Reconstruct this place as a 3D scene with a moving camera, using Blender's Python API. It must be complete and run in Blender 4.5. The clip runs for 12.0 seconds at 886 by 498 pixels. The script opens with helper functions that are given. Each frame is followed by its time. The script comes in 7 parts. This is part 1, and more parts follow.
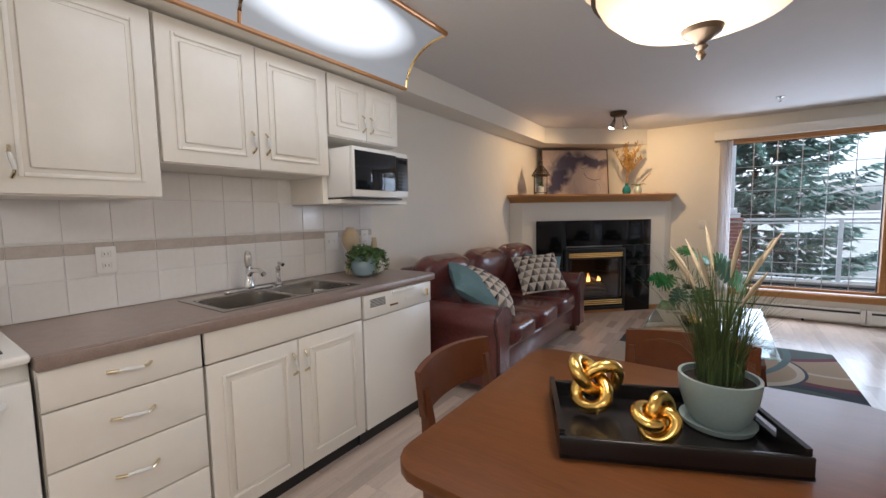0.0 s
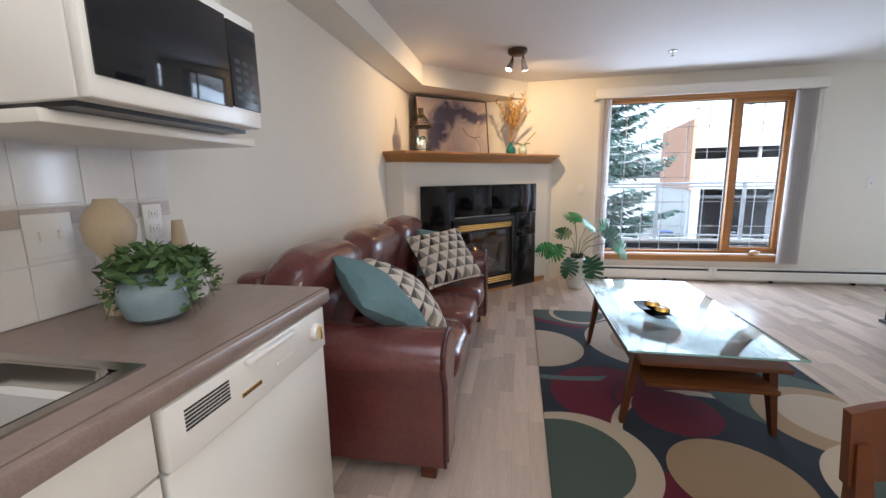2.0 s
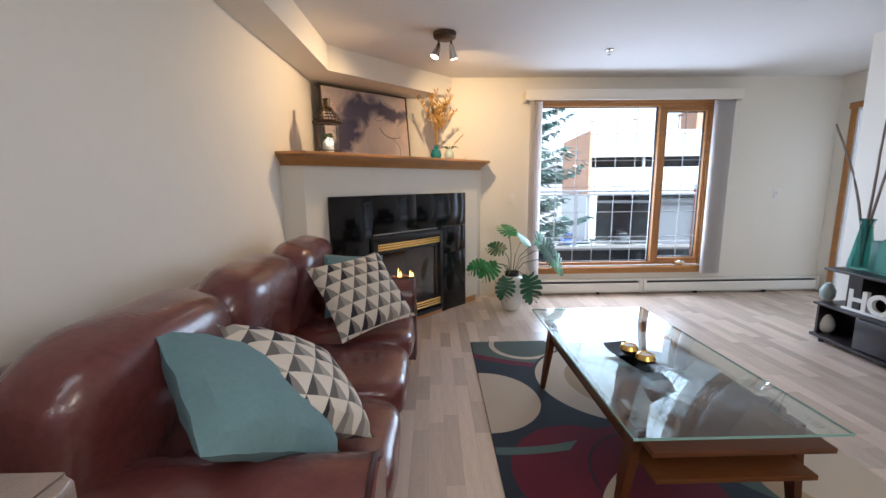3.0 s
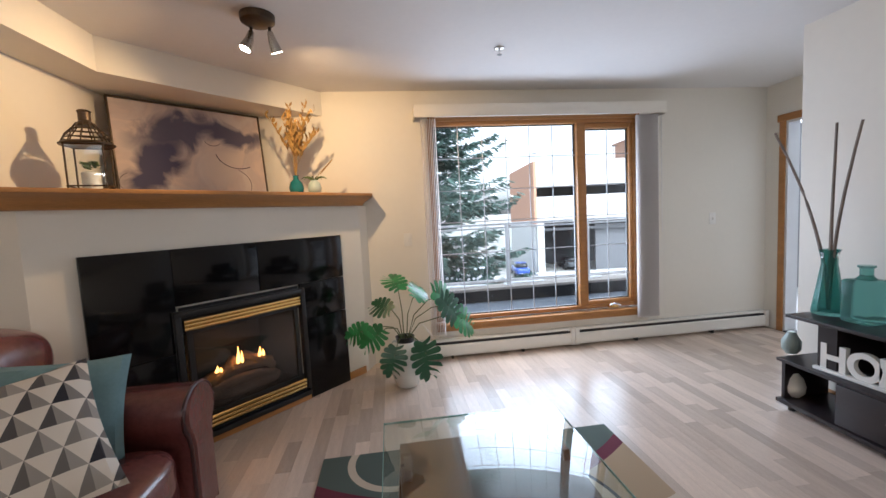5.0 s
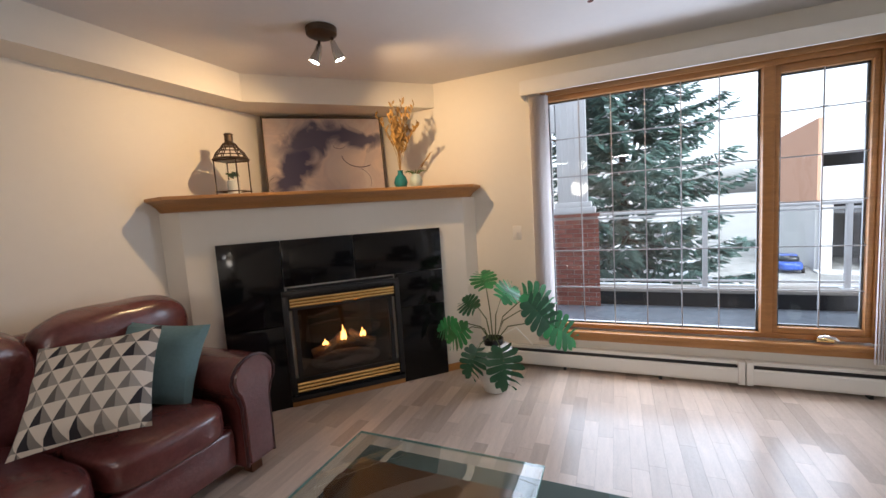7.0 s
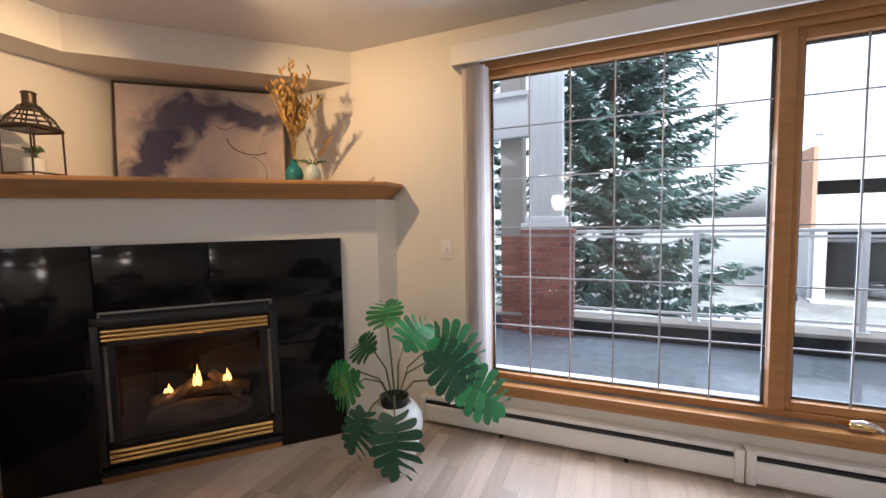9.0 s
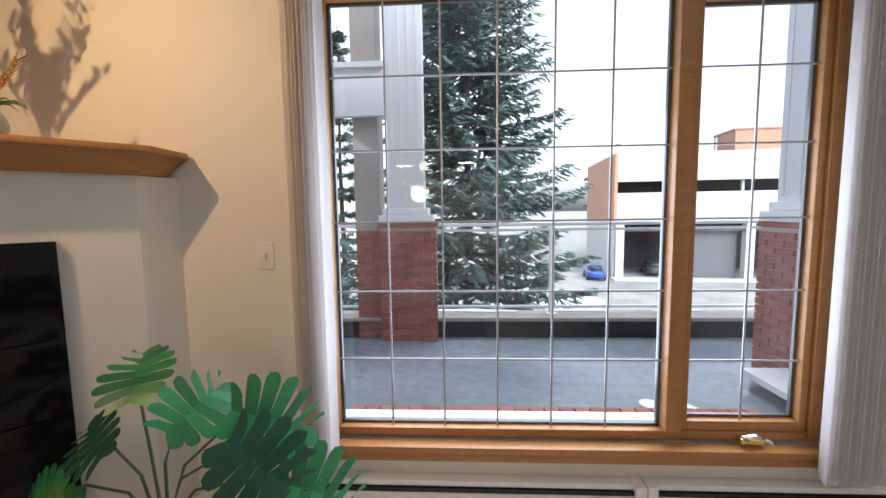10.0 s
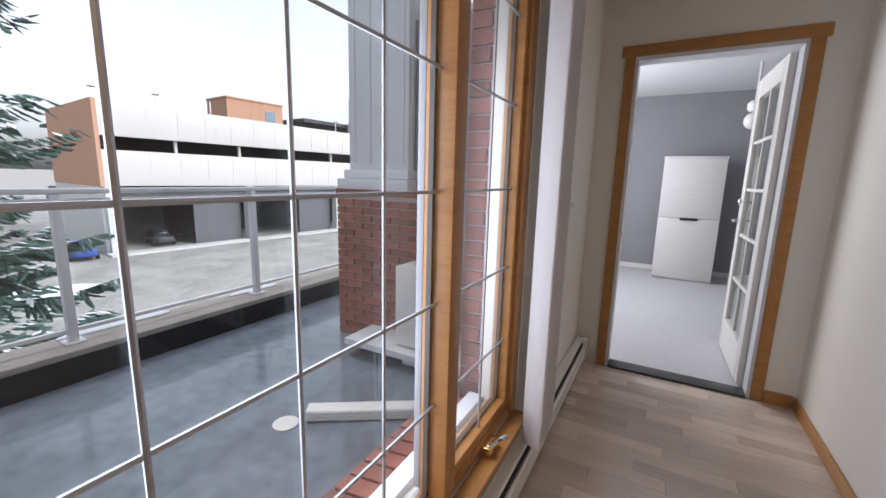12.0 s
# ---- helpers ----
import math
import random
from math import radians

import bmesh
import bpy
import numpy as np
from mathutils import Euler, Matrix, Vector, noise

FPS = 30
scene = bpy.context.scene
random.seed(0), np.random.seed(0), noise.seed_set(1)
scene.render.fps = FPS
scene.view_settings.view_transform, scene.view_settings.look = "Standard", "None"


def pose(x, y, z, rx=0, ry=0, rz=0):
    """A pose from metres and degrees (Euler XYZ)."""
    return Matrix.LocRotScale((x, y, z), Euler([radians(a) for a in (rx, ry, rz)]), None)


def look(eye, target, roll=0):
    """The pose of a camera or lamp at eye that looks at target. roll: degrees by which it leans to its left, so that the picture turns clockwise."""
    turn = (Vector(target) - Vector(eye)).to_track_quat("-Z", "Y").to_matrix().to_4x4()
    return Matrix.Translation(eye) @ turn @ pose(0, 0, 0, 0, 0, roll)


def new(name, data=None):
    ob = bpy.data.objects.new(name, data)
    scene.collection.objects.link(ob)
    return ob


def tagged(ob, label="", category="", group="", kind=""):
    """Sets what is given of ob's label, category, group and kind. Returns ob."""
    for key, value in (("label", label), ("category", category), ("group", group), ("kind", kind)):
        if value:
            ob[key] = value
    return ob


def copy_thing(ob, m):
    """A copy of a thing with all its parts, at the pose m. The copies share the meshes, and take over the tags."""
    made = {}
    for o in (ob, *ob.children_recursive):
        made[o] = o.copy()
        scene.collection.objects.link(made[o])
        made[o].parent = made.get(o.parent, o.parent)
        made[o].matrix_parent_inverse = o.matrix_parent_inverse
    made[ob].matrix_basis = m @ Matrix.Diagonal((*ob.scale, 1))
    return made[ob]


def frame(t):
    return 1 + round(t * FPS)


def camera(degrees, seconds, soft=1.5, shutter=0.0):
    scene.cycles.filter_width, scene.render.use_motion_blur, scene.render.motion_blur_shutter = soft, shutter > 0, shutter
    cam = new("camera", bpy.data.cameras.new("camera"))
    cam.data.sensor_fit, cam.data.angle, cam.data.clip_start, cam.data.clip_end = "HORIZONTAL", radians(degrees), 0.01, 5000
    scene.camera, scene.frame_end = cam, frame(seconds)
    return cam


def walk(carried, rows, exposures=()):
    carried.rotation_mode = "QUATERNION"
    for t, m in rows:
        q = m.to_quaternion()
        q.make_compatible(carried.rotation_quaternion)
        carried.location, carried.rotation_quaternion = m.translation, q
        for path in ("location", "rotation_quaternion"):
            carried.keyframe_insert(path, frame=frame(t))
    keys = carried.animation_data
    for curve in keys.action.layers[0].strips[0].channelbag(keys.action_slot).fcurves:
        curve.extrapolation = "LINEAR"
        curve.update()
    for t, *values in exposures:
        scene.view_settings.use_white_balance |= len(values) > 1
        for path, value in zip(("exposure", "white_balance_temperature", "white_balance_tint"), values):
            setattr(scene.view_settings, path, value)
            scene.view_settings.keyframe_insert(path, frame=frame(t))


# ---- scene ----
cam = camera(95.9, 12.0, soft=1.5)
PATH = [
    (0, (0.23, -0.205, 1.296), (-0.913, 1.427, 1.129), -1.0),
    (0.5, (-0.009, -0.011, 1.313), (-1.075, 1.668, 1.105), 0.3),
    (1, (-0.304, 0.184, 1.314), (-1.097, 1.994, 1.007), -0.7),
    (1.5, (-0.528, 0.447, 1.313), (-1.152, 2.312, 0.952), -1.6),
    (2, (-0.728, 0.752, 1.261), (-1.103, 2.687, 0.921), -1.0),
    (2.5, (-0.844, 1.086, 1.295), (-0.92, 3.055, 0.95), -1.1),
    (3, (-0.864, 1.461, 1.294), (-0.825, 3.434, 0.972), -0.6),
    (3.5, (-0.837, 1.854, 1.283), (-0.569, 3.819, 1.023), -2.5),
    (3.7, (-0.806, 1.96, 1.281), (-0.46, 3.916, 1.042), -3.1),
    (5.3, (0.04, 2.451, 1.323), (0.219, 4.436, 1.162), -2.7),
    (5.5, (0.155, 2.484, 1.326), (0.157, 4.476, 1.142), -2.9),
    (6, (0.408, 2.518, 1.322), (0.114, 4.486, 1.129), -3.1),
    (6.5, (0.572, 2.648, 1.328), (0.046, 4.569, 1.151), -3.5),
    (6.7, (0.644, 2.684, 1.34), (0.003, 4.569, 1.152), -3.7),
    (8.3, (1.066, 3.239, 1.296), (-0.045, 4.895, 1.143), -2.4),
    (8.5, (1.039, 3.363, 1.282), (-0.023, 5.05, 1.129), -1.7),
    (9, (0.948, 3.708, 1.291), (0.174, 5.547, 1.152), -1.1),
    (9.5, (0.866, 4.064, 1.27), (0.416, 6.007, 1.13), -1.4),
    (10, (0.822, 4.4, 1.286), (0.722, 6.389, 1.098), -0.8),
    (10.5, (0.665, 4.726, 1.319), (1.086, 6.661, 1.039), -1.3),
    (11, (0.63, 5.04, 1.281), (1.556, 6.785, 0.966), -0.4),
    (11.5, (0.666, 5.326, 1.277), (2.056, 6.723, 0.94), 0.8),
    (12, (0.764, 5.546, 1.278), (2.491, 6.49, 0.927), 1.5),
]
walk(cam, [(t, look(eye, target, roll)) for t, eye, target, roll in PATH],
     [(0.0, 1.36, 5600, 11), (1.5, 1.75, 5400, 9), (2.5, 1.88, 5450, 9), (3.1, 1.82, 5450, 9), (6.5, 1.5, 5850, 12), (8.5, 1.45, 5800, 13), (10.0, 1.3, 5900, 13), (12.0, 0.75, 6200, 16)])

# ---- world and lights ----
world = bpy.data.worlds.new("sky")
scene.world = world
world.use_nodes = True
wn = world.node_tree
sky = wn.nodes.new("ShaderNodeTexSky")
sky.sky_type, sky.sun_disc = "NISHITA", False
sky.sun_elevation, sky.sun_rotation = radians(40), radians(150)
sky.air_density, sky.dust_density = 1.0, 4.0
cloud = wn.nodes.new("ShaderNodeHueSaturation")
cloud.inputs["Saturation"].default_value, cloud.inputs["Value"].default_value = 0.22, 1.5
wn.links.new(sky.outputs[0], cloud.inputs["Color"])
wn.links.new(cloud.outputs[0], wn.nodes["Background"].inputs[0])
wn.nodes["Background"].inputs[1].default_value = 0.15


def lamp(name, kind, m, energy, color, **more):
    data = bpy.data.lights.new(name, kind)
    data.energy, data.color = energy, color
    for key, value in more.items():
        setattr(data, key, value)
    ob = new(name, data)
    ob.matrix_world = m
    return ob


lamp("overcast_sun", "SUN", look((0, 20, 30), (-3, 12, 0)), 0.9, (1.0, 0.98, 0.95), angle=radians(25))
WARM = (1.0, 0.62, 0.27)
lamp("window_daylight", "AREA", pose(1.25, 6.3, 1.08, 90, 0, 180), 17, (0.84, 0.90, 1.0), shape="RECTANGLE", size=1.9, size_y=1.25)
lamp("kitchen_tube", "AREA", pose(-1.0, 1.0, 2.41), 2.3, (1.0, 0.97, 0.92), shape="RECTANGLE", size=0.4, size_y=1.6)
lamp("dining_bulb", "POINT", pose(0.178, 0.88, 2.05), 1.5, (1.0, 0.84, 0.62), shadow_soft_size=0.08)
lamp("dining_glow", "POINT", pose(0.10, 0.88, 1.60), 6.5, (1.0, 0.86, 0.68), shadow_soft_size=0.16)
lamp("spot_bulb", "SPOT", look((-0.85, 4.78, 2.27), (-1.97, 4.55, 1.62)), 16, WARM, shadow_soft_size=0.02, spot_size=radians(105), spot_blend=1.0)
lamp("spot_bulb", "SPOT", look((-0.70, 4.80, 2.26), (-0.30, 6.0, 1.65)), 20, WARM, shadow_soft_size=0.02, spot_size=radians(112), spot_blend=1.0)
lamp("bedroom_daylight", "AREA", pose(5.4, 7.2, 1.6, 90, 0, 180), 39, (0.94, 0.97, 1.0), shape="RECTANGLE", size=1.8, size_y=1.4)
# two added fill lamps behind the walk's start, without any fixture
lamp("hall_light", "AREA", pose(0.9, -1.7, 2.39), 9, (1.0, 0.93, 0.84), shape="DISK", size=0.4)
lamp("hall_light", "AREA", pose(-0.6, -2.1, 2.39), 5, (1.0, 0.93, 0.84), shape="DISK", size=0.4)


# ---- materials ----
def mat(name, color, rough=0.5, metal=0.0, vary=0.0, scale=8.0, bump=0.0, bump_scale=60.0, stretch=(1, 1, 1), each=0.0, **more):
    """A surface: base colour that varies by vary at two scales, relief, and each: how far single pieces differ."""
    m = bpy.data.materials.new(name)
    m.use_nodes = True
    n, k = m.node_tree.nodes, m.node_tree.links
    p = n["Principled BSDF"]
    p.inputs["Base Color"].default_value = (*color, 1)
    p.inputs["Roughness"].default_value, p.inputs["Metallic"].default_value = rough, metal
    for key, value in more.items():
        p.inputs[key.replace("_", " ")].default_value = value
    co = n.new("ShaderNodeTexCoord")
    mp = n.new("ShaderNodeMapping")
    mp.inputs["Scale"].default_value = stretch
    k.new(co.outputs["Object"], mp.inputs[0])
    out = None
    if vary or each:
        big, small = n.new("ShaderNodeTexNoise"), n.new("ShaderNodeTexNoise")
        big.inputs["Scale"].default_value, small.inputs["Scale"].default_value = scale, scale * 9
        big.inputs["Detail"].default_value, small.inputs["Detail"].default_value = 4, 3
        k.new(mp.outputs[0], big.inputs[0])
        k.new(mp.outputs[0], small.inputs[0])
        add = n.new("ShaderNodeMath")
        add.operation = "ADD"
        k.new(big.outputs[0], add.inputs[0])
        k.new(small.outputs[0], add.inputs[1])
        rng = n.new("ShaderNodeMapRange")
        rng.inputs["From Min"].default_value, rng.inputs["From Max"].default_value = 0.6, 1.4
        rng.inputs["To Min"].default_value, rng.inputs["To Max"].default_value = 1 - vary, 1 + vary
        k.new(add.outputs[0], rng.inputs[0])
        value = rng.outputs[0]
        if each:
            info = n.new("ShaderNodeObjectInfo")
            geo = n.new("ShaderNodeNewGeometry")
            both = n.new("ShaderNodeMath")
            both.operation = "ADD"
            k.new(info.outputs["Random"], both.inputs[0])
            k.new(geo.outputs["Random Per Island"], both.inputs[1])
            frac = n.new("ShaderNodeMath")
            frac.operation = "FRACT"
            k.new(both.outputs[0], frac.inputs[0])
            r2 = n.new("ShaderNodeMapRange")
            r2.inputs["To Min"].default_value, r2.inputs["To Max"].default_value = 1 - each, 1 + each
            k.new(frac.outputs[0], r2.inputs[0])
            mul = n.new("ShaderNodeMath")
            mul.operation = "MULTIPLY"
            k.new(value, mul.inputs[0])
            k.new(r2.outputs[0], mul.inputs[1])
            value = mul.outputs[0]
        hsv = n.new("ShaderNodeHueSaturation")
        hsv.inputs["Color"].default_value = (*color, 1)
        k.new(value, hsv.inputs["Value"])
        k.new(hsv.outputs[0], p.inputs["Base Color"])
    if bump:
        t = n.new("ShaderNodeTexNoise")
        t.inputs["Scale"].default_value, t.inputs["Detail"].default_value = bump_scale, 5
        k.new(mp.outputs[0], t.inputs[0])
        b = n.new("ShaderNodeBump")
        b.inputs["Strength"].default_value, b.inputs["Distance"].default_value = bump, 0.004
        k.new(t.outputs[0], b.inputs["Height"])
        k.new(b.outputs[0], p.inputs["Normal"])
    return m


def glow(name, color, strength):
    m = mat(name, color, 0.5)
    p = m.node_tree.nodes["Principled BSDF"]
    p.inputs["Emission Color"].default_value, p.inputs["Emission Strength"].default_value = (*color, 1), strength
    return m


def clear(name, color=(0.95, 1, 0.98), rough=0.0, gloss=1.0, curve=4.0):
    """Thin clear glass: lets light straight through, with a reflection that grows at grazing angles."""
    m = bpy.data.materials.new(name)
    m.use_nodes = True
    n, k = m.node_tree.nodes, m.node_tree.links
    n.remove(n["Principled BSDF"])
    tr, gl, mix, lw, po, mr = (n.new("ShaderNode" + x) for x in ("BsdfTransparent", "BsdfGlossy", "MixShader", "LayerWeight", "Math", "MapRange"))
    tr.inputs[0].default_value, gl.inputs["Roughness"].default_value = (*color, 1), rough
    po.operation, po.inputs[1].default_value = "POWER", curve
    lw.inputs[0].default_value = 0.5
    mr.inputs["To Min"].default_value, mr.inputs["To Max"].default_value = 0.035 * gloss, 0.75
    k.new(lw.outputs["Facing"], po.inputs[0])
    k.new(po.outputs[0], mr.inputs[0])
    k.new(mr.outputs[0], mix.inputs[0])
    k.new(tr.outputs[0], mix.inputs[1])
    k.new(gl.outputs[0], mix.inputs[2])
    k.new(mix.outputs[0], n["Material Output"].inputs[0])
    return m


M_WALL = mat("cream_wall_paint", (0.78, 0.74, 0.66), 0.55, vary=0.015, scale=2, bump=0.12, bump_scale=220)
M_CEIL = mat("white_ceiling_paint", (0.72, 0.70, 0.68), 0.8, vary=0.02, scale=3, bump=0.35, bump_scale=150)
M_OAK = mat("honey_oak", (0.42, 0.195, 0.06), 0.38, vary=0.22, scale=3, bump=0.1, bump_scale=30, stretch=(1, 1, 9))
M_OAKX = mat("honey_oak_lengthwise", (0.44, 0.21, 0.065), 0.36, vary=0.22, scale=3, bump=0.1, bump_scale=30, stretch=(1.2, 9, 9))
M_FLOOR = mat("washed_laminate", (0.61, 0.50, 0.415), 0.25, vary=0.12, scale=5, bump=0.05, bump_scale=20, stretch=(8, 1, 1), each=0.2)
M_GROUT = mat("dark_joint", (0.25, 0.2, 0.16), 0.7)
M_CAB = mat("cream_cabinet_paint", (0.81, 0.765, 0.68), 0.33, vary=0.02, scale=3, bump=0.03, bump_scale=90)
M_COUNTER = mat("taupe_laminate", (0.27, 0.20, 0.165), 0.28, vary=0.18, scale=26, bump=0.05, bump_scale=200)
M_TILE = mat("glazed_white_tile", (0.80, 0.77, 0.74), 0.12, vary=0.03, scale=5, each=0.03)
M_BORDER = mat("taupe_border_tile", (0.50, 0.44, 0.39), 0.3, vary=0.15, scale=25)
M_GROUTW = mat("white_grout", (0.80, 0.78, 0.75), 0.8, vary=0.06)
M_STEEL = mat("brushed_steel", (0.48, 0.45, 0.41), 0.27, 1.0, vary=0.05, scale=10, stretch=(1, 12, 1))
M_CHROME = mat("chrome", (0.75, 0.75, 0.76), 0.08, 1.0)
M_BRASS = mat("polished_brass", (0.90, 0.64, 0.26), 0.18, 1.0)
M_CHAMP = mat("champagne_metal", (0.68, 0.58, 0.40), 0.25, 1.0)
M_GOLD = mat("gold_leaf", (0.80, 0.52, 0.14), 0.24, 1.0, bump=0.15, bump_scale=40)
M_WHITE = mat("white_plastic", (0.80, 0.78, 0.74), 0.35)
M_WHITEP = mat("white_enamel", (0.82, 0.80, 0.75), 0.25, vary=0.01)
M_BLACK = mat("black_plastic", (0.012, 0.012, 0.014), 0.3)
M_BLACKGLASS = mat("black_glass", (0.01, 0.011, 0.014), 0.06)
M_GRANITE = mat("polished_black_tile", (0.006, 0.006, 0.007), 0.10, vary=0.2, scale=30, each=0.05, Specular_IOR_Level=0.3)
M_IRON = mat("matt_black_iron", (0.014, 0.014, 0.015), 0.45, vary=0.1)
M_LEATHER = mat("burgundy_leather", (0.135, 0.040, 0.037), 0.27, vary=0.22, scale=5, bump=0.3, bump_scale=70, Coat_Weight=0.5, Coat_Roughness=0.18)
M_LEATHERD = mat("burgundy_leather_piping", (0.05, 0.014, 0.014), 0.4, bump=0.2)
M_CHERRY = mat("reddish_cherry_wood", (0.105, 0.034, 0.012), 0.32, vary=0.2, scale=2.5, stretch=(1, 9, 9), bump=0.03, bump_scale=40, Specular_IOR_Level=0.35)
M_CHERRYL = mat("cherry_table_top", (0.135, 0.050, 0.016), 0.36, vary=0.18, scale=2.2, stretch=(1, 9, 9), bump=0.03, bump_scale=40, Specular_IOR_Level=0.14)
M_TEALFAB = mat("dusty_teal_fabric", (0.15, 0.25, 0.27), 0.9, vary=0.1, scale=8, bump=0.3, bump_scale=300)
M_TRAY = mat("black_lacquer", (0.012, 0.010, 0.010), 0.22)
M_POT = mat("celadon_ceramic", (0.30, 0.37, 0.35), 0.35, vary=0.06, scale=14)
M_POTB = mat("blue_grey_ceramic", (0.24, 0.32, 0.35), 0.3, vary=0.08, scale=14)
M_SOIL = mat("dark_soil", (0.03, 0.02, 0.014), 0.95, vary=0.3, scale=40, bump=0.6)
M_GRASS = mat("olive_grass_blade", (0.055, 0.085, 0.022), 0.6, vary=0.3, scale=20, each=0.3)
M_PLUME = mat("cream_grass_plume", (0.50, 0.41, 0.28), 0.9, vary=0.15, scale=40)
M_LEAF = mat("glossy_green_leaf", (0.035, 0.23, 0.07), 0.32, vary=0.3, scale=12, each=0.35)
M_STEM = mat("green_stem", (0.10, 0.13, 0.05), 0.5, vary=0.15)
M_CERW = mat("white_ceramic", (0.75, 0.74, 0.70), 0.25, vary=0.03)
M_TEALGL = mat("teal_glass_glaze", (0.02, 0.17, 0.19), 0.12)
M_DRIED = mat("dried_golden_grass", (0.36, 0.21, 0.055), 0.8, vary=0.3, scale=30, each=0.3)
M_LANTERN = mat("aged_bronze_metal", (0.09, 0.065, 0.045), 0.4, 0.8, vary=0.2)
M_BEIGE = mat("beige_ceramic", (0.52, 0.42, 0.28), 0.5, vary=0.1, scale=20)
M_ESPRESSO = mat("espresso_wood_veneer", (0.022, 0.016, 0.017), 0.35, vary=0.2, scale=4, stretch=(1, 1, 9))
M_WINFRAME = M_OAK
M_ALU = mat("grey_window_gasket", (0.06, 0.06, 0.06), 0.4)
M_MUNT = mat("pale_metal_muntin", (0.42, 0.42, 0.43), 0.4, 0.6)
M_CLAD = mat("grey_cladding", (0.36, 0.36, 0.38), 0.4, vary=0.03)
M_WHITEALU = mat("white_aluminium", (0.72, 0.73, 0.75), 0.35, vary=0.03)
M_BLIND = mat("white_vinyl_blind", (0.90, 0.87, 0.85), 0.5, vary=0.02)
_n, _k = M_BLIND.node_tree.nodes, M_BLIND.node_tree.links
_t, _m = _n.new("ShaderNodeBsdfTranslucent"), _n.new("ShaderNodeMixShader")
_t.inputs[0].default_value, _m.inputs[0].default_value = (0.97, 0.95, 0.94, 1), 0.5
_k.new(_n["Principled BSDF"].outputs[0], _m.inputs[1])
_k.new(_t.outputs[0], _m.inputs[2])
_k.new(_m.outputs[0], _n["Material Output"].inputs[0])
M_DECK = mat("wet_grey_deck_membrane", (0.20, 0.225, 0.26), 0.10, vary=0.3, scale=1.2, bump=0.1, bump_scale=12)
M_BRICK = mat("red_brick", (0.30, 0.11, 0.08), 0.85, vary=0.2, scale=12, bump=0.5, bump_scale=60, each=0.18)
M_MORTAR = mat("grey_mortar", (0.48, 0.40, 0.37), 0.9, vary=0.1)
M_BARK = mat("spruce_bark", (0.06, 0.042, 0.03), 0.9, vary=0.3, scale=8, bump=0.6, bump_scale=20)
M_NEEDLE = mat("spruce_needles", (0.062, 0.12, 0.10), 0.75, vary=0.35, scale=3, each=0.35)
M_SNOW = mat("old_snow", (0.70, 0.72, 0.76), 0.7, vary=0.05, scale=2, bump=0.3, bump_scale=10)
M_ROAD = mat("snowy_lot_asphalt", (0.26, 0.25, 0.235), 0.7, vary=0.5, scale=0.35, bump=0.2, bump_scale=8)
M_CONC = mat("white_precast_concrete", (0.52, 0.51, 0.50), 0.8, vary=0.05, scale=0.8, bump=0.2)
M_TAN = mat("tan_brick_cladding", (0.42, 0.235, 0.15), 0.85, vary=0.08, scale=2, bump=0.2)
M_CAP = mat("weathered_grey_concrete", (0.34, 0.31, 0.28), 0.85, vary=0.15, scale=4, bump=0.3)
# door colour taken down to stand in for the shaded ground floor
M_DOORD = mat("unlit_bay_door", (0.10, 0.10, 0.11), 0.6, vary=0.1)
# near-black colour carries the shade inside the open parking levels
M_UNLIT = mat("unlit_parking_interior", (0.06, 0.06, 0.065), 0.9, vary=0.3, scale=0.5)
M_GLASS = clear("window_glass", (0.96, 0.98, 0.98))
M_TGLASS = clear("green_edged_table_glass", (0.92, 0.97, 0.955), gloss=1.5, curve=3.4)
M_TGEDGE = mat("green_glass_edge", (0.25, 0.42, 0.38), 0.1, IOR=1.5)
M_GREYWALL = mat("grey_painted_wall", (0.30, 0.30, 0.31), 0.7, vary=0.05, scale=3, bump=0.2)
M_CARPET = mat("light_grey_carpet", (0.58, 0.57, 0.57), 0.95, vary=0.08, scale=30, bump=0.6, bump_scale=300)
M_WHITEW = mat("white_washed_wood", (0.72, 0.70, 0.67), 0.5, vary=0.06, scale=5, stretch=(1, 1, 8))
M_FLAME = glow("gas_flame", (1.0, 0.40, 0.08), 6.0)
M_SOOT = mat("sooty_black_metal", (0.03, 0.03, 0.032), 0.6, vary=0.3, scale=5)
M_FIREGLASS = clear("fireplace_glass", (0.62, 0.60, 0.58), 0.02, gloss=1.6, curve=3.0)
M_LOG = mat("ash_grey_log", (0.24, 0.20, 0.18), 0.9, vary=0.4, scale=14, bump=0.6, bump_scale=30)
M_TUBE = glow("lit_acrylic_diffuser", (1.0, 0.98, 0.95), 0.1)
_n, _k = M_TUBE.node_tree.nodes, M_TUBE.node_tree.links
_p = _n["Principled BSDF"]
_p.inputs["Base Color"].default_value, _p.inputs["Roughness"].default_value = (0.42, 0.42, 0.41, 1), 0.25
for _old in [l for l in _k if l.to_socket == _p.inputs["Base Color"]]:
    _k.remove(_old)
_c, _a, _d, _r = (_n.new("ShaderNode" + x) for x in ("TexCoord", "Mapping", "VectorMath", "MapRange"))
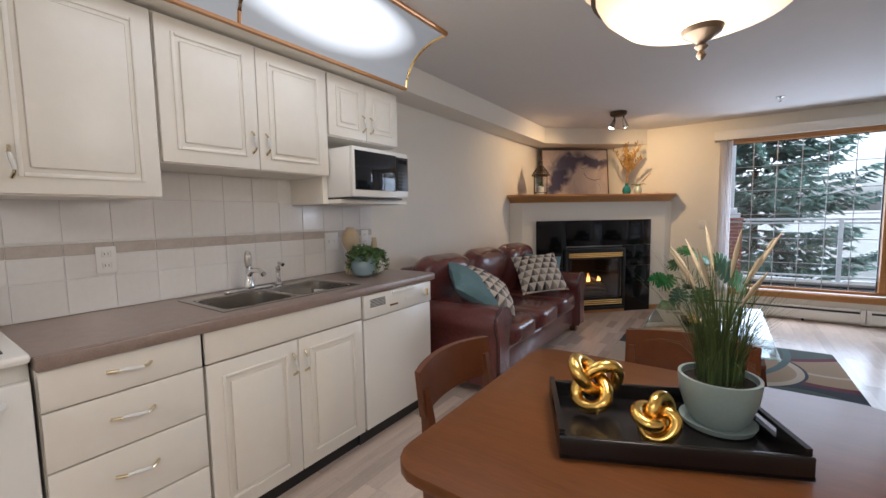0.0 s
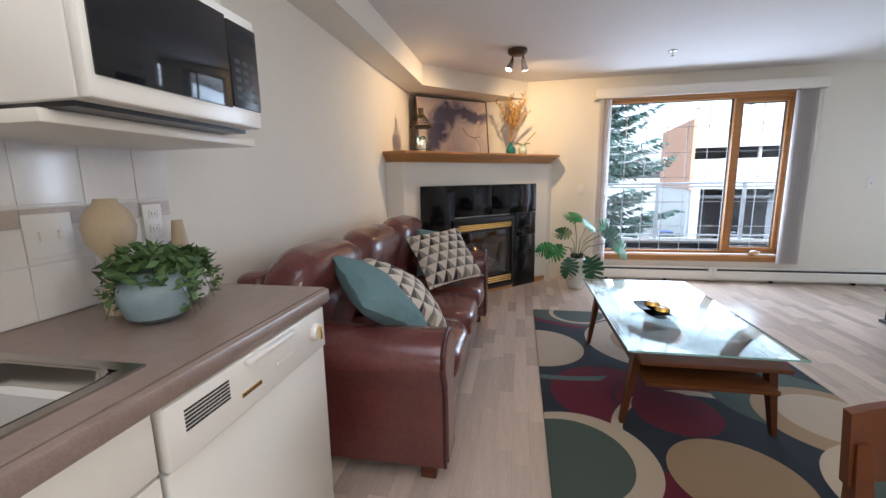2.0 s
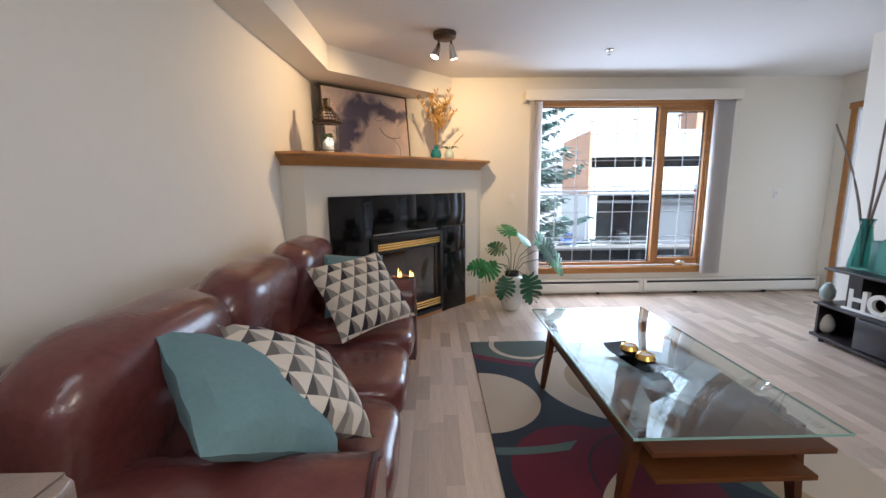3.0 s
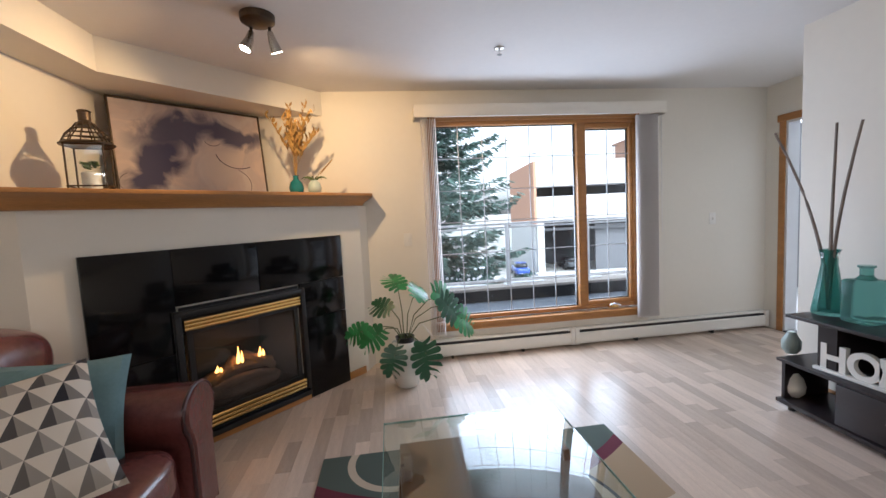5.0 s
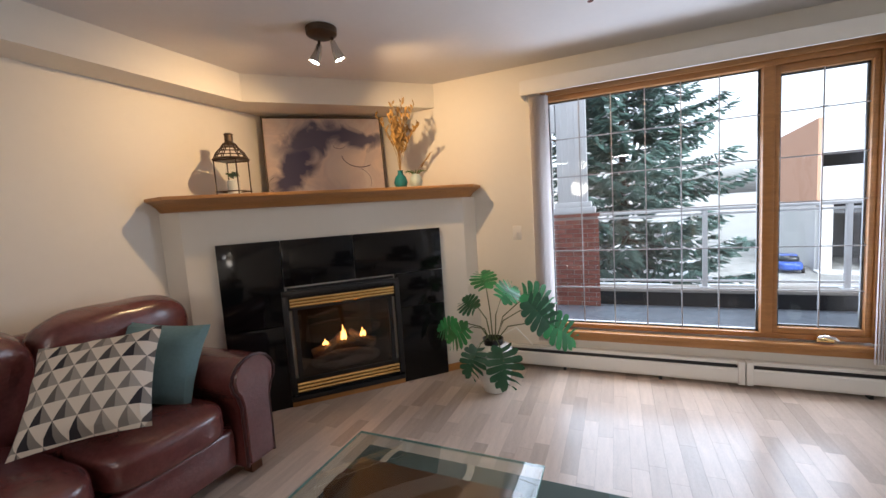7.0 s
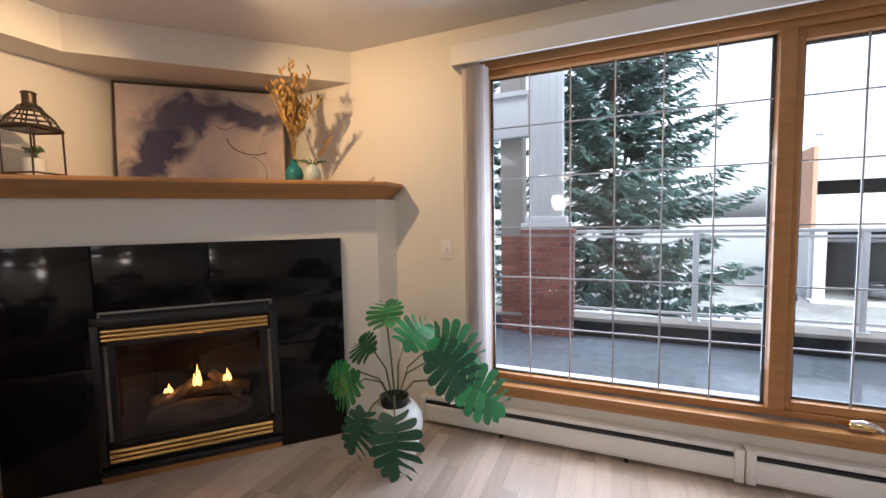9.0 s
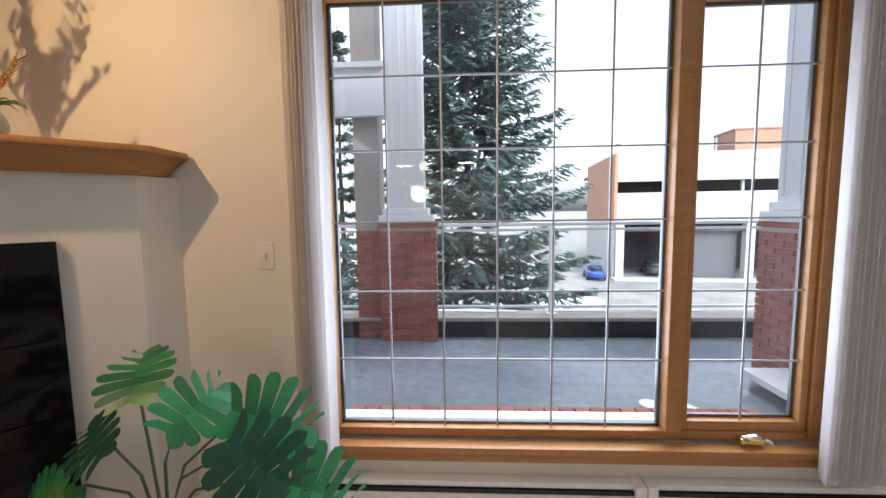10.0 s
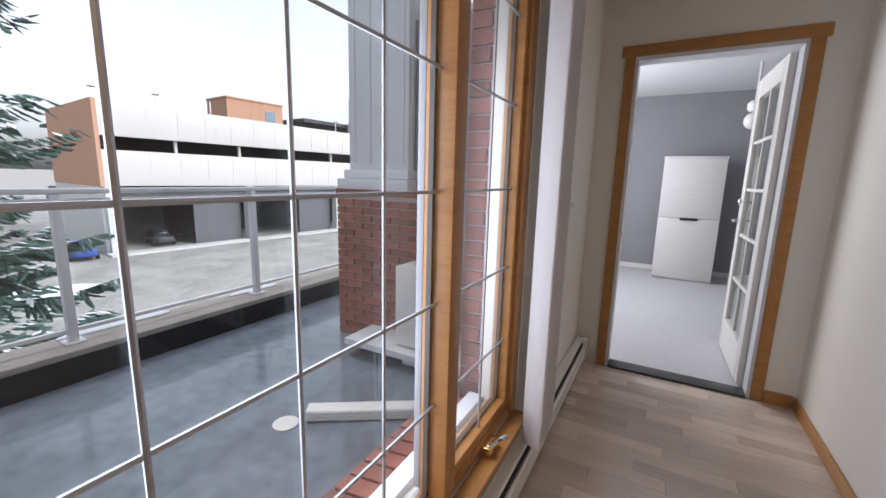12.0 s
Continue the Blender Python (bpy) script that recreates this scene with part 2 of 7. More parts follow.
# the tubes lie along the middle of the cove, one to each panel
_a.vector_type = "TEXTURE"
_a.inputs["Location"].default_value, _a.inputs["Scale"].default_value = (-1.40, 1.2, 2.33), (0.15, 0.52, 0.17)
_d.operation = "LENGTH"
_r.inputs["From Min"].default_value, _r.inputs["From Max"].default_value, _r.inputs["To Min"].default_value, _r.inputs["To Max"].default_value = 0.25, 1.25, 0.75, 0.06
_k.new(_c.outputs["Object"], _a.inputs[0])
_k.new(_a.outputs[0], _d.inputs[0])
_k.new(_d.outputs["Value"], _r.inputs[0])
_k.new(_r.outputs[0], _p.inputs["Emission Strength"])


# ---- mesh helpers ----
def box(bm, x0, y0, z0, x1, y1, z1, bevel=0.0, seg=2):
    r = bmesh.ops.create_cube(bm, size=1)["verts"]
    for v in r:
        v.co = Vector((x0 + (v.co.x + 0.5) * (x1 - x0), y0 + (v.co.y + 0.5) * (y1 - y0), z0 + (v.co.z + 0.5) * (z1 - z0)))
    if bevel:
        edges = {e for v in r for e in v.link_edges}
        bmesh.ops.bevel(bm, geom=list(edges), offset=bevel, segments=seg, affect="EDGES", profile=0.5)
    return bm


def prism(bm, pts, z0, z1, bevel=0.0):
    """A plan outline raised from z0 to z1."""
    lo = [bm.verts.new((x, y, z0)) for x, y in pts]
    hi = [bm.verts.new((x, y, z1)) for x, y in pts]
    n = len(pts)
    faces = [bm.faces.new(lo[::-1]), bm.faces.new(hi)]
    faces += [bm.faces.new((lo[i], lo[(i + 1) % n], hi[(i + 1) % n], hi[i])) for i in range(n)]
    bmesh.ops.recalc_face_normals(bm, faces=faces)
    if bevel:
        edges = {e for f in faces[:2] for e in f.edges}
        bmesh.ops.bevel(bm, geom=list(edges), offset=bevel, segments=2, affect="EDGES", profile=0.5)
    return bm


def lathe(bm, rz, seg=24, at=(0, 0, 0)):
    rings = []
    for r, z in rz:
        rings.append([bm.verts.new((at[0] + r * math.cos(2 * math.pi * i / seg), at[1] + r * math.sin(2 * math.pi * i / seg), at[2] + z)) for i in range(seg)])
    for a, b in zip(rings, rings[1:]):
        for i in range(seg):
            bm.faces.new((a[i], a[(i + 1) % seg], b[(i + 1) % seg], b[i]))
    for ring in (rings[0][::-1], rings[-1]):
        bm.faces.new(ring)
    return bm


def tube(bm, pts, radius, seg=8, closed=False):
    """A round bar along points; radius a number or one for each point."""
    pts = [Vector(p) for p in pts]
    rad = radius if isinstance(radius, (list, tuple)) else [radius] * len(pts)
    rings = []
    for i, p in enumerate(pts):
        a = pts[i - 1] if i or closed else p
        b = pts[(i + 1) % len(pts)] if i + 1 < len(pts) or closed else p
        d = (b - a).normalized()
        side = d.cross(Vector((0, 0, 1)) if abs(d.z) < 0.9 else Vector((1, 0, 0))).normalized()
        up = side.cross(d)
        rings.append([bm.verts.new(p + rad[i] * (math.cos(2 * math.pi * j / seg) * side + math.sin(2 * math.pi * j / seg) * up)) for j in range(seg)])
    pairs = list(zip(rings, rings[1:])) + ([(rings[-1], rings[0])] if closed else [])
    for a, b in pairs:
        for j in range(seg):
            bm.faces.new((a[j], a[(j + 1) % seg], b[(j + 1) % seg], b[j]))
    if not closed:
        bm.faces.new(rings[0][::-1])
        bm.faces.new(rings[-1])
    bmesh.ops.recalc_face_normals(bm, faces=bm.faces)
    return bm


def puff(bm, cx, cy, cz, sx, sy, sz, power=4.0, cuts=10, bulge=0.0, rough=0.0):
    """A soft cushion: a rounded block of full size sx, sy, sz."""
    r = bmesh.ops.create_cube(bm, size=2)
    bmesh.ops.subdivide_edges(bm, edges=list({e for v in r["verts"] for e in v.link_edges}), cuts=cuts, use_grid_fill=True)
    done = [v for v in bm.verts if not v.tag]
    for v in done:
        p = v.co.copy()
        k = (abs(p.x) ** power + abs(p.y) ** power + abs(p.z) ** power) ** (1 / power)
        p /= k
        b = 1 + bulge * (1 - p.x * p.x) * (1 - p.y * p.y)
        q = Vector((cx + p.x * sx / 2, cy + p.y * sy / 2, cz + p.z * b * sz / 2))
        if rough:
            q += rough * Vector(noise.noise_vector(q * 7))
        v.co = q
        v.tag = True
    return bm


def part(name, bm, material, parent, label="", smooth=True, kind=""):
    """Links a bmesh as one mesh object under a thing or a part."""
    me = bpy.data.meshes.new(name)
    bmesh.ops.recalc_face_normals(bm, faces=bm.faces)
    bm.to_mesh(me)
    bm.free()
    me.materials.append(material)
    if smooth:
        me.shade_smooth()
        me.set_sharp_from_angle(angle=radians(35))
    ob = new(name, me)
    if parent:
        ob.parent = parent
    tagged(ob, label=label, kind=kind)
    return ob


def thing(name, label, category, m=Matrix(), group=""):
    ob = new(name)
    ob.empty_display_size = 0.1
    ob.matrix_world = m
    return tagged(ob, label, category, group)


def solid(name, bm, material, label="", category="", kind="", group="", smooth=True):
    return tagged(part(name, bm, material, None, smooth=smooth), label, category, group, kind)


def B(*a, **k):
    return box(bmesh.new(), *a, **k)


# ---- structure ----
XW, YW, ZC = -1.97, 6.0, 2.42
WX0, WX1, WZ0, WZ1 = 0.235, 2.27, 0.315, 2.165
XD, YH = 3.65, 4.75
YB = -2.6


def wall(name, *boxes, material=None):
    bm = bmesh.new()
    for b in boxes:
        box(bm, *b)
    return solid(name, bm, material or M_WALL, kind="structure", smooth=False)


wall("wall_west", (XW - 0.15, YB, 0, XW, YW, ZC))
wall("wall_north", (XW - 0.15, YW, -0.1, WX0, YW + 0.16, ZC), (WX1, YW, -0.1, XD + 0.15, YW + 0.16, ZC),
     (WX0, YW, -0.1, WX1, YW + 0.16, WZ0), (WX0, YW, WZ1, WX1, YW + 0.16, ZC))
wall("wall_east_doorway", (XD, YH - 0.2, 0, XD + 0.12, 4.97, ZC), (XD, 5.79, 0, XD + 0.12, YW, ZC), (XD, 4.97, 2.04, XD + 0.12, 5.79, ZC))
wall("wall_east", (2.6, YB, 0, XD, YH, ZC))
wall("wall_south", (XW - 0.15, YB - 0.15, 0, XD, YB, ZC))
solid("ceiling", B(XW - 0.15, YB - 0.15, ZC, XD + 0.12, YW + 0.16, ZC + 0.12), M_CEIL, kind="structure", smooth=False)
solid("floor", B(XW - 0.15, YB - 0.15, -0.15, XD + 0.0, YW + 0.0, -0.006), M_GROUT, kind="structure", smooth=False)

# dropped soffit along the west wall and across the fireplace corner
SOFZ, SX = 2.22, -1.72
cs = 6.66
bm = bmesh.new()
prism(bm, [(XW, 2.0), (SX, 2.0), (SX, cs + SX), (YW - cs, YW), (XW, YW)], SOFZ, ZC - 0.001)
solid("soffit", bm, M_WALL, kind="structure", smooth=False)

def diag(u, n, z=0.0):
    """A place u metres along the fireplace's face (from the middle of its tiles), n metres out into the room."""
    c = Vector((-1.118, 5.125, 0)) + Vector((0.70711, 0.70711, 0)) * u + Vector((0.70711, -0.70711, 0)) * n
    return (c.x, c.y, z)


DIAG = Matrix.Translation(diag(0, 0)) @ pose(0, 0, 0, 0, 0, 45)


# fireplace chase across the corner, with a recess for the firebox
FRONT = [(XW, 4.41), (-1.815, 4.44)]
BACK = [(-0.40, 5.855), (-0.345, YW), (XW, YW)]
bm = bmesh.new()
prism(bm, FRONT + [diag(-0.37, -0.012)[:2], diag(-0.26, -0.36)[:2], diag(0.26, -0.36)[:2], diag(0.37, -0.012)[:2]] + BACK, 0, 0.72)
prism(bm, FRONT + BACK, 0.72, 1.435)
solid("fireplace_chase", bm, M_WALL, kind="structure", smooth=False)




# ---- fireplace ----
def fireplace():
    t = thing("fireplace", "black-tiled gas fireplace with brass louvres and a small flame", "fireplace", DIAG)
    w, h = 0.795, 1.205
    iw, ih = 0.40, 0.80
    for x0, x1, z0, z1 in ((-w, -iw, 0.0, 0.60), (-w, -iw, 0.603, h), (iw, w, 0.0, 0.60), (iw, w, 0.603, 0.87), (-iw + 0.002, 0.10, 0.873, h), (0.103, w, 0.873, h)):
        if x0 == -w and z0 > 0.5:
            z1 = h
        part("tile", B(x0 + 0.001, -0.022, z0, x1 - 0.001, 0.02, z1 - 0.002, bevel=0.002), M_GRANITE, t, "polished black tile")
    f = bmesh.new()
    for b in ((-0.42, 0.09, -0.385, 0.84), (0.385, 0.09, 0.42, 0.84), (-0.42, 0.805, 0.42, 0.84), (-0.42, 0.04, 0.42, 0.075)):
        box(f, b[0], -0.045, b[1], b[2], 0.0, b[3], bevel=0.003)
    part("frame", f, M_IRON, t)
    for a in ((-0.425, 0.04, -0.421, 0.845), (0.421, 0.04, 0.425, 0.845), (-0.425, 0.841, 0.425, 0.845)):
        part("trim", B(a[0], -0.026, a[1], a[2], -0.023, a[3]), M_ALU, t, "thin metal edge")
    fb = bmesh.new()
    inside = [(-0.385, -0.002), (-0.365, -0.002), (-0.25, 0.33), (0.25, 0.33), (0.365, -0.002), (0.385, -0.002)]
    for (xa, ya), (xb, yb) in zip(inside[1:], inside[2:5]):
        v = [fb.verts.new(p) for p in ((xa, ya, 0.20), (xb, yb, 0.20), (xb, yb, 0.70), (xa, ya, 0.70))]
        fb.faces.new(v)
    for z in (0.20, 0.70):
        fb.faces.new([fb.verts.new((x, y, z)) for x, y in inside[1:5]])
    part("firebox", fb, M_SOOT, t, "sooty metal firebox", smooth=False)
    for z0, z1 in ((0.03, 0.20), (0.70, 0.86)):
        part("grille_backing", B(-0.385, -0.012, z0, 0.385, -0.002, z1), M_BLACK, t)
    part("glass", B(-0.33, -0.020, 0.20, 0.33, -0.014, 0.70), M_FIREGLASS, t, "dark glass front", smooth=False).visible_shadow = False
    for z in (0.735, 0.757, 0.779, 0.115, 0.14, 0.165):
        b = bmesh.new()
        tube(b, [(-0.375, -0.040, z), (0.375, -0.040, z)], 0.0105, seg=10)
        part("louvre", b, M_BRASS, t, "polished brass louvre bar")
    part("inner_frame", box(box(box(box(bmesh.new(), -0.36, -0.03, 0.19, -0.33, -0.012, 0.71), 0.33, -0.03, 0.19, 0.36, -0.012, 0.71), -0.36, -0.03, 0.70, 0.36, -0.012, 0.72), -0.36, -0.03, 0.185, 0.36, -0.012, 0.20), M_IRON, t)
    part("ember_bed", puff(bmesh.new(), 0.0, 0.13, 0.235, 0.54, 0.20, 0.09, 3, 8, rough=0.012), M_LOG, t, "grey ember bed")
    for pts, r in ((((-0.25, 0.20, 0.29), (-0.08, 0.22, 0.33), (0.10, 0.21, 0.34), (0.25, 0.19, 0.31)), 0.045), (((-0.23, 0.07, 0.27), (-0.06, 0.06, 0.30), (0.08, 0.08, 0.29), (0.20, 0.06, 0.27)), 0.034),
                   (((-0.20, 0.10, 0.30), (-0.09, 0.14, 0.36), (-0.02, 0.20, 0.41)), 0.028), (((0.21, 0.08, 0.31), (0.13, 0.13, 0.37), (0.05, 0.20, 0.42)), 0.028)):
        lb = bmesh.new()
        tube(lb, pts, [r * (0.9, 1.0, 0.95, 0.8)[i] for i in range(len(pts))], seg=10)
        for v in lb.verts:
            v.co += 0.008 * Vector(noise.noise_vector(v.co * 23))
        part("log", lb, M_LOG, t, "ash-grey ceramic log")
    for x, base, h2 in ((-0.15, 0.37, 0.045), (-0.01, 0.385, 0.12), (0.14, 0.39, 0.07)):
        fb = bmesh.new()
        for dx, dy, hh in ((-0.014, 0.0, 0.6), (0.0, 0.012, 1.0), (0.013, -0.006, 0.75)):
            lathe(fb, [(0.003, 0), (0.010, h2 * hh * 0.15), (0.009, h2 * hh * 0.4), (0.004, h2 * hh * 0.75), (0.0008, h2 * hh)], 7, (x + dx, 0.12 + dy, base))
        part("flame", fb, M_FLAME, t, "orange gas flame")
    part("hearth_strip", B(-0.42, -0.03, 0.0, 0.42, 0.0, 0.04, bevel=0.002), M_OAKX, t, "oak strip along the floor")


fireplace()


def mantel():
    t = thing("mantel_shelf", "honey oak mantel shelf with a sloped crown moulding", "mantel", DIAG)
    b = bmesh.new()
    prof = [(0.02, 1.435), (-0.03, 1.435), (-0.045, 1.445), (-0.06, 1.465), (-0.095, 1.49), (-0.115, 1.50), (-0.130, 1.506)]
    # each row runs wall, mitre, mitre, wall: the ends turn back to meet both walls
    rows = []
    for y, z in prof:
        d = y + 0.137
        rows.append([b.verts.new(p) for p in ((-1.165 + 0.62 * d, 0.046 + 0.62 * d, z), (-1.03 + 0.42 * d, y, z), (1.06 - 0.42 * d, y, z), (1.20 - 0.62 * d, 0.02 + 0.62 * d, z))])
    for p, q in zip(rows, rows[1:]):
        for i in range(3):
            b.faces.new((p[i], p[i + 1], q[i + 1], q[i]))
    b.faces.new(rows[-1])
    b.faces.new(rows[0][::-1])
    for i in (0, 3):
        b.faces.new([r[i] for r in rows])
    part("moulding", b, M_OAKX, t, "sloped oak crown moulding")
    part("top_board", prism(bmesh.new(), [(-1.03, -0.137), (1.06, -0.137), (1.20, 0.015), (0.59, 0.61), (-0.59, 0.61), (-1.165, 0.046)], 1.507, 1.530, bevel=0.003), M_OAKX, t, "flat oak top board")


mantel()


# ---- window ----
def window():
    t = thing("window_1", "large oak-framed window with pale muntins and an open view", "window")
    tagged(t, kind="structure")
    y0, y1 = 5.985, 6.085
    f = bmesh.new()
    box(f, WX0, y0 + 0.02, WZ0 + 0.02, WX0 + 0.05, y1, WZ1, bevel=0.003)
    box(f, WX1 - 0.06, y0 + 0.02, WZ0 + 0.02, WX1, y1, WZ1, bevel=0.003)
    box(f, WX0 + 0.05, y0 + 0.02, WZ1 - 0.05, WX1 - 0.06, y1, WZ1, bevel=0.003)
    box(f, WX0 + 0.05, y0 + 0.03, WZ0 + 0.02, WX1 - 0.06, y1, WZ0 + 0.055, bevel=0.003)
    box(f, 1.642, y0 + 0.015, WZ0 + 0.055, 1.705, y1, WZ1 - 0.05, bevel=0.004)
    part("window_frame", f, M_WINFRAME, t, "honey oak frame")
    o = bmesh.new()
    for a in ((WX0, WZ0, WX0 + 0.05, WZ1), (WX1 - 0.05, WZ0, WX1, WZ1), (WX0 + 0.05, WZ1 - 0.045, WX1 - 0.05, WZ1), (WX0 + 0.05, WZ0, WX1 - 0.05, WZ0 + 0.05), (1.632, WZ0 + 0.05, 1.715, WZ1 - 0.045)):
        box(o, a[0] + 0.012, 6.086, a[1] + 0.012, a[2] - 0.012, 6.108, a[3] - 0.012, bevel=0.003)
    part("outer_frame", o, M_CLAD, t, "grey outer cladding")
    part("window_sill", B(WX0 - 0.01, 5.95, 0.292, WX1 + 0.01, y0 + 0.03, 0.322, bevel=0.006), M_OAKX, t, "honey oak sill")
    part("window_apron", B(WX0, 5.975, 0.245, WX1, 5.999, 0.290, bevel=0.003), M_OAKX, t, "oak apron under the sill")
    s = bmesh.new()
    a0, a1, b0, b1 = 1.707, 2.208, 0.372, 2.113
    for bx in ((a0, b0, a0 + 0.03, b1), (a1 - 0.03, b0, a1, b1), (a0 + 0.03, b1 - 0.048, a1 - 0.03, b1), (a0 + 0.03, b0, a1 - 0.03, b0 + 0.04)):
        box(s, bx[0], 6.02, bx[1], bx[2], 6.083, bx[3], bevel=0.003)
    part("sash", s, M_WINFRAME, t, "oak casement sash")
    for x0, x1, z0, z1 in ((WX0 + 0.052, 1.640, 0.370, 2.117), (a0 + 0.032, a1 - 0.032, b0 + 0.042, b1 - 0.050)):
        p = part("pane", B(x0, 6.045, z0, x1, 6.051, z1), M_GLASS, t, smooth=False)
        p.visible_shadow = False
        g = bmesh.new()
        for bx in ((x0, z0, x0 + 0.012, z1), (x1 - 0.012, z0, x1, z1), (x0, z0, x1, z0 + 0.012), (x0, z1 - 0.012, x1, z1)):
            box(g, bx[0], 6.052, bx[1], bx[2], 6.066, bx[3])
        part("gasket", g, M_ALU, t)
    for x0, x1, nx in ((0.29, 1.636, 6), (a0 + 0.03, a1 - 0.03, 2)):
        for i in range(1, nx):
            x = x0 + (x1 - x0) * i / nx
            part("muntin", tube(bmesh.new(), [(x, 6.038, 0.372 if nx == 6 else b0 + 0.04), (x, 6.038, 2.115 if nx == 6 else b1 - 0.048)], 0.0045, seg=6), M_MUNT, t, "pale metal muntin")
        for i in range(1, 6):
            z = 0.3715 + 1.743 * i / 6
            part("muntin", tube(bmesh.new(), [(x0, 6.040, z), (x1, 6.040, z)], 0.0045, seg=6), M_MUNT, t, "pale metal muntin")
    part("head_casing", B(0.24, 5.982, 2.150, 2.265, 6.004, 2.215, bevel=0.003), M_OAKX, t, "oak casing along the head")
    part("outer_sill", B(WX0, 6.15, 0.30, WX1, 6.215, 0.345), M_WHITEALU, t, "white outer sill")
    c = bmesh.new()
    box(c, 1.93, 5.975, 0.335, 2.02, 6.02, 0.360, bevel=0.006)
    part("crank_base", c, M_BRASS, t, "brass crank base")
    c = tube(bmesh.new(), [(1.94, 5.985, 0.362), (1.97, 5.968, 0.378), (2.01, 5.955, 0.372), (2.03, 5.955, 0.358)], 0.009)
    part("crank_handle", c, M_CHROME, t, "folded metal crank handle")


window()


def blinds():
    t = thing("vertical_blind", "white vertical blinds pulled open beside the window, with a valance", "blind", pose(1.28, 5.9, 0.25))
    part("valance", B(-1.165, -0.055, 1.905, 1.165, -0.037, 2.01, bevel=0.003), M_WALL, t, "cream valance board")
    part("valance_top", B(-1.165, -0.037, 1.99, 1.165, 0.098, 2.005), M_WALL, t)
    part("valance_end", B(-1.165, -0.037, 1.90, -1.155, 0.098, 1.99), M_WALL, t)
    part("valance_end", B(1.155, -0.037, 1.90, 1.165, 0.098, 1.99), M_WALL, t)
    part("head_rail", B(-1.15, -0.01, 1.93, 1.15, 0.03, 1.985), M_CLAD, t)

    def slats(x0, n, step, turn):
        first = None
        for i in range(n):
            b = bmesh.new()
            pts = [(-0.044, 0.0), (-0.02, 0.006), (0.02, 0.006), (0.044, 0.0)]
            rows = [[b.verts.new((x, y, z)) for x, y in pts] for z in (-0.005, 1.90)]
            for j in range(3):
                b.faces.new((rows[0][j], rows[0][j + 1], rows[1][j + 1], rows[1][j]))
            bmesh.ops.solidify(b, geom=b.faces[:], thickness=0.0012)
            s = part("slat", b, M_BLIND, t)
            s.location, s.rotation_euler = (x0 + i * step, 0.008, 0), (0, 0, radians(turn + 2 * ((i * 7) % 3)))
    slats(-1.10, 9, 0.015, 82)
    slats(0.905, 16, 0.014, 66)
    part("wand", tube(bmesh.new(), [(1.15, 0.0, 1.9), (1.15, -0.005, 0.8)], 0.004, seg=6), M_WHITE, t, "thin white wand")


blinds()


def heater(x0, x1, gap=None):
    t = thing("baseboard_heater", "low white baseboard heater with a dark slot along the window wall", "heater", pose(x0, 5.93, 0))
    w = x1 - x0
    b = bmesh.new()
    pr = [(0.068, 0.03), (0.0, 0.03), (-0.004, 0.045), (-0.004, 0.125), (0.004, 0.135), (0.01, 0.135), (0.01, 0.05), (0.068, 0.05)]
    for x in (0.0, w):
        pass
    lo, hi = [b.verts.new((0.0, y, z)) for y, z in pr], [b.verts.new((w, y, z)) for y, z in pr]
    n = len(pr)
    b.faces.new(lo), b.faces.new(hi[::-1])
    for i in range(n):
        b.faces.new((lo[i], lo[(i + 1) % n], hi[(i + 1) % n], hi[i]))
    part("front_panel", b, M_WHITEP, t, smooth=False)
    part("top_cover", B(0, 0.018, 0.155, w, 0.068, 0.18, bevel=0.004), M_WHITEP, t)
    part("damper", B(0.01, 0.012, 0.136, w - 0.01, 0.022, 0.150), M_IRON, t, "dark air slot")
    part("back_panel", B(0, 0.060, 0.03, w, 0.068, 0.156), M_IRON, t)
    part("end_cap", B(-0.012, -0.008, 0.02, 0.028, 0.069, 0.183, bevel=0.004), M_WHITEP, t)
    part("end_cap", B(w - 0.028, -0.008, 0.02, w + 0.012, 0.069, 0.183, bevel=0.004), M_WHITEP, t)
    for z in (0.02, 0.0):
        part("foot", B(w * (0.3 if z else 0.7), 0.01, 0.0, w * (0.3 if z else 0.7) + 0.02, 0.06, 0.03), M_IRON, t)


heater(-0.16, 1.53)
heater(1.56, 3.62)


# ---- kitchen ----
CF = -1.36


def handle(parent, x, y, z, along, size=0.10):
    """A bowed ceramic and brass pull; along is 'y' or 'z'."""
    b = bmesh.new()
    pts = []
    for i in range(9):
        s = (i / 8 - 0.5) * size
        out = 0.028 * (1 - (2 * i / 8 - 1) ** 4) + 0.002
        wave = 0.004 * math.sin(2 * math.pi * i / 8)
        pts.append((x + out, y + (s if along == "y" else wave), z + (wave if along == "y" else s)))
    h = part("handle", tube(b, pts[1:-1], [0.0045, 0.0055, 0.0065, 0.007, 0.0065, 0.0055, 0.0045]), M_CERW, parent, "white ceramic grip")
    for a in (pts[0:3], pts[-3:]):
        part("handle_end", tube(bmesh.new(), a, [0.006, 0.0055, 0.005] if a is not None else 0.005), M_CHAMP, h, "brass end")


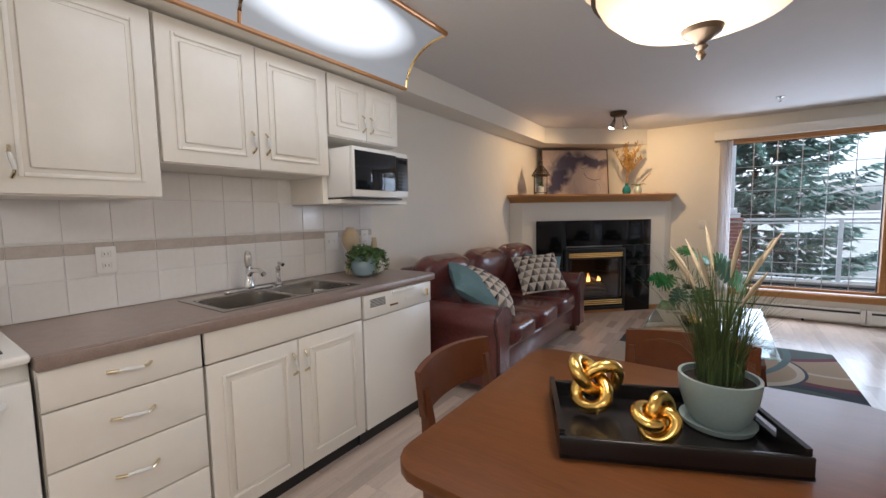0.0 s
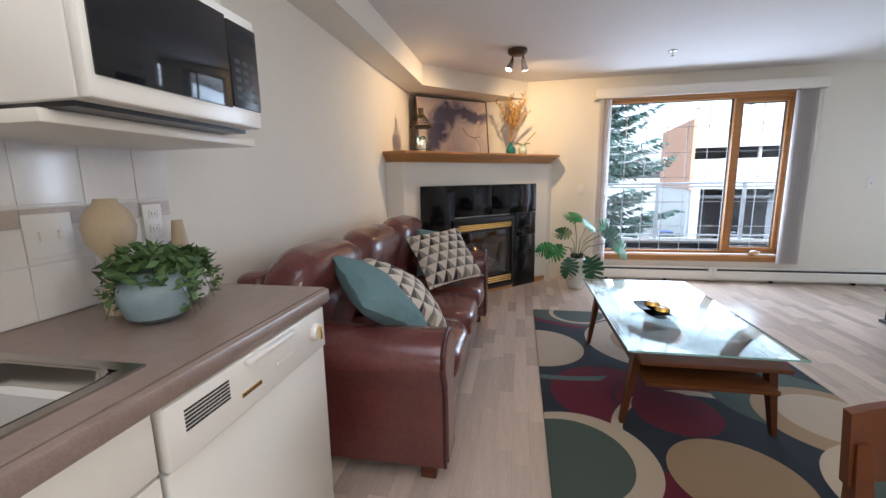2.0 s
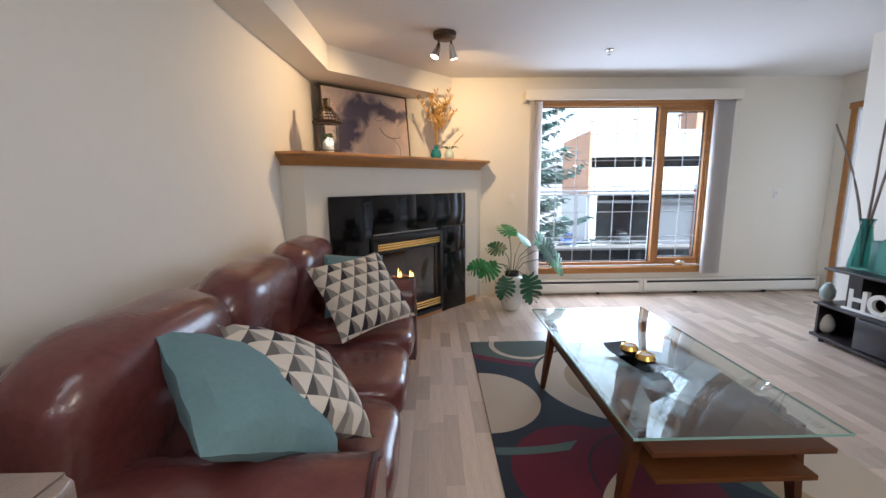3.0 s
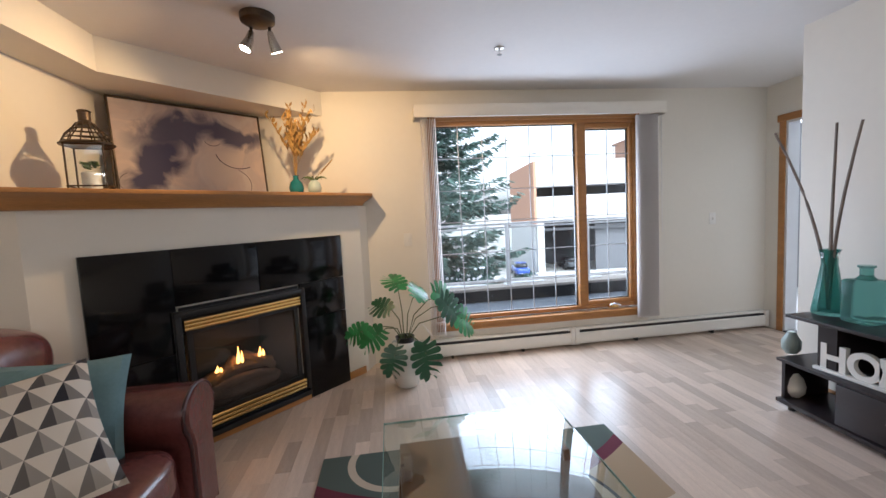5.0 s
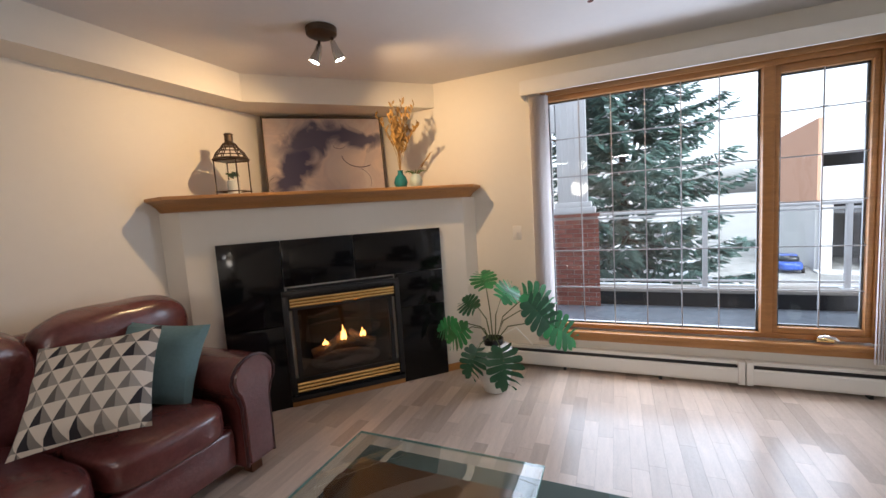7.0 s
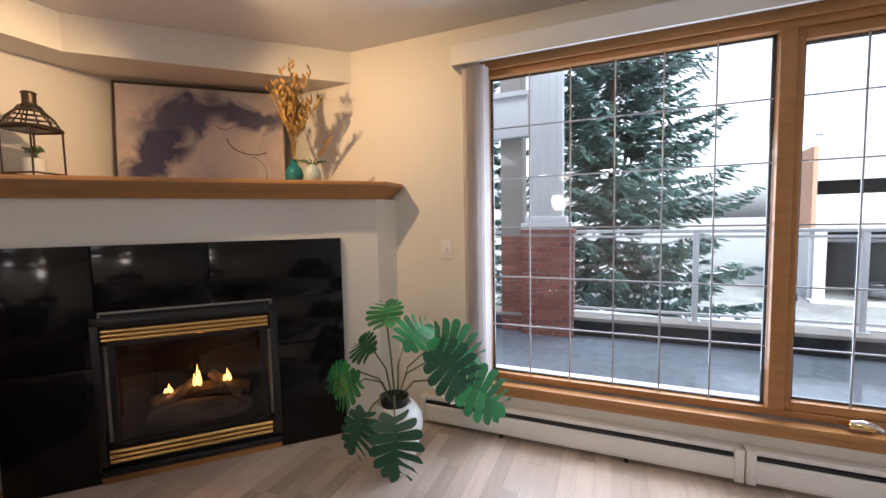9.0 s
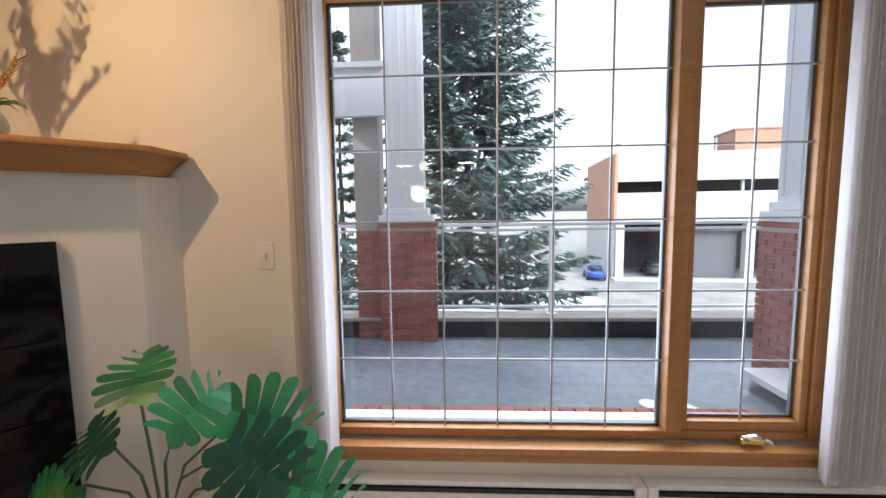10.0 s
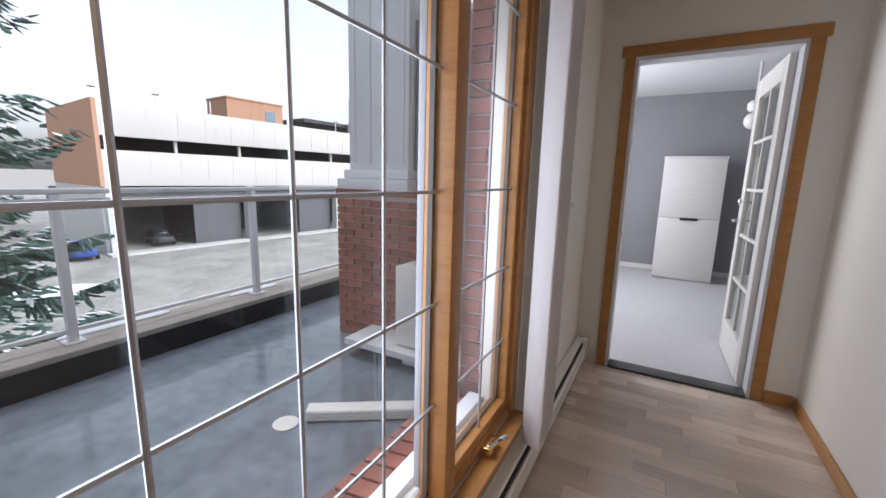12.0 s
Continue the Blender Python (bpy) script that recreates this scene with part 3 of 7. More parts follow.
def front(parent, name, x, y0, y1, z0, z1, panel=True, material=None):
    """A cabinet front with a routed raised panel, lying in the plane x."""
    material = material or M_CAB
    b = box(bmesh.new(), x - 0.019, y0, z0, x, y1, z1, bevel=0.003)
    d = part(name, b, material, parent)
    if panel:
        m = 0.055
        g = bmesh.new()
        for a in ((y0 + m, z0 + m, y0 + m + 0.014, z1 - m), (y1 - m - 0.014, z0 + m, y1 - m, z1 - m), (y0 + m + 0.014, z0 + m, y1 - m - 0.014, z0 + m + 0.014), (y0 + m + 0.014, z1 - m - 0.014, y1 - m - 0.014, z1 - m)):
            box(g, x - 0.001, a[0], a[1], x + 0.0065, a[2], a[3], bevel=0.0034)
        part("moulding", g, material, d)
        c = box(bmesh.new(), x - 0.002, y0 + m + 0.03, z0 + m + 0.03, x + 0.0085, y1 - m - 0.03, z1 - m - 0.03, bevel=0.0075)
        part("raised_panel", c, material, d)
    return d


def cabinet(label, x0, x1, y0, y1, z0, z1, toe=0.0, inner=0.0):
    t = thing("kitchen_cabinet", label, "cabinet", group="kitchen cabinets")
    part("body", B(x0, y0 + 0.001, z0 + toe, x1 - 0.02, y1 - 0.001, inner or z1), M_CAB, t, smooth=False)
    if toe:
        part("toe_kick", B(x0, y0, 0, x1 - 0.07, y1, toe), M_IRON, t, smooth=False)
    return t


UB, UT = 1.53, 2.125
c = cabinet("tall cream wall cabinet with a raised panel door, over the counter", XW, -1.63, 0.02, 0.485, 1.385, UT)
handle(front(c, "door", -1.63, 0.024, 0.482, 1.39, UT - 0.01), -1.63, 0.065, 1.49, "z")
c = cabinet("cream wall cabinet with two raised panel doors, above the sink", XW, -1.63, 0.49, 1.33, UB, UT)
handle(front(c, "door", -1.63, 0.494, 0.908, UB + 0.004, UT - 0.01), -1.63, 0.875, 1.66, "z")
handle(front(c, "door", -1.63, 0.912, 1.326, UB + 0.004, UT - 0.01), -1.63, 0.945, 1.66, "z")
c = cabinet("small cream wall cabinet with two doors above the microwave", XW, -1.63, 1.335, 1.93, 1.765, UT)
handle(front(c, "door", -1.63, 1.339, 1.631, 1.77, UT - 0.01), -1.63, 1.60, 1.87, "z")
handle(front(c, "door", -1.63, 1.635, 1.926, 1.77, UT - 0.01), -1.63, 1.665, 1.87, "z")
c = thing("microwave_shelf", "cream shelf under the wall cabinet that holds the microwave", "shelf")
part("side_panel", B(XW, 1.30, 1.375, -1.66, 1.335, 1.529), M_CAB, c)
part("shelf_board", B(XW, 1.336, 1.375, -1.56, 1.93, 1.40, bevel=0.003), M_CAB, c)

c = cabinet("cream base cabinet with four drawers and brass and ceramic pulls", XW, CF, 0.03, 0.475, 0, 0.872, toe=0.10)
for z0, z1 in ((0.745, 0.868), (0.56, 0.74), (0.355, 0.555), (0.105, 0.35)):
    handle(front(c, "drawer", CF, 0.034, 0.472, z0, z1, panel=False), CF, 0.25, (z0 + z1) / 2 + 0.01, "y", 0.12)
c = cabinet("cream sink base cabinet with two raised panel doors", XW, CF, 0.48, 1.29, 0, 0.872, toe=0.10, inner=0.735)
front(c, "false_front", CF, 0.484, 1.286, 0.745, 0.868, panel=False)
handle(front(c, "door", CF, 0.484, 0.883, 0.105, 0.738), CF, 0.855, 0.63, "z")
handle(front(c, "door", CF, 0.887, 1.286, 0.105, 0.738), CF, 0.917, 0.63, "z")


def dishwasher():
    t = thing("dishwasher", "white built-in dishwasher with cream control panel under the counter", "dishwasher")
    y0, y1 = 1.295, 1.90
    part("body", B(XW, y0 + 0.002, 0.10, CF - 0.025, y1, 0.865), M_WHITEP, t, smooth=False)
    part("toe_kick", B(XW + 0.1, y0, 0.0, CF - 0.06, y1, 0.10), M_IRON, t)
    part("door", B(CF - 0.024, y0 + 0.003, 0.105, CF + 0.004, y1 - 0.003, 0.73, bevel=0.004), M_WHITEP, t)
    p = part("control_panel", B(CF - 0.024, y0 + 0.003, 0.735, CF + 0.012, y1 - 0.003, 0.866, bevel=0.005), M_WHITEP, t)
    for i in range(6):
        part("vent_slot", B(CF + 0.010, y0 + 0.045, 0.795 + i * 0.008, CF + 0.0135, y0 + 0.165, 0.799 + i * 0.008), M_BLACK, p)
    part("latch", B(CF + 0.01, y0 + 0.22, 0.845, CF + 0.03, y0 + 0.42, 0.86, bevel=0.005), M_WHITE, p, "white latch grip")
    part("button_strip", B(CF + 0.011, y0 + 0.20, 0.775, CF + 0.015, y0 + 0.27, 0.785), M_BRASS, p, "small brass-coloured badge bar")
    part("button_strip", B(CF + 0.011, y0 + 0.34, 0.79, CF + 0.016, y0 + 0.42, 0.80), M_WHITE, p)
    k = bmesh.new()
    lathe(k, [(0.026, 0), (0.026, 0.012), (0.022, 0.018)], 20)
    k = part("dial", k, M_WHITE, p, "cream dial")
    k.matrix_local = Matrix.Translation((CF + 0.012, y1 - 0.07, 0.805)) @ pose(0, 0, 0, 0, 90, 0)
    part("pointer", B(-0.022, -0.005, 0.016, 0.022, 0.005, 0.026, bevel=0.003), M_BRASS, k, "brass pointer")


dishwasher()

SK = (-1.87, 0.60, -1.44, 1.36)


def counter():
    t = thing("countertop", "taupe laminate countertop with a rounded front edge", "countertop")
    b = bmesh.new()
    x0, y0, x1, y1 = SK
    zt, zb = 0.912, 0.874
    # the end is rounded at the outer corner; a hole is left for the sink
    for a in ((XW, 0.03, x0 + 0.02, 1.96), (x0 + 0.02, 0.03, x1 - 0.02, y0 + 0.02), (x0 + 0.02, y1 - 0.02, x1 - 0.02, 1.96)):
        box(b, a[0], a[1], zb, a[2], a[3], zt)
    box(b, x1 - 0.02, 0.03, zb, -1.372, 1.96, zt)
    part("worktop", b, M_COUNTER, t)
    part("front_edge", prism(bmesh.new(), [(-1.3715, 0.03), (-1.345, 0.03), (-1.345, 1.925), (-1.352, 1.95), (-1.3715, 1.959)], zb - 0.004, zt + 0.0005, bevel=0.007), M_COUNTER, t, "rounded laminate front edge")


counter()


def sink():
    t = thing("sink", "double-bowl brushed steel sink let into the counter", "sink")
    x0, y0, x1, y1 = SK
    z = 0.912
    rim = bmesh.new()
    ym = (y0 + y1) / 2
    bowls = ((x0 + 0.08, y0 + 0.03, x1 - 0.03, ym - 0.015), (x0 + 0.08, ym + 0.015, x1 - 0.03, y1 - 0.03))
    for a in ((x0, y0, x0 + 0.08, y1), (x1 - 0.03, y0, x1, y1), (x0 + 0.08, y0, x1 - 0.03, y0 + 0.03), (x0 + 0.08, y1 - 0.03, x1 - 0.03, y1), (x0 + 0.08, ym - 0.015, x1 - 0.03, ym + 0.015)):
        box(rim, a[0], a[1], z, a[2], a[3], z + 0.005)
    part("rim", rim, M_STEEL, t)
    for i, (a0, b0, a1, b1) in enumerate(bowls):
        b = bmesh.new()

        def loop(inset, zz, r):
            vs = []
            for cx, cy, s in ((a1 - inset - r, b1 - inset - r, 0), (a0 + inset + r, b1 - inset - r, 90), (a0 + inset + r, b0 + inset + r, 180), (a1 - inset - r, b0 + inset + r, 270)):
                for j in range(5):
                    an = radians(s + j * 22.5)
                    vs.append(b.verts.new((cx + r * math.cos(an), cy + r * math.sin(an), zz)))
            return vs
        loops = [loop(-0.004, z + 0.006, 0.05), loop(0.004, z + 0.002, 0.05), loop(0.01, z - 0.14, 0.05), loop(0.05, z - 0.165, 0.05)]
        for p, q in zip(loops, loops[1:]):
            for j in range(20):
                b.faces.new((p[j], p[(j + 1) % 20], q[(j + 1) % 20], q[j]))
        b.faces.new(loops[-1])
        bowl = part("bowl", b, M_STEEL, t)
        part("drain", lathe(bmesh.new(), [(0.042, 0.0), (0.042, 0.003), (0.03, 0.004)], 20, ((a0 + a1) / 2, (b0 + b1) / 2, z - 0.165)), M_CHROME, bowl)


sink()


def faucet():
    t = thing("faucet", "chrome kitchen faucet with a lever and a side sprayer", "faucet", pose(-1.83, 0.93, 0.917))
    part("base_plate", B(-0.02, -0.13, 0, 0.02, 0.13, 0.012, bevel=0.005), M_CHROME, t)
    part("body", lathe(bmesh.new(), [(0.024, 0.01), (0.024, 0.05), (0.019, 0.06), (0.017, 0.12), (0.02, 0.13)]), M_CHROME, t)
    part("lever", lathe(bmesh.new(), [(0.017, 0.13), (0.02, 0.16), (0.015, 0.20), (0.008, 0.21)]), M_STEEL, t, "steel lever handle")
    part("spout", tube(bmesh.new(), [(0, 0, 0.08), (0.05, -0.005, 0.11), (0.12, -0.012, 0.115), (0.17, -0.018, 0.10)], [0.016, 0.014, 0.013, 0.014], 12), M_CHROME, t)
    s = thing("sprayer", "small chrome curved sprayer beside the sink tap", "faucet", pose(-1.83, 1.10, 0.917))
    part("base", lathe(bmesh.new(), [(0.022, 0), (0.022, 0.01), (0.013, 0.02), (0.012, 0.07)]), M_CHROME, s)
    part("head", tube(bmesh.new(), [(0, 0, 0.06), (0.0, 0, 0.10), (0.02, 0, 0.125), (0.05, 0, 0.12)], [0.012, 0.014, 0.015, 0.011]), M_CHROME, s)


faucet()


def microwave():
    t = thing("microwave", "white microwave oven with a black glass door, on its shelf", "microwave", pose(-1.575, 1.575, 1.40))
    part("body", B(-0.30, -0.235, 0.01, 0.10, 0.235, 0.29, bevel=0.008), M_WHITEP, t)
    part("base", B(-0.28, -0.225, 0.0, 0.08, 0.225, 0.012), M_BLACK, t)
    part("door", B(0.10, -0.235, 0.01, 0.128, 0.235, 0.29, bevel=0.008), M_WHITEP, t, "white door surround")
    part("door_window", B(0.126, -0.221, 0.05, 0.133, 0.115, 0.268, bevel=0.002), M_BLACKGLASS, t, "black glass door pane")
    p = part("control_panel", B(0.126, 0.12, 0.055, 0.134, 0.228, 0.262, bevel=0.002), M_BLACK, t)
    for r in range(5):
        for q in range(3):
            part("button", B(0.1335, 0.134 + q * 0.030, 0.075 + r * 0.022, 0.1345, 0.154 + q * 0.030, 0.085 + r * 0.022), M_ALU, p)
    part("display", B(0.1335, 0.134, 0.222, 0.1345, 0.216, 0.246), M_BLACKGLASS, p)


microwave()


def stove():
    t = thing("stove", "white electric range with a black glass cooktop edge and oven handle", "stove")
    part("body", B(XW + 0.02, -0.74, 0.02, CF - 0.03, 0.024, 0.90, bevel=0.004), M_WHITEP, t)
    part("cooktop", B(XW + 0.05, -0.74, 0.90, CF + 0.01, 0.026, 0.93, bevel=0.012), M_WHITEP, t)
    part("cooktop_glass", B(XW + 0.09, -0.70, 0.93, CF - 0.05, -0.02, 0.936, bevel=0.002), M_BLACKGLASS, t, "black glass cooking surface")
    part("oven_door", B(CF - 0.03, -0.735, 0.20, CF + 0.005, 0.02, 0.85, bevel=0.006), M_WHITEP, t)
    part("handle", tube(bmesh.new(), [(CF + 0.005, -0.66, 0.80), (CF + 0.05, -0.64, 0.80), (CF + 0.05, -0.06, 0.80), (CF + 0.005, -0.04, 0.80)], 0.014), M_WHITE, t)
    part("drawer", B(CF - 0.03, -0.735, 0.03, CF + 0.002, 0.02, 0.19, bevel=0.006), M_WHITEP, t)
    part("back_guard", B(XW + 0.01, -0.74, 0.90, XW + 0.06, 0.02, 1.08, bevel=0.01), M_WHITEP, t)


stove()


def light_box():
    t = thing("kitchen_ceiling_light", "ceiling light of curved acrylic panels in oak strips, lit by tubes", "ceiling light")
    y0, y1 = -0.6, 1.92
    n = 8
    arc = []
    for i in range(n + 1):
        a = math.pi / 2 * i / n
        arc.append((-1.535 + 0.325 * (1 - math.cos(a)), 2.15 + 0.255 * math.sin(a)))
    edges = [y0, 0.79, y1]
    for a, b2 in zip(edges, edges[1:]):
        b = bmesh.new()
        lo = [b.verts.new((x, a + 0.01, z)) for x, z in arc]
        hi = [b.verts.new((x, b2 - 0.01, z)) for x, z in arc]
        for i in range(n):
            b.faces.new((lo[i], lo[i + 1], hi[i + 1], hi[i]))
        bmesh.ops.solidify(b, geom=b.faces[:], thickness=0.003)
        part("diffuser", b, M_TUBE, t, "glowing white acrylic panel")
    for y in edges:
        part("rib", tube(bmesh.new(), [(x, y, z) for x, z in arc], 0.009, seg=6), M_OAK if y < 1.8 else M_BRASS, t, "curved rib")
    part("edge_strip", B(-1.552, y0, 2.134, -1.53, y1, 2.149), M_OAK, t, "oak edge strip")
    part("edge_strip", B(-1.215, y0, 2.40, -1.195, y1, 2.419), M_OAK, t, "oak edge strip")
    part("back_board", B(XW, y0, 2.134, -1.553, y1, 2.150), M_CAB, t)
    part("end_board", B(XW, 1.935, 2.150, -1.535, 1.945, 2.419), M_CAB, t)


light_box()


# ---- sofa ----
def sofa():
    t = thing("sofa", "burgundy leather three-seat sofa with rolled arms against the wall", "sofa", pose(-1.95, 2.16, 0))
    L, D = 2.17, 0.95
    part("base", B(0.06, 0.12, 0.10, D - 0.10, L - 0.12, 0.30, bevel=0.02), M_LEATHER, t)
    part("seat_rail", B(D - 0.14, 0.24, 0.09, D - 0.06, L - 0.24, 0.30, bevel=0.025, seg=3), M_LEATHER, t)
    for i in range(3):
        y = 0.27 + (L - 0.54) * (i + 0.5) / 3
        yb, wb = 0.03 + (L - 0.06) * (i + 0.5) / 3, (L - 0.06) / 3
        w = (L - 0.54) / 3
        part("seat_cushion", puff(bmesh.new(), 0.58, y, 0.38, 0.74, w - 0.004, 0.19, 5, 12, 0.16, 0.006), M_LEATHER, t)
        b = puff(bmesh.new(), 0, 0, 0, 0.58, wb + 0.03, 0.27, 3.6, 18, 0.14, 0.008)
        for v in b.verts:
            if v.co.z > 0:
                v.co.z -= 0.030 * math.exp(-((v.co.x + 0.01) / 0.022) ** 2) * (1 - 0.8 * abs(2 * v.co.y / wb)) if abs(2 * v.co.y / wb) < 1.25 else 0
        bc = part("back_cushion", b, M_LEATHER, t)
        bc.matrix_local = pose(0.215, yb, 0.68, 0, -76, 0)
    part("back_frame", B(0.02, 0.04, 0.10, 0.16, L - 0.04, 0.88, bevel=0.05, seg=3), M_LEATHER, t)
    for side in (0, 1):
        y0 = 0.0 if side == 0 else L - 0.27
        b = bmesh.new()
        prof = []
        for k in range(13):
            a = radians(-40 + 260 * k / 12)
            prof.append((0.135 + 0.145 * math.cos(a), 0.535 + 0.115 * math.sin(a)))
        prof = [(0.225, 0.08), (0.225, 0.40)] + prof + [(0.04, 0.40), (0.04, 0.08)]
        x0, x1 = 0.02, D - 0.02
        rings = []
        for x, s in ((x0, 0.97), (x0 + 0.03, 1), (x1 - 0.03, 1), (x1, 0.96)):
            rings.append([b.verts.new((x, y0 + 0.135 + (u - 0.135) * s, z)) for u, z in prof])
        n = len(prof)
        for p, q in zip(rings, rings[1:]):
            for j in range(n):
                b.faces.new((p[j], p[(j + 1) % n], q[(j + 1) % n], q[j]))
        b.faces.new(rings[0][::-1]), b.faces.new(rings[-1])
        arm = part("arm", b, M_LEATHER, t)
        b = bmesh.new()
        fp = [(y0 + 0.135 + (u - 0.135) * 0.86, 0.02 + z * 0.965) for u, z in prof]
        lo = [b.verts.new((x1 + 0.002, u, z)) for u, z in fp]
        hi = [b.verts.new((x1 + 0.018, y0 + 0.135 + (u - y0 - 0.135) * 0.9, z)) for u, z in fp]
        for j in range(n):
            b.faces.new((lo[j], lo[(j + 1) % n], hi[(j + 1) % n], hi[j]))
        b.faces.new(hi)
        f = part("arm_front", b, M_LEATHER, arm)
        part("piping", tube(bmesh.new(), [(x1 + 0.004, u, z) for u, z in [(y0 + 0.135 + (u - 0.135) * 0.93, z) for u, z in prof]], 0.008, 8), M_LEATHERD, arm)
    for x in (0.08, D - 0.10):
        for y in (0.10, L - 0.14):
            part("leg", box(bmesh.new(), x - 0.03, y - 0.03, 0, x + 0.04, y + 0.04, 0.10, bevel=0.008), M_CHERRY, t, "dark wooden block foot")


sofa()


def triangles_fabric():
    m = mat("triangle_print_fabric", (0.7, 0.64, 0.55), 0.9, bump=0.25, bump_scale=300)
    n, k = m.node_tree.nodes, m.node_tree.links
    co, sep = n.new("ShaderNodeTexCoord"), n.new("ShaderNodeSeparateXYZ")
    k.new(co.outputs["Object"], sep.inputs[0])

    def op(kind, a, b=None):
        x = n.new("ShaderNodeMath")
        x.operation = kind
        for i, v in enumerate((a, b)):
            if v is None:
                continue
            if isinstance(v, (int, float)):
                x.inputs[i].default_value = v
            else:
                k.new(v, x.inputs[i])
        return x.outputs[0]
    u, v = op("MULTIPLY", sep.outputs[0], 12.5), op("MULTIPLY", sep.outputs[1], 14.0)
    row = op("FLOOR", v)
    fv = op("FRACT", v)
    us = op("ADD", u, op("MULTIPLY", row, 0.5))
    fu = op("ABSOLUTE", op("SUBTRACT", op("FRACT", us), 0.5))
    up = op("LESS_THAN", op("MULTIPLY", fu, 2.0), op("SUBTRACT", 1.0, fv))
    half = op("LESS_THAN", op("FRACT", us), 0.5)
    wn2 = n.new("ShaderNodeTexWhiteNoise")
    cb = n.new("ShaderNodeCombineXYZ")
    k.new(op("FLOOR", us), cb.inputs[0]), k.new(row, cb.inputs[1])
    k.new(cb.outputs[0], wn2.inputs[0])
    dark = op("MULTIPLY", up, op("ADD", op("MULTIPLY", half, 0.30), 0.62))
    dark = op("MULTIPLY", dark, op("ADD", op("MULTIPLY", wn2.outputs[0], 0.4), 0.75))
    mix = n.new("ShaderNodeMix")
    mix.data_type = "RGBA"
    k.new(dark, mix.inputs["Factor"])
    mix.inputs["A"].default_value, mix.inputs["B"].default_value = (0.70, 0.63, 0.54, 1), (0.025, 0.022, 0.028, 1)
    k.new(mix.outputs["Result"], n["Principled BSDF"].inputs["Base Color"])
    return m


M_TRI = triangles_fabric()


def throw_pillow(label, material, m, size=0.45, thick=0.17):
    t = thing("throw_pillow", label, "pillow", m)
    b = bmesh.new()
    n = 16
    grid = {}
    for s in (1, -1):
        for i in range(n + 1):
            for j in range(n + 1):
                u, v = 2 * i / n - 1, 2 * j / n - 1
                edge = i in (0, n) or j in (0, n)
                if s < 0 and edge:
                    grid[s, i, j] = grid[1, i, j]
                    continue
                h = thick / 2 * ((1 - u * u) * (1 - v * v)) ** 0.42
                pinch = 1 - 0.07 * (1 - abs(u) ** 2 if abs(v) > abs(u) else 1 - abs(v) ** 2)
                w = 0.008 * noise.noise(Vector((u * 3, v * 3, s)))
                grid[s, i, j] = b.verts.new((u * size / 2 * pinch, v * size / 2 * pinch, s * h + w))
        for i in range(n):
            for j in range(n):
                b.faces.new((grid[s, i, j], grid[s, i + 1, j], grid[s, i + 1, j + 1], grid[s, i, j + 1]))
    part("cushion", b, material, t)
    return t


def leaning(x, y, z, nx, ny, nz, roll):
    """A pillow's pose by its middle and the way its face looks."""
    return look((x, y, z), (x - nx, y - ny, z - nz), roll)


def cornerwise(middle, across, back):
    """A pillow's pose by its middle and its two diagonals."""
    a, b = Vector(across).normalized(), Vector(back)
    b = (b - a * a.dot(b)).normalized()
    x, y = (a + b).normalized(), (b - a).normalized()
    return Matrix.Translation(middle) @ Matrix((x, y, x.cross(y))).transposed().to_4x4()


throw_pillow("dusty teal square pillow leaning at the sofa's near arm", M_TEALFAB, cornerwise((-1.365, 2.47, 0.735), (0.78, 0.02, -0.62), (-0.13, 0.98, -0.13)), 0.43, 0.19)
throw_pillow("cream and charcoal triangle-print pillow in front of a teal one", M_TRI, cornerwise((-1.30, 2.63, 0.69), (0.78, -0.05, -0.62), (-0.05, 0.99, -0.1)), 0.43, 0.19)
throw_pillow("cream and charcoal triangle-print pillow propped on the far seat", M_TRI, leaning(-1.275, 3.63, 0.70, 0.634, -0.829, 1.0, 6), 0.47)
throw_pillow("dusty teal square pillow behind a printed one by the arm", M_TEALFAB, leaning(-1.375, 3.95, 0.665, 0.5, -0.8, 0.5, -8), 0.41)


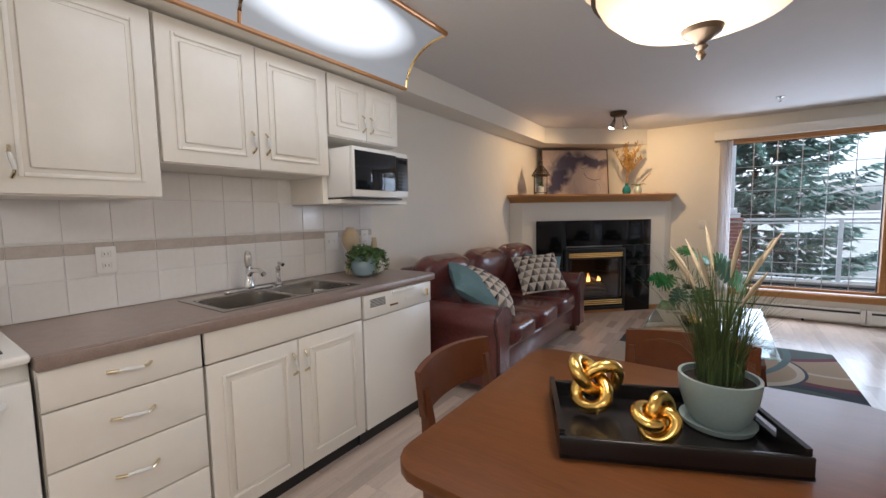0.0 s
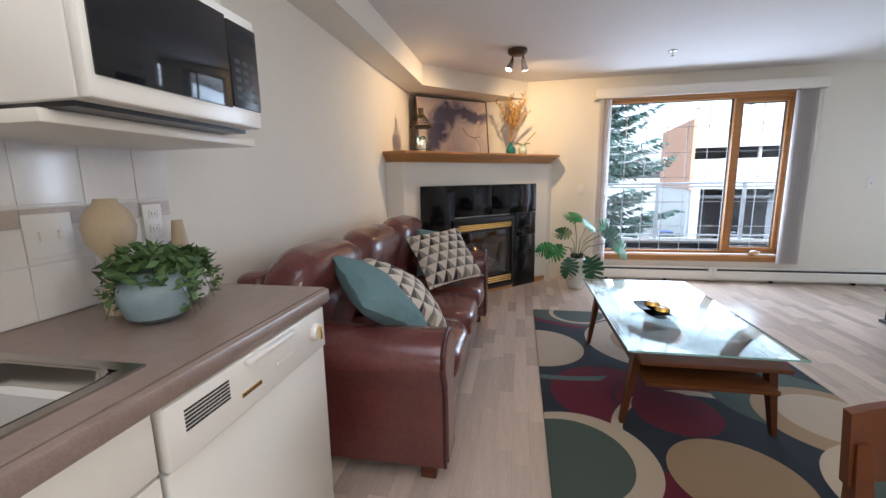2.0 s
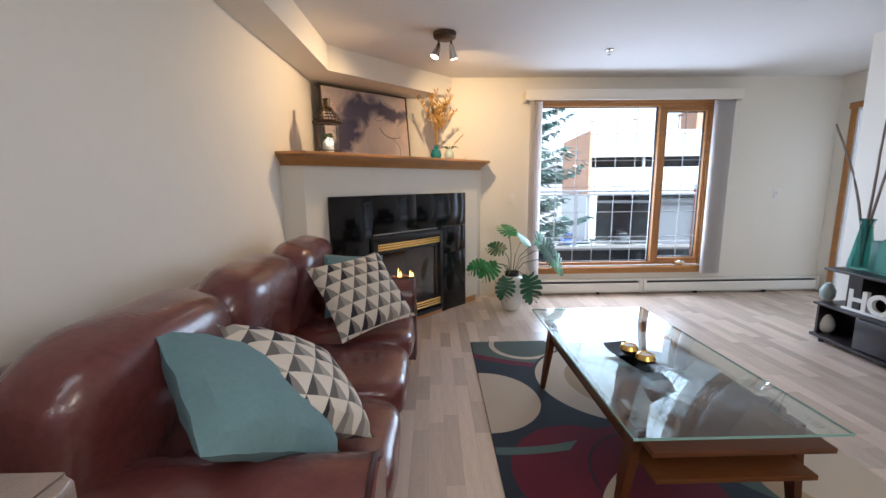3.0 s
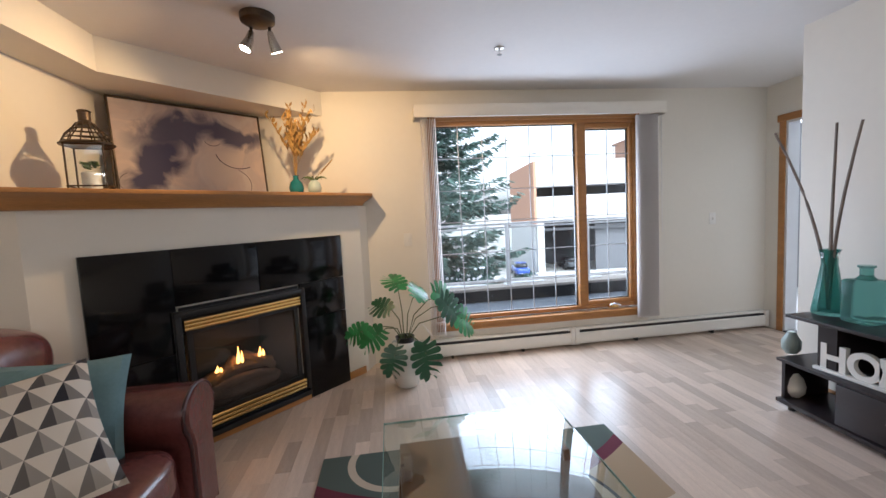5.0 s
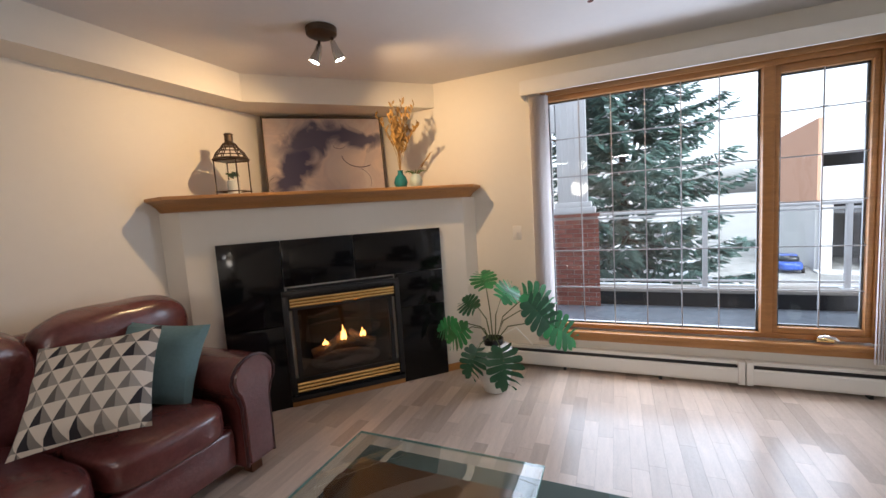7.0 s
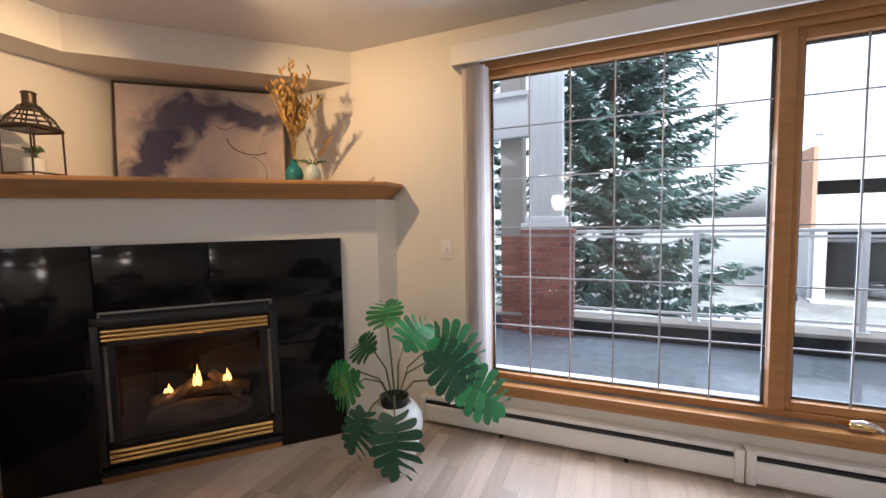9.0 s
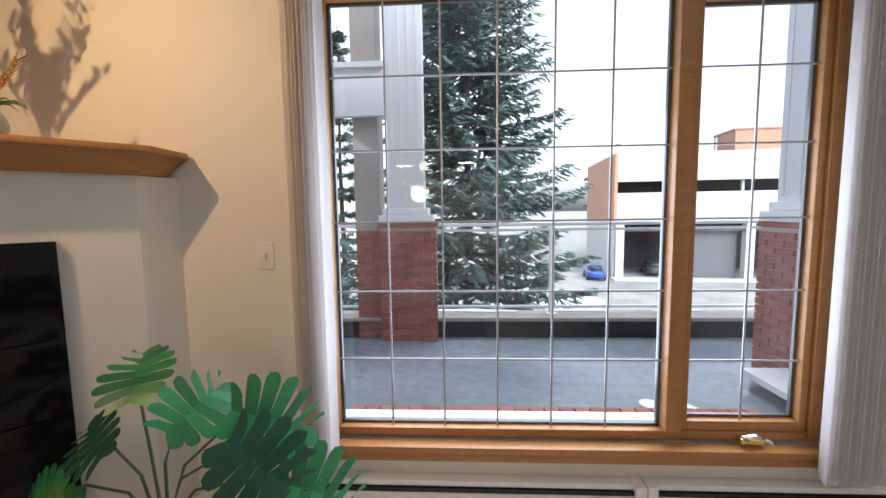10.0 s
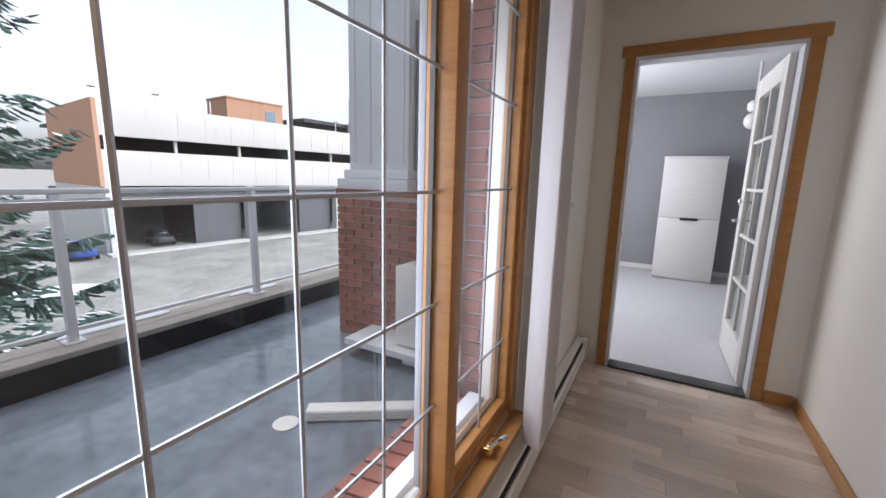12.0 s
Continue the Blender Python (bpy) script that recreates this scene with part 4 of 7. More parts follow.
# ---- living room ----
def rug():
    t = thing("rug", "navy rug with burgundy, teal and cream overlapping circles", "rug", pose(-0.585, 2.18, 0))
    m = mat("patterned_rug_wool", (0.04, 0.05, 0.065), 0.95, bump=0.5, bump_scale=250)
    n, k = m.node_tree.nodes, m.node_tree.links
    co = n.new("ShaderNodeTexCoord")
    last = None
    navy, cream, wine, teal, tan = (0.022, 0.03, 0.042, 1), (0.50, 0.42, 0.32, 1), (0.12, 0.012, 0.03, 1), (0.10, 0.15, 0.14, 1), (0.35, 0.25, 0.15, 1)
    green = (0.075, 0.10, 0.085, 1)
    # each ring: middle, outer and inner radius, colour
    rings = ((1.5, 2.1, 0.68, 0, wine), (1.5, 2.1, 0.60, 0, tan), (1.5, 2.1, 0.40, 0.36, cream), (1.5, 2.1, 0.36, 0, tan), (0.95, 2.30, 0.42, 0, cream), (0.95, 2.30, 0.38, 0, green), (0.75, 3.3, 1.43, 1.36, wine), (0.75, 3.3, 1.36, 0, green), (0.40, 2.30, 0.26, 0.22, cream),
             (0.88, 1.72, 0.52, 0, navy), (0.88, 1.72, 0.50, 0.06, cream), (0.95, 1.70, 0.38, 0, tan), (0.0, 1.505, 0.335, 0, cream), (0.40, 0.88, 0.345, 0, wine), (0.1, 2.25, 1.25, 1.195, teal),
             (0.72, 0.80, 0.42, 0, wine), (0.72, 0.83, 0.32, 0.31, navy), (0.85, 0.45, 0.53, 0.475, cream), (0.85, 0.45, 0.475, 0, navy), (0.70, 0.74, 0.22, 0, wine), (0.45, 0.05, 0.2, 0, wine),
             (0.12, 0.28, 0.36, 0, cream), (0.08, 0.28, 0.29, 0, green), (0.77, 0.25, 0.265, 0, tan), (1.32, 0.98, 0.36, 0, green), (1.45, 0.78, 0.34, 0, tan), (1.47, 0.80, 0.24, 0, cream),
             (1.5, 0.2, 0.40, 0, cream), (1.52, 0.18, 0.34, 0, green))
    for x, y, r, r0, col in rings:
        d = n.new("ShaderNodeVectorMath")
        d.operation = "DISTANCE"
        k.new(co.outputs["Object"], d.inputs[0])
        d.inputs[1].default_value = (x, y, 0.01)
        c = n.new("ShaderNodeMath")
        c.operation = "COMPARE"
        k.new(d.outputs["Value"], c.inputs[0])
        c.inputs[1].default_value, c.inputs[2].default_value = (r + r0) / 2 if r0 else 0.0, (r - r0) / 2 if r0 else r
        mix = n.new("ShaderNodeMix")
        mix.data_type = "RGBA"
        k.new(c.outputs[0], mix.inputs["Factor"])
        if last is None:
            mix.inputs["A"].default_value = navy
        else:
            k.new(last, mix.inputs["A"])
        mix.inputs["B"].default_value = col
        last = mix.outputs["Result"]
    k.new(last, n["Principled BSDF"].inputs["Base Color"])
    part("woven_surface", B(0, 0, 0, 1.65, 2.39, 0.012, bevel=0.004), m, t)


rug()


def coffee_table():
    t = thing("coffee_table", "cherry wood coffee table with a raised glass top and lower shelf", "table", pose(0.15, 3.33, 0.012))
    g = part("glass_top", box(bmesh.new(), -0.37, -0.69, 0.44, 0.37, 0.69, 0.452, bevel=0.003), M_TGLASS, t, "clear green-edged glass top")
    e = bmesh.new()
    for a in ((-0.371, -0.691, 0.371, -0.688), (-0.371, 0.688, 0.371, 0.691), (-0.371, -0.688, -0.368, 0.688), (0.368, -0.688, 0.371, 0.688)):
        box(e, a[0], a[1], 0.442, a[2], a[3], 0.450)
    part("glass_edge", e, M_TGEDGE, g, "green polished edge")
    part("tabletop", B(-0.31, -0.70, 0.385, 0.31, 0.60, 0.405, bevel=0.003), M_CHERRY, t)
    part("shelf", B(-0.28, -0.68, 0.27, 0.28, 0.58, 0.29, bevel=0.003), M_CHERRYL, t)
    for sx in (-1, 1):
        rail = part("side_rail", B(sx * 0.30 - 0.012, -0.58, 0.33, sx * 0.30 + 0.012, 0.52, 0.3845, bevel=0.003), M_CHERRY, t)
        for y in (-0.55, 0.48):
            b = bmesh.new()
            pts = [(sx * 0.29, 0.415), (sx * 0.31, 0.25), (sx * 0.345, 0.0)]
            for (xa, za), (xb, zb), wa, wb in ((pts[0], pts[1], 0.032, 0.028), (pts[1], pts[2], 0.028, 0.018)):
                va = [b.verts.new((xa + dx * wa, y + dy * wa, za)) for dx, dy in ((-0.6, -1), (0.6, -1), (0.6, 1), (-0.6, 1))]
                vb = [b.verts.new((xb + dx * wb, y + dy * wb * (1 if y < 0 else 1), zb)) for dx, dy in ((-0.6, -1), (0.6, -1), (0.6, 1), (-0.6, 1))]
                for j in range(4):
                    b.faces.new((va[j], va[(j + 1) % 4], vb[(j + 1) % 4], vb[j]))
                if za > 0.4:
                    b.faces.new(va)
                else:
                    b.faces.new(vb)
            bmesh.ops.remove_doubles(b, verts=b.verts, dist=0.0005)
            part("leg", b, M_CHERRY, t, "tapered cherry leg")
    for x, y in ((-0.285, -0.46), (0.285, -0.46), (-0.285, 0.42), (0.285, 0.42)):
        b = bmesh.new()
        a = [(x, y - 0.06, 0.405), (x, y + 0.06, 0.405), (x, y + 0.055, 0.425), (x, y + 0.03, 0.439), (x, y - 0.05, 0.439)]
        lo, hi = [b.verts.new((p[0] - 0.012, p[1], p[2])) for p in a], [b.verts.new((p[0] + 0.012, p[1], p[2])) for p in a]
        b.faces.new(lo), b.faces.new(hi[::-1])
        for j in range(5):
            b.faces.new((lo[j], lo[(j + 1) % 5], hi[(j + 1) % 5], hi[j]))
        part("support", b, M_CHERRY, t, "rounded wooden glass support")


coffee_table()


def dining_table():
    t = thing("dining_table", "reddish cherry dining table with softly rounded corners", "table", pose(0.135, 0.85, 0))
    pts = []
    hx, hy = 0.495, 0.455
    for cx, cy, s in ((hx - 0.09, hy - 0.09, 0), (-hx + 0.09, hy - 0.09, 90), (-hx + 0.09, -hy + 0.09, 180), (hx - 0.09, -hy + 0.09, 270)):
        for j in range(6):
            a = radians(s + 18 * j)
            pts.append((cx + 0.09 * math.cos(a), cy + 0.09 * math.sin(a)))
    part("tabletop", prism(bmesh.new(), pts, 0.737, 0.765, bevel=0.004), M_CHERRYL, t)
    part("apron", B(-hx + 0.08, -hy + 0.08, 0.66, hx - 0.08, hy - 0.08, 0.737), M_CHERRY, t)
    for x in (-hx + 0.09, hx - 0.09):
        for y in (-hy + 0.09, hy - 0.09):
            b = bmesh.new()
            lo = [b.verts.new((x + dx * 0.018, y + dy * 0.018, 0)) for dx, dy in ((-1, -1), (1, -1), (1, 1), (-1, 1))]
            hi = [b.verts.new((x + dx * 0.03, y + dy * 0.03, 0.737)) for dx, dy in ((-1, -1), (1, -1), (1, 1), (-1, 1))]
            b.faces.new(lo[::-1]), b.faces.new(hi)
            for j in range(4):
                b.faces.new((lo[j], lo[(j + 1) % 4], hi[(j + 1) % 4], hi[j]))
            part("leg", b, M_CHERRY, t)


dining_table()


def chair():
    t = thing("dining_chair", "cherry dining chair with a curved top rail at the table", "chair", pose(-0.345, 0.98, 0, 0, 0, 0), "dining chairs")
    # the seat looks along +x; the back is at -x
    b = bmesh.new()
    n = 10
    for z0, z1 in ((0.655, 0.80),):
        rings = []
        for i in range(n + 1):
            y = -0.225 + 0.45 * i / n
            bow = -0.05 * (1 - (2 * i / n - 1) ** 2)
            zz = 0.008 * (1 - (2 * i / n - 1) ** 2)
            rings.append([b.verts.new(p) for p in ((-0.20 + bow, y, z0), (-0.178 + bow, y, z0), (-0.195 + bow, y, z1 + zz), (-0.217 + bow, y, z1 + zz))])
        for p, q in zip(rings, rings[1:]):
            for j in range(4):
                b.faces.new((p[j], p[(j + 1) % 4], q[(j + 1) % 4], q[j]))
        b.faces.new(rings[0][::-1]), b.faces.new(rings[-1])
    part("backrest", b, M_CHERRY, t)
    for y in (-0.20, 0.20):
        b = bmesh.new()
        levels = [(-0.20, 0.0, 0.016), (-0.17, 0.42, 0.019), (-0.185, 0.64, 0.016), (-0.20, 0.74, 0.012)]
        rings = [[b.verts.new((x + dx * r, y + dy * r, z)) for dx, dy in ((-1, -1), (1, -1), (1, 1), (-1, 1))] for x, z, r in levels]
        for p, q in zip(rings, rings[1:]):
            for j in range(4):
                b.faces.new((p[j], p[(j + 1) % 4], q[(j + 1) % 4], q[j]))
        b.faces.new(rings[0][::-1]), b.faces.new(rings[-1])
        part("leg", b, M_CHERRY, t, "back leg that rises into the back post")
        part("leg", B(0.18, y - 0.018, 0, 0.216, y + 0.018, 0.42, bevel=0.003), M_CHERRY, t)
        part("side_rail", B(-0.155, y - 0.01, 0.36, 0.18, y + 0.01, 0.42), M_CHERRY, t)
    part("front_rail", B(0.187, -0.182, 0.36, 0.207, 0.182, 0.42), M_CHERRY, t)
    part("seat", puff(bmesh.new(), 0.02, 0, 0.44, 0.44, 0.44, 0.06, 6, 6), M_LEATHERD, t, "dark padded seat")
    return t


ch = chair()
copy_thing(ch, pose(0.135, 1.40, 0, 0, 0, -90))


# ---- doorway and bedroom ----
M_CEILB = mat("white_textured_ceiling", (0.8, 0.8, 0.8), 0.9, bump=0.6, bump_scale=90)
wall("bedroom_wall_far", (7.45, 3.0, 0, 7.6, 7.6, 2.5), material=M_GREYWALL)
wall("bedroom_wall_north", (XD + 0.12, 7.45, 0, 7.45, 7.6, 2.5), material=M_GREYWALL)
wall("bedroom_wall_south", (XD + 0.12, 2.9, 0, 7.6, 3.0, 2.5), material=M_GREYWALL)
wall("bedroom_wall_west", (XD, 6.16, 0, XD + 0.12, 7.6, 2.5), (XD, 3.0, 0, XD + 0.12, YH - 0.2, 2.5), material=M_GREYWALL)
solid("bedroom_floor", B(XD - 0.0, 3.0, -0.15, 7.45, 7.45, 0.002), M_CARPET, kind="structure", smooth=False)
solid("bedroom_ceiling", B(XD + 0.12, 2.9, 2.5, 7.6, 7.6, 2.6), M_CEILB, kind="structure", smooth=False)
solid("bedroom_baseboard", B(7.435, 3.0, 0, 7.449, 7.45, 0.07), M_WHITE, kind="structure")


def doorway():
    t = thing("door_1", "open white glazed door in an oak casing, leading to a bedroom", "door")
    tagged(t, kind="structure")
    d0, d1, zt = 4.97, 5.79, 2.04
    part("casing", B(XD - 0.014, d0 - 0.065, 0, XD - 0.001, d0 - 0.005, zt + 0.005, bevel=0.003), M_OAK, t, "oak side casing")
    part("casing", B(XD - 0.014, d1 + 0.005, 0, XD - 0.001, d1 + 0.065, zt + 0.005, bevel=0.003), M_OAK, t, "oak side casing")
    part("casing", B(XD - 0.016, d0 - 0.085, zt + 0.005, XD - 0.001, d1 + 0.085, zt + 0.07, bevel=0.003), M_OAK, t, "oak head casing")
    part("jamb", B(XD - 0.001, d0 - 0.004, 0.0, XD + 0.125, d0 + 0.015, zt), M_WHITEALU, t, "pale grey jamb")
    part("jamb", B(XD - 0.001, d1 - 0.015, 0.0, XD + 0.125, d1 + 0.004, zt), M_WHITEALU, t, "pale grey jamb")
    part("jamb_head", B(XD - 0.001, d0 + 0.015, zt - 0.018, XD + 0.125, d1 - 0.015, zt + 0.003), M_WHITEALU, t, "pale grey head jamb")
    part("threshold", B(XD - 0.02, d0 + 0.015, 0.0, XD + 0.10, d1 - 0.015, 0.016, bevel=0.003), M_ALU, t, "dark metal threshold")
    leaf = part("door_leaf", box(box(box(box(bmesh.new(), 0, -0.02, 0.0, 0.11, 0.02, 2.0, bevel=0.003), 0.65, -0.02, 0.0, 0.76, 0.02, 2.0, bevel=0.003), 0.11, -0.02, 0.0, 0.65, 0.02, 0.24), 0.11, -0.02, 1.87, 0.65, 0.02, 2.0), M_WHITEP, t, "white glazed door leaf")
    leaf.matrix_local = pose(XD + 0.13, d0 + 0.03, 0.018, 0, 0, 1.5)
    part("door_pane", B(0.11, -0.003, 0.24, 0.65, 0.003, 1.87), M_GLASS, leaf, smooth=False)
    for z in (0.56, 0.89, 1.22, 1.55):
        part("glazing_bar", B(0.11, -0.012, z, 0.65, 0.012, z + 0.02), M_WHITEP, leaf)
    part("glazing_bar", B(0.37, -0.011, 0.24, 0.39, 0.011, 1.87), M_WHITEP, leaf)
    for y in (-1, 1):
        part("door_handle", tube(bmesh.new(), [(0.71, y * 0.02, 1.0), (0.71, y * 0.06, 1.0), (0.69, y * 0.065, 1.0), (0.60, y * 0.065, 1.0)], 0.010), M_CHROME, leaf, "chrome lever")
        k = lathe(bmesh.new(), [(0.025, 0), (0.025, 0.02), (0.018, 0.024)], 16)
        k = part("deadbolt", k, M_CHROME, leaf)
        k.matrix_local = Matrix.Translation((0.71, y * 0.02, 1.14)) @ pose(0, 0, 0, -90 * y, 0, 0)


doorway()


def baseboard(name, x0, y0, x1, y1):
    b = box(bmesh.new(), x0, y0, 0, x1, y1, 0.075, bevel=0.004)
    solid(name, b, M_OAKX if abs(x1 - x0) > abs(y1 - y0) else M_OAK, kind="structure")


baseboard("baseboard_corridor", 2.6, YH + 0.001, XD - 0.02, YH + 0.013)
baseboard("baseboard_doorway", XD - 0.013, YH + 0.014, XD - 0.001, 4.90)
baseboard("baseboard_east", 2.588, 1.0, 2.599, YH + 0.013)
baseboard("baseboard_west", XW + 0.001, 1.97, XW + 0.013, 4.25)
b = box(bmesh.new(), 0.797, -0.012, 0, 0.98, -0.001, 0.06, bevel=0.003)
box(b, -0.98, -0.012, 0, -0.797, -0.001, 0.06, bevel=0.003)
ob = solid("baseboard_fireplace", b, M_OAKX, kind="structure")
ob.matrix_world = DIAG


def bedroom_cabinet():
    t = thing("wardrobe_cabinet", "tall white-washed cabinet with two halves and a dark pull", "cabinet", pose(6.85, 4.91, 0.002))
    part("body", B(0.02, 0.0, 0.02, 0.40, 0.69, 1.60), M_WHITEW, t)
    part("plinth", B(0.03, 0.01, 0.0, 0.40, 0.68, 0.02), M_WHITEW, t)
    part("top_board", B(0.0, -0.006, 1.60, 0.40, 0.696, 1.625, bevel=0.002), M_WHITEW, t)
    part("door", B(0.0, 0.003, 0.03, 0.019, 0.687, 0.83, bevel=0.002), M_WHITEW, t)
    part("door", B(0.0, 0.003, 0.836, 0.019, 0.687, 1.598, bevel=0.002), M_WHITEW, t)
    part("pull", B(-0.018, 0.24, 0.81, 0.0, 0.44, 0.842, bevel=0.008), M_BLACK, t, "dark curved pull")


bedroom_cabinet()


def bedroom_lamp():
    t = thing("bedroom_pendant", "round white glass globe hanging in the bedroom", "ceiling lamp", pose(6.0, 4.84, 0))
    part("globe", puff(bmesh.new(), 0, 0, 1.93, 0.17, 0.17, 0.17, 2, 8), M_CERW, t)
    part("rod", tube(bmesh.new(), [(0, 0, 2.01), (0, 0, 2.5)], 0.012), M_WHITE, t)
    part("hub", lathe(bmesh.new(), [(0.05, 2.02), (0.07, 2.05), (0.07, 2.10), (0.04, 2.13)], 20), M_WHITE, t)


bedroom_lamp()


# ---- fittings on ceiling and walls ----
def dining_light():
    t = thing("dining_light", "lit alabaster glass bowl light with bronze band and finial", "ceiling light", pose(0.178, 0.88, -0.02))
    shade = glow("lit_alabaster_glass", (1.0, 0.74, 0.46), 0.2)
    part("bowl", lathe(bmesh.new(), [(0.02, 1.715), (0.09, 1.72), (0.16, 1.745), (0.205, 1.785), (0.222, 1.815), (0.215, 1.815), (0.15, 1.755), (0.02, 1.725)], 40), shade, t, "glowing glass bowl")
    part("upper_shade", lathe(bmesh.new(), [(0.225, 1.83), (0.262, 1.865), (0.285, 1.91), (0.275, 1.912), (0.25, 1.875), (0.215, 1.84)], 40), shade, t, "glowing flared glass rim")
    part("band", lathe(bmesh.new(), [(0.218, 1.812), (0.232, 1.818), (0.232, 1.832), (0.218, 1.836)], 40), M_LANTERN, t)
    part("finial", lathe(bmesh.new(), [(0.004, 1.65), (0.010, 1.66), (0.006, 1.67), (0.014, 1.678), (0.008, 1.685), (0.038, 1.705), (0.042, 1.716), (0.01, 1.722)], 20), M_LANTERN, t, "bronze finial")
    part("stem", tube(bmesh.new(), [(0, 0, 1.74), (0, 0, 2.38)], 0.009), M_LANTERN, t)
    part("canopy", lathe(bmesh.new(), [(0.02, 2.37), (0.06, 2.385), (0.068, 2.415)], 24), M_LANTERN, t)
    for i in range(3):
        a = radians(100 + 120 * i)
        pts = []
        for j in range(13):
            s = j / 12
            r = 0.23 + 0.07 * math.sin(math.pi * s * 1.3) - 0.20 * s * s
            pts.append((r * math.cos(a), r * math.sin(a), 1.83 + 0.36 * s - 0.03 * math.sin(math.pi * s * 2)))
        part("scroll_arm", tube(bmesh.new(), pts, 0.006, 6), M_LANTERN, t)


dining_light()


def spot_fixture():
    t = thing("ceiling_spotlight", "bronze two-headed ceiling spotlight above the fireplace corner", "ceiling light", pose(-0.77, 4.70, 0))
    part("canopy", lathe(bmesh.new(), [(0.06, 2.37), (0.085, 2.385), (0.088, 2.418)], 28), M_LANTERN, t)
    hot = glow("lit_bulb_face", (1.0, 0.86, 0.66), 20)
    for x, y, a in ((-0.045, 0.03, 205), (0.05, 0.03, 60)):
        d = Vector((math.cos(radians(a)) * 0.42, math.sin(radians(a)) * 0.42, -0.9)).normalized()
        s = Vector((x, y, 2.335))
        part("stem", tube(bmesh.new(), [(x, y, 2.38), tuple(s)], 0.008), M_LANTERN, t)
        h = part("head", tube(bmesh.new(), [tuple(s + Vector((0, 0, 0.015))), tuple(s + d * 0.03), tuple(s + d * 0.075), tuple(s + d * 0.09)], [0.014, 0.022, 0.03, 0.033], 16), M_STEEL, t, "brushed steel lamp head")
        part("bulb", tube(bmesh.new(), [tuple(s + d * 0.0905), tuple(s + d * 0.092)], [0.028, 0.026], 16), hot, h, "lit bulb")


spot_fixture()
t = thing("sprinkler", "small chrome ceiling sprinkler head", "sprinkler", pose(0.66, 5.10, 0))
part("plate", lathe(bmesh.new(), [(0.02, 2.405), (0.035, 2.412), (0.036, 2.419)], 20), M_STEEL, t)
part("deflector", lathe(bmesh.new(), [(0.016, 2.375), (0.017, 2.378), (0.005, 2.382), (0.006, 2.405)], 16), M_CHROME, t)


def plate(name, label, m, w=0.072, h=0.115, kind="switch"):
    t = thing(name, label, name.replace("_", " "), m)
    part("cover", B(-w / 2, -0.006, -h / 2, w / 2, 0, h / 2, bevel=0.003), M_WHITE, t)
    if kind == "switch":
        n = max(1, round(w / 0.06) - 0)
        for i in range(n if w > 0.1 else 1):
            x = (i - (n - 1) / 2) * 0.046 if w > 0.1 else 0
            part("toggle", B(x - 0.006, -0.016, -0.012, x + 0.006, -0.006, 0.012, bevel=0.002), M_WHITE, t)
    else:
        for z in (-0.025, 0.025):
            s = part("socket", B(-0.016, -0.008, z - 0.014, 0.016, -0.006, z + 0.014, bevel=0.003), M_WHITE, t)
            for x in (-0.006, 0.006):
                part("slot", B(x - 0.001, -0.0085, z - 0.004, x + 0.001, -0.0078, z + 0.006), M_BLACK, s)


plate("light_switch", "cream light switch on the wall beside the window", pose(0.01, 5.999, 1.115))
plate("wall_outlet", "cream outlet on the blank wall past the window", pose(3.05, 5.999, 1.15))
plate("wall_outlet", "white double outlet on the tiled splashback", pose(XW + 0.012, 0.37, 1.13, 0, 0, 90), kind="socket")
plate("light_switch", "wide cream switch plate on the tiled splashback", pose(XW + 0.012, 1.59, 1.135, 0, 0, 90), w=0.115)
plate("wall_outlet", "cream outlet at the end of the splashback", pose(XW + 0.012, 1.90, 1.14, 0, 0, 90), kind="socket")


# ---- splashback ----
def splashback():
    t = solid("wall_splashback", B(XW + 0.001, -0.75, 0.913, XW + 0.006, 1.985, 1.53), M_GROUTW, kind="structure", smooth=False)
    cache = {}

    def tile(y0, y1, z0, z1, name, m):
        key = (round(y1 - y0, 3), round(z1 - z0, 3), name)
        if key not in cache:
            bm = box(bmesh.new(), 0, 0.001, 0.001, 0.004, y1 - y0 - 0.001, z1 - z0 - 0.001, bevel=0.0012, seg=1)
            me = bpy.data.meshes.new(name)
            bm.to_mesh(me)
            bm.free()
            me.materials.append(m)
            cache[key] = me
        ob = new(name, cache[key])
        ob.parent = t
        ob.location = (XW + 0.0055, y0, z0)
    s = 0.1625
    y = 0.073 - 5 * s
    while y < 1.98:
        y1 = min(y + s, 1.98)
        for z0, z1 in ((0.914, 1.06), (1.06, 1.155), (1.215, 1.39), (1.39, 1.528)):
            if z1 > 1.4 and (y < 0.40 or y1 > 1.33):
                continue
            tile(y, y1, z0, z1, "tile", M_TILE)
        tile(y, y1, 1.157, 1.207, "border_tile", M_BORDER)
        tile(y, y1, 1.207, 1.215, "border_strip", M_TILE)
        y += s


splashback()


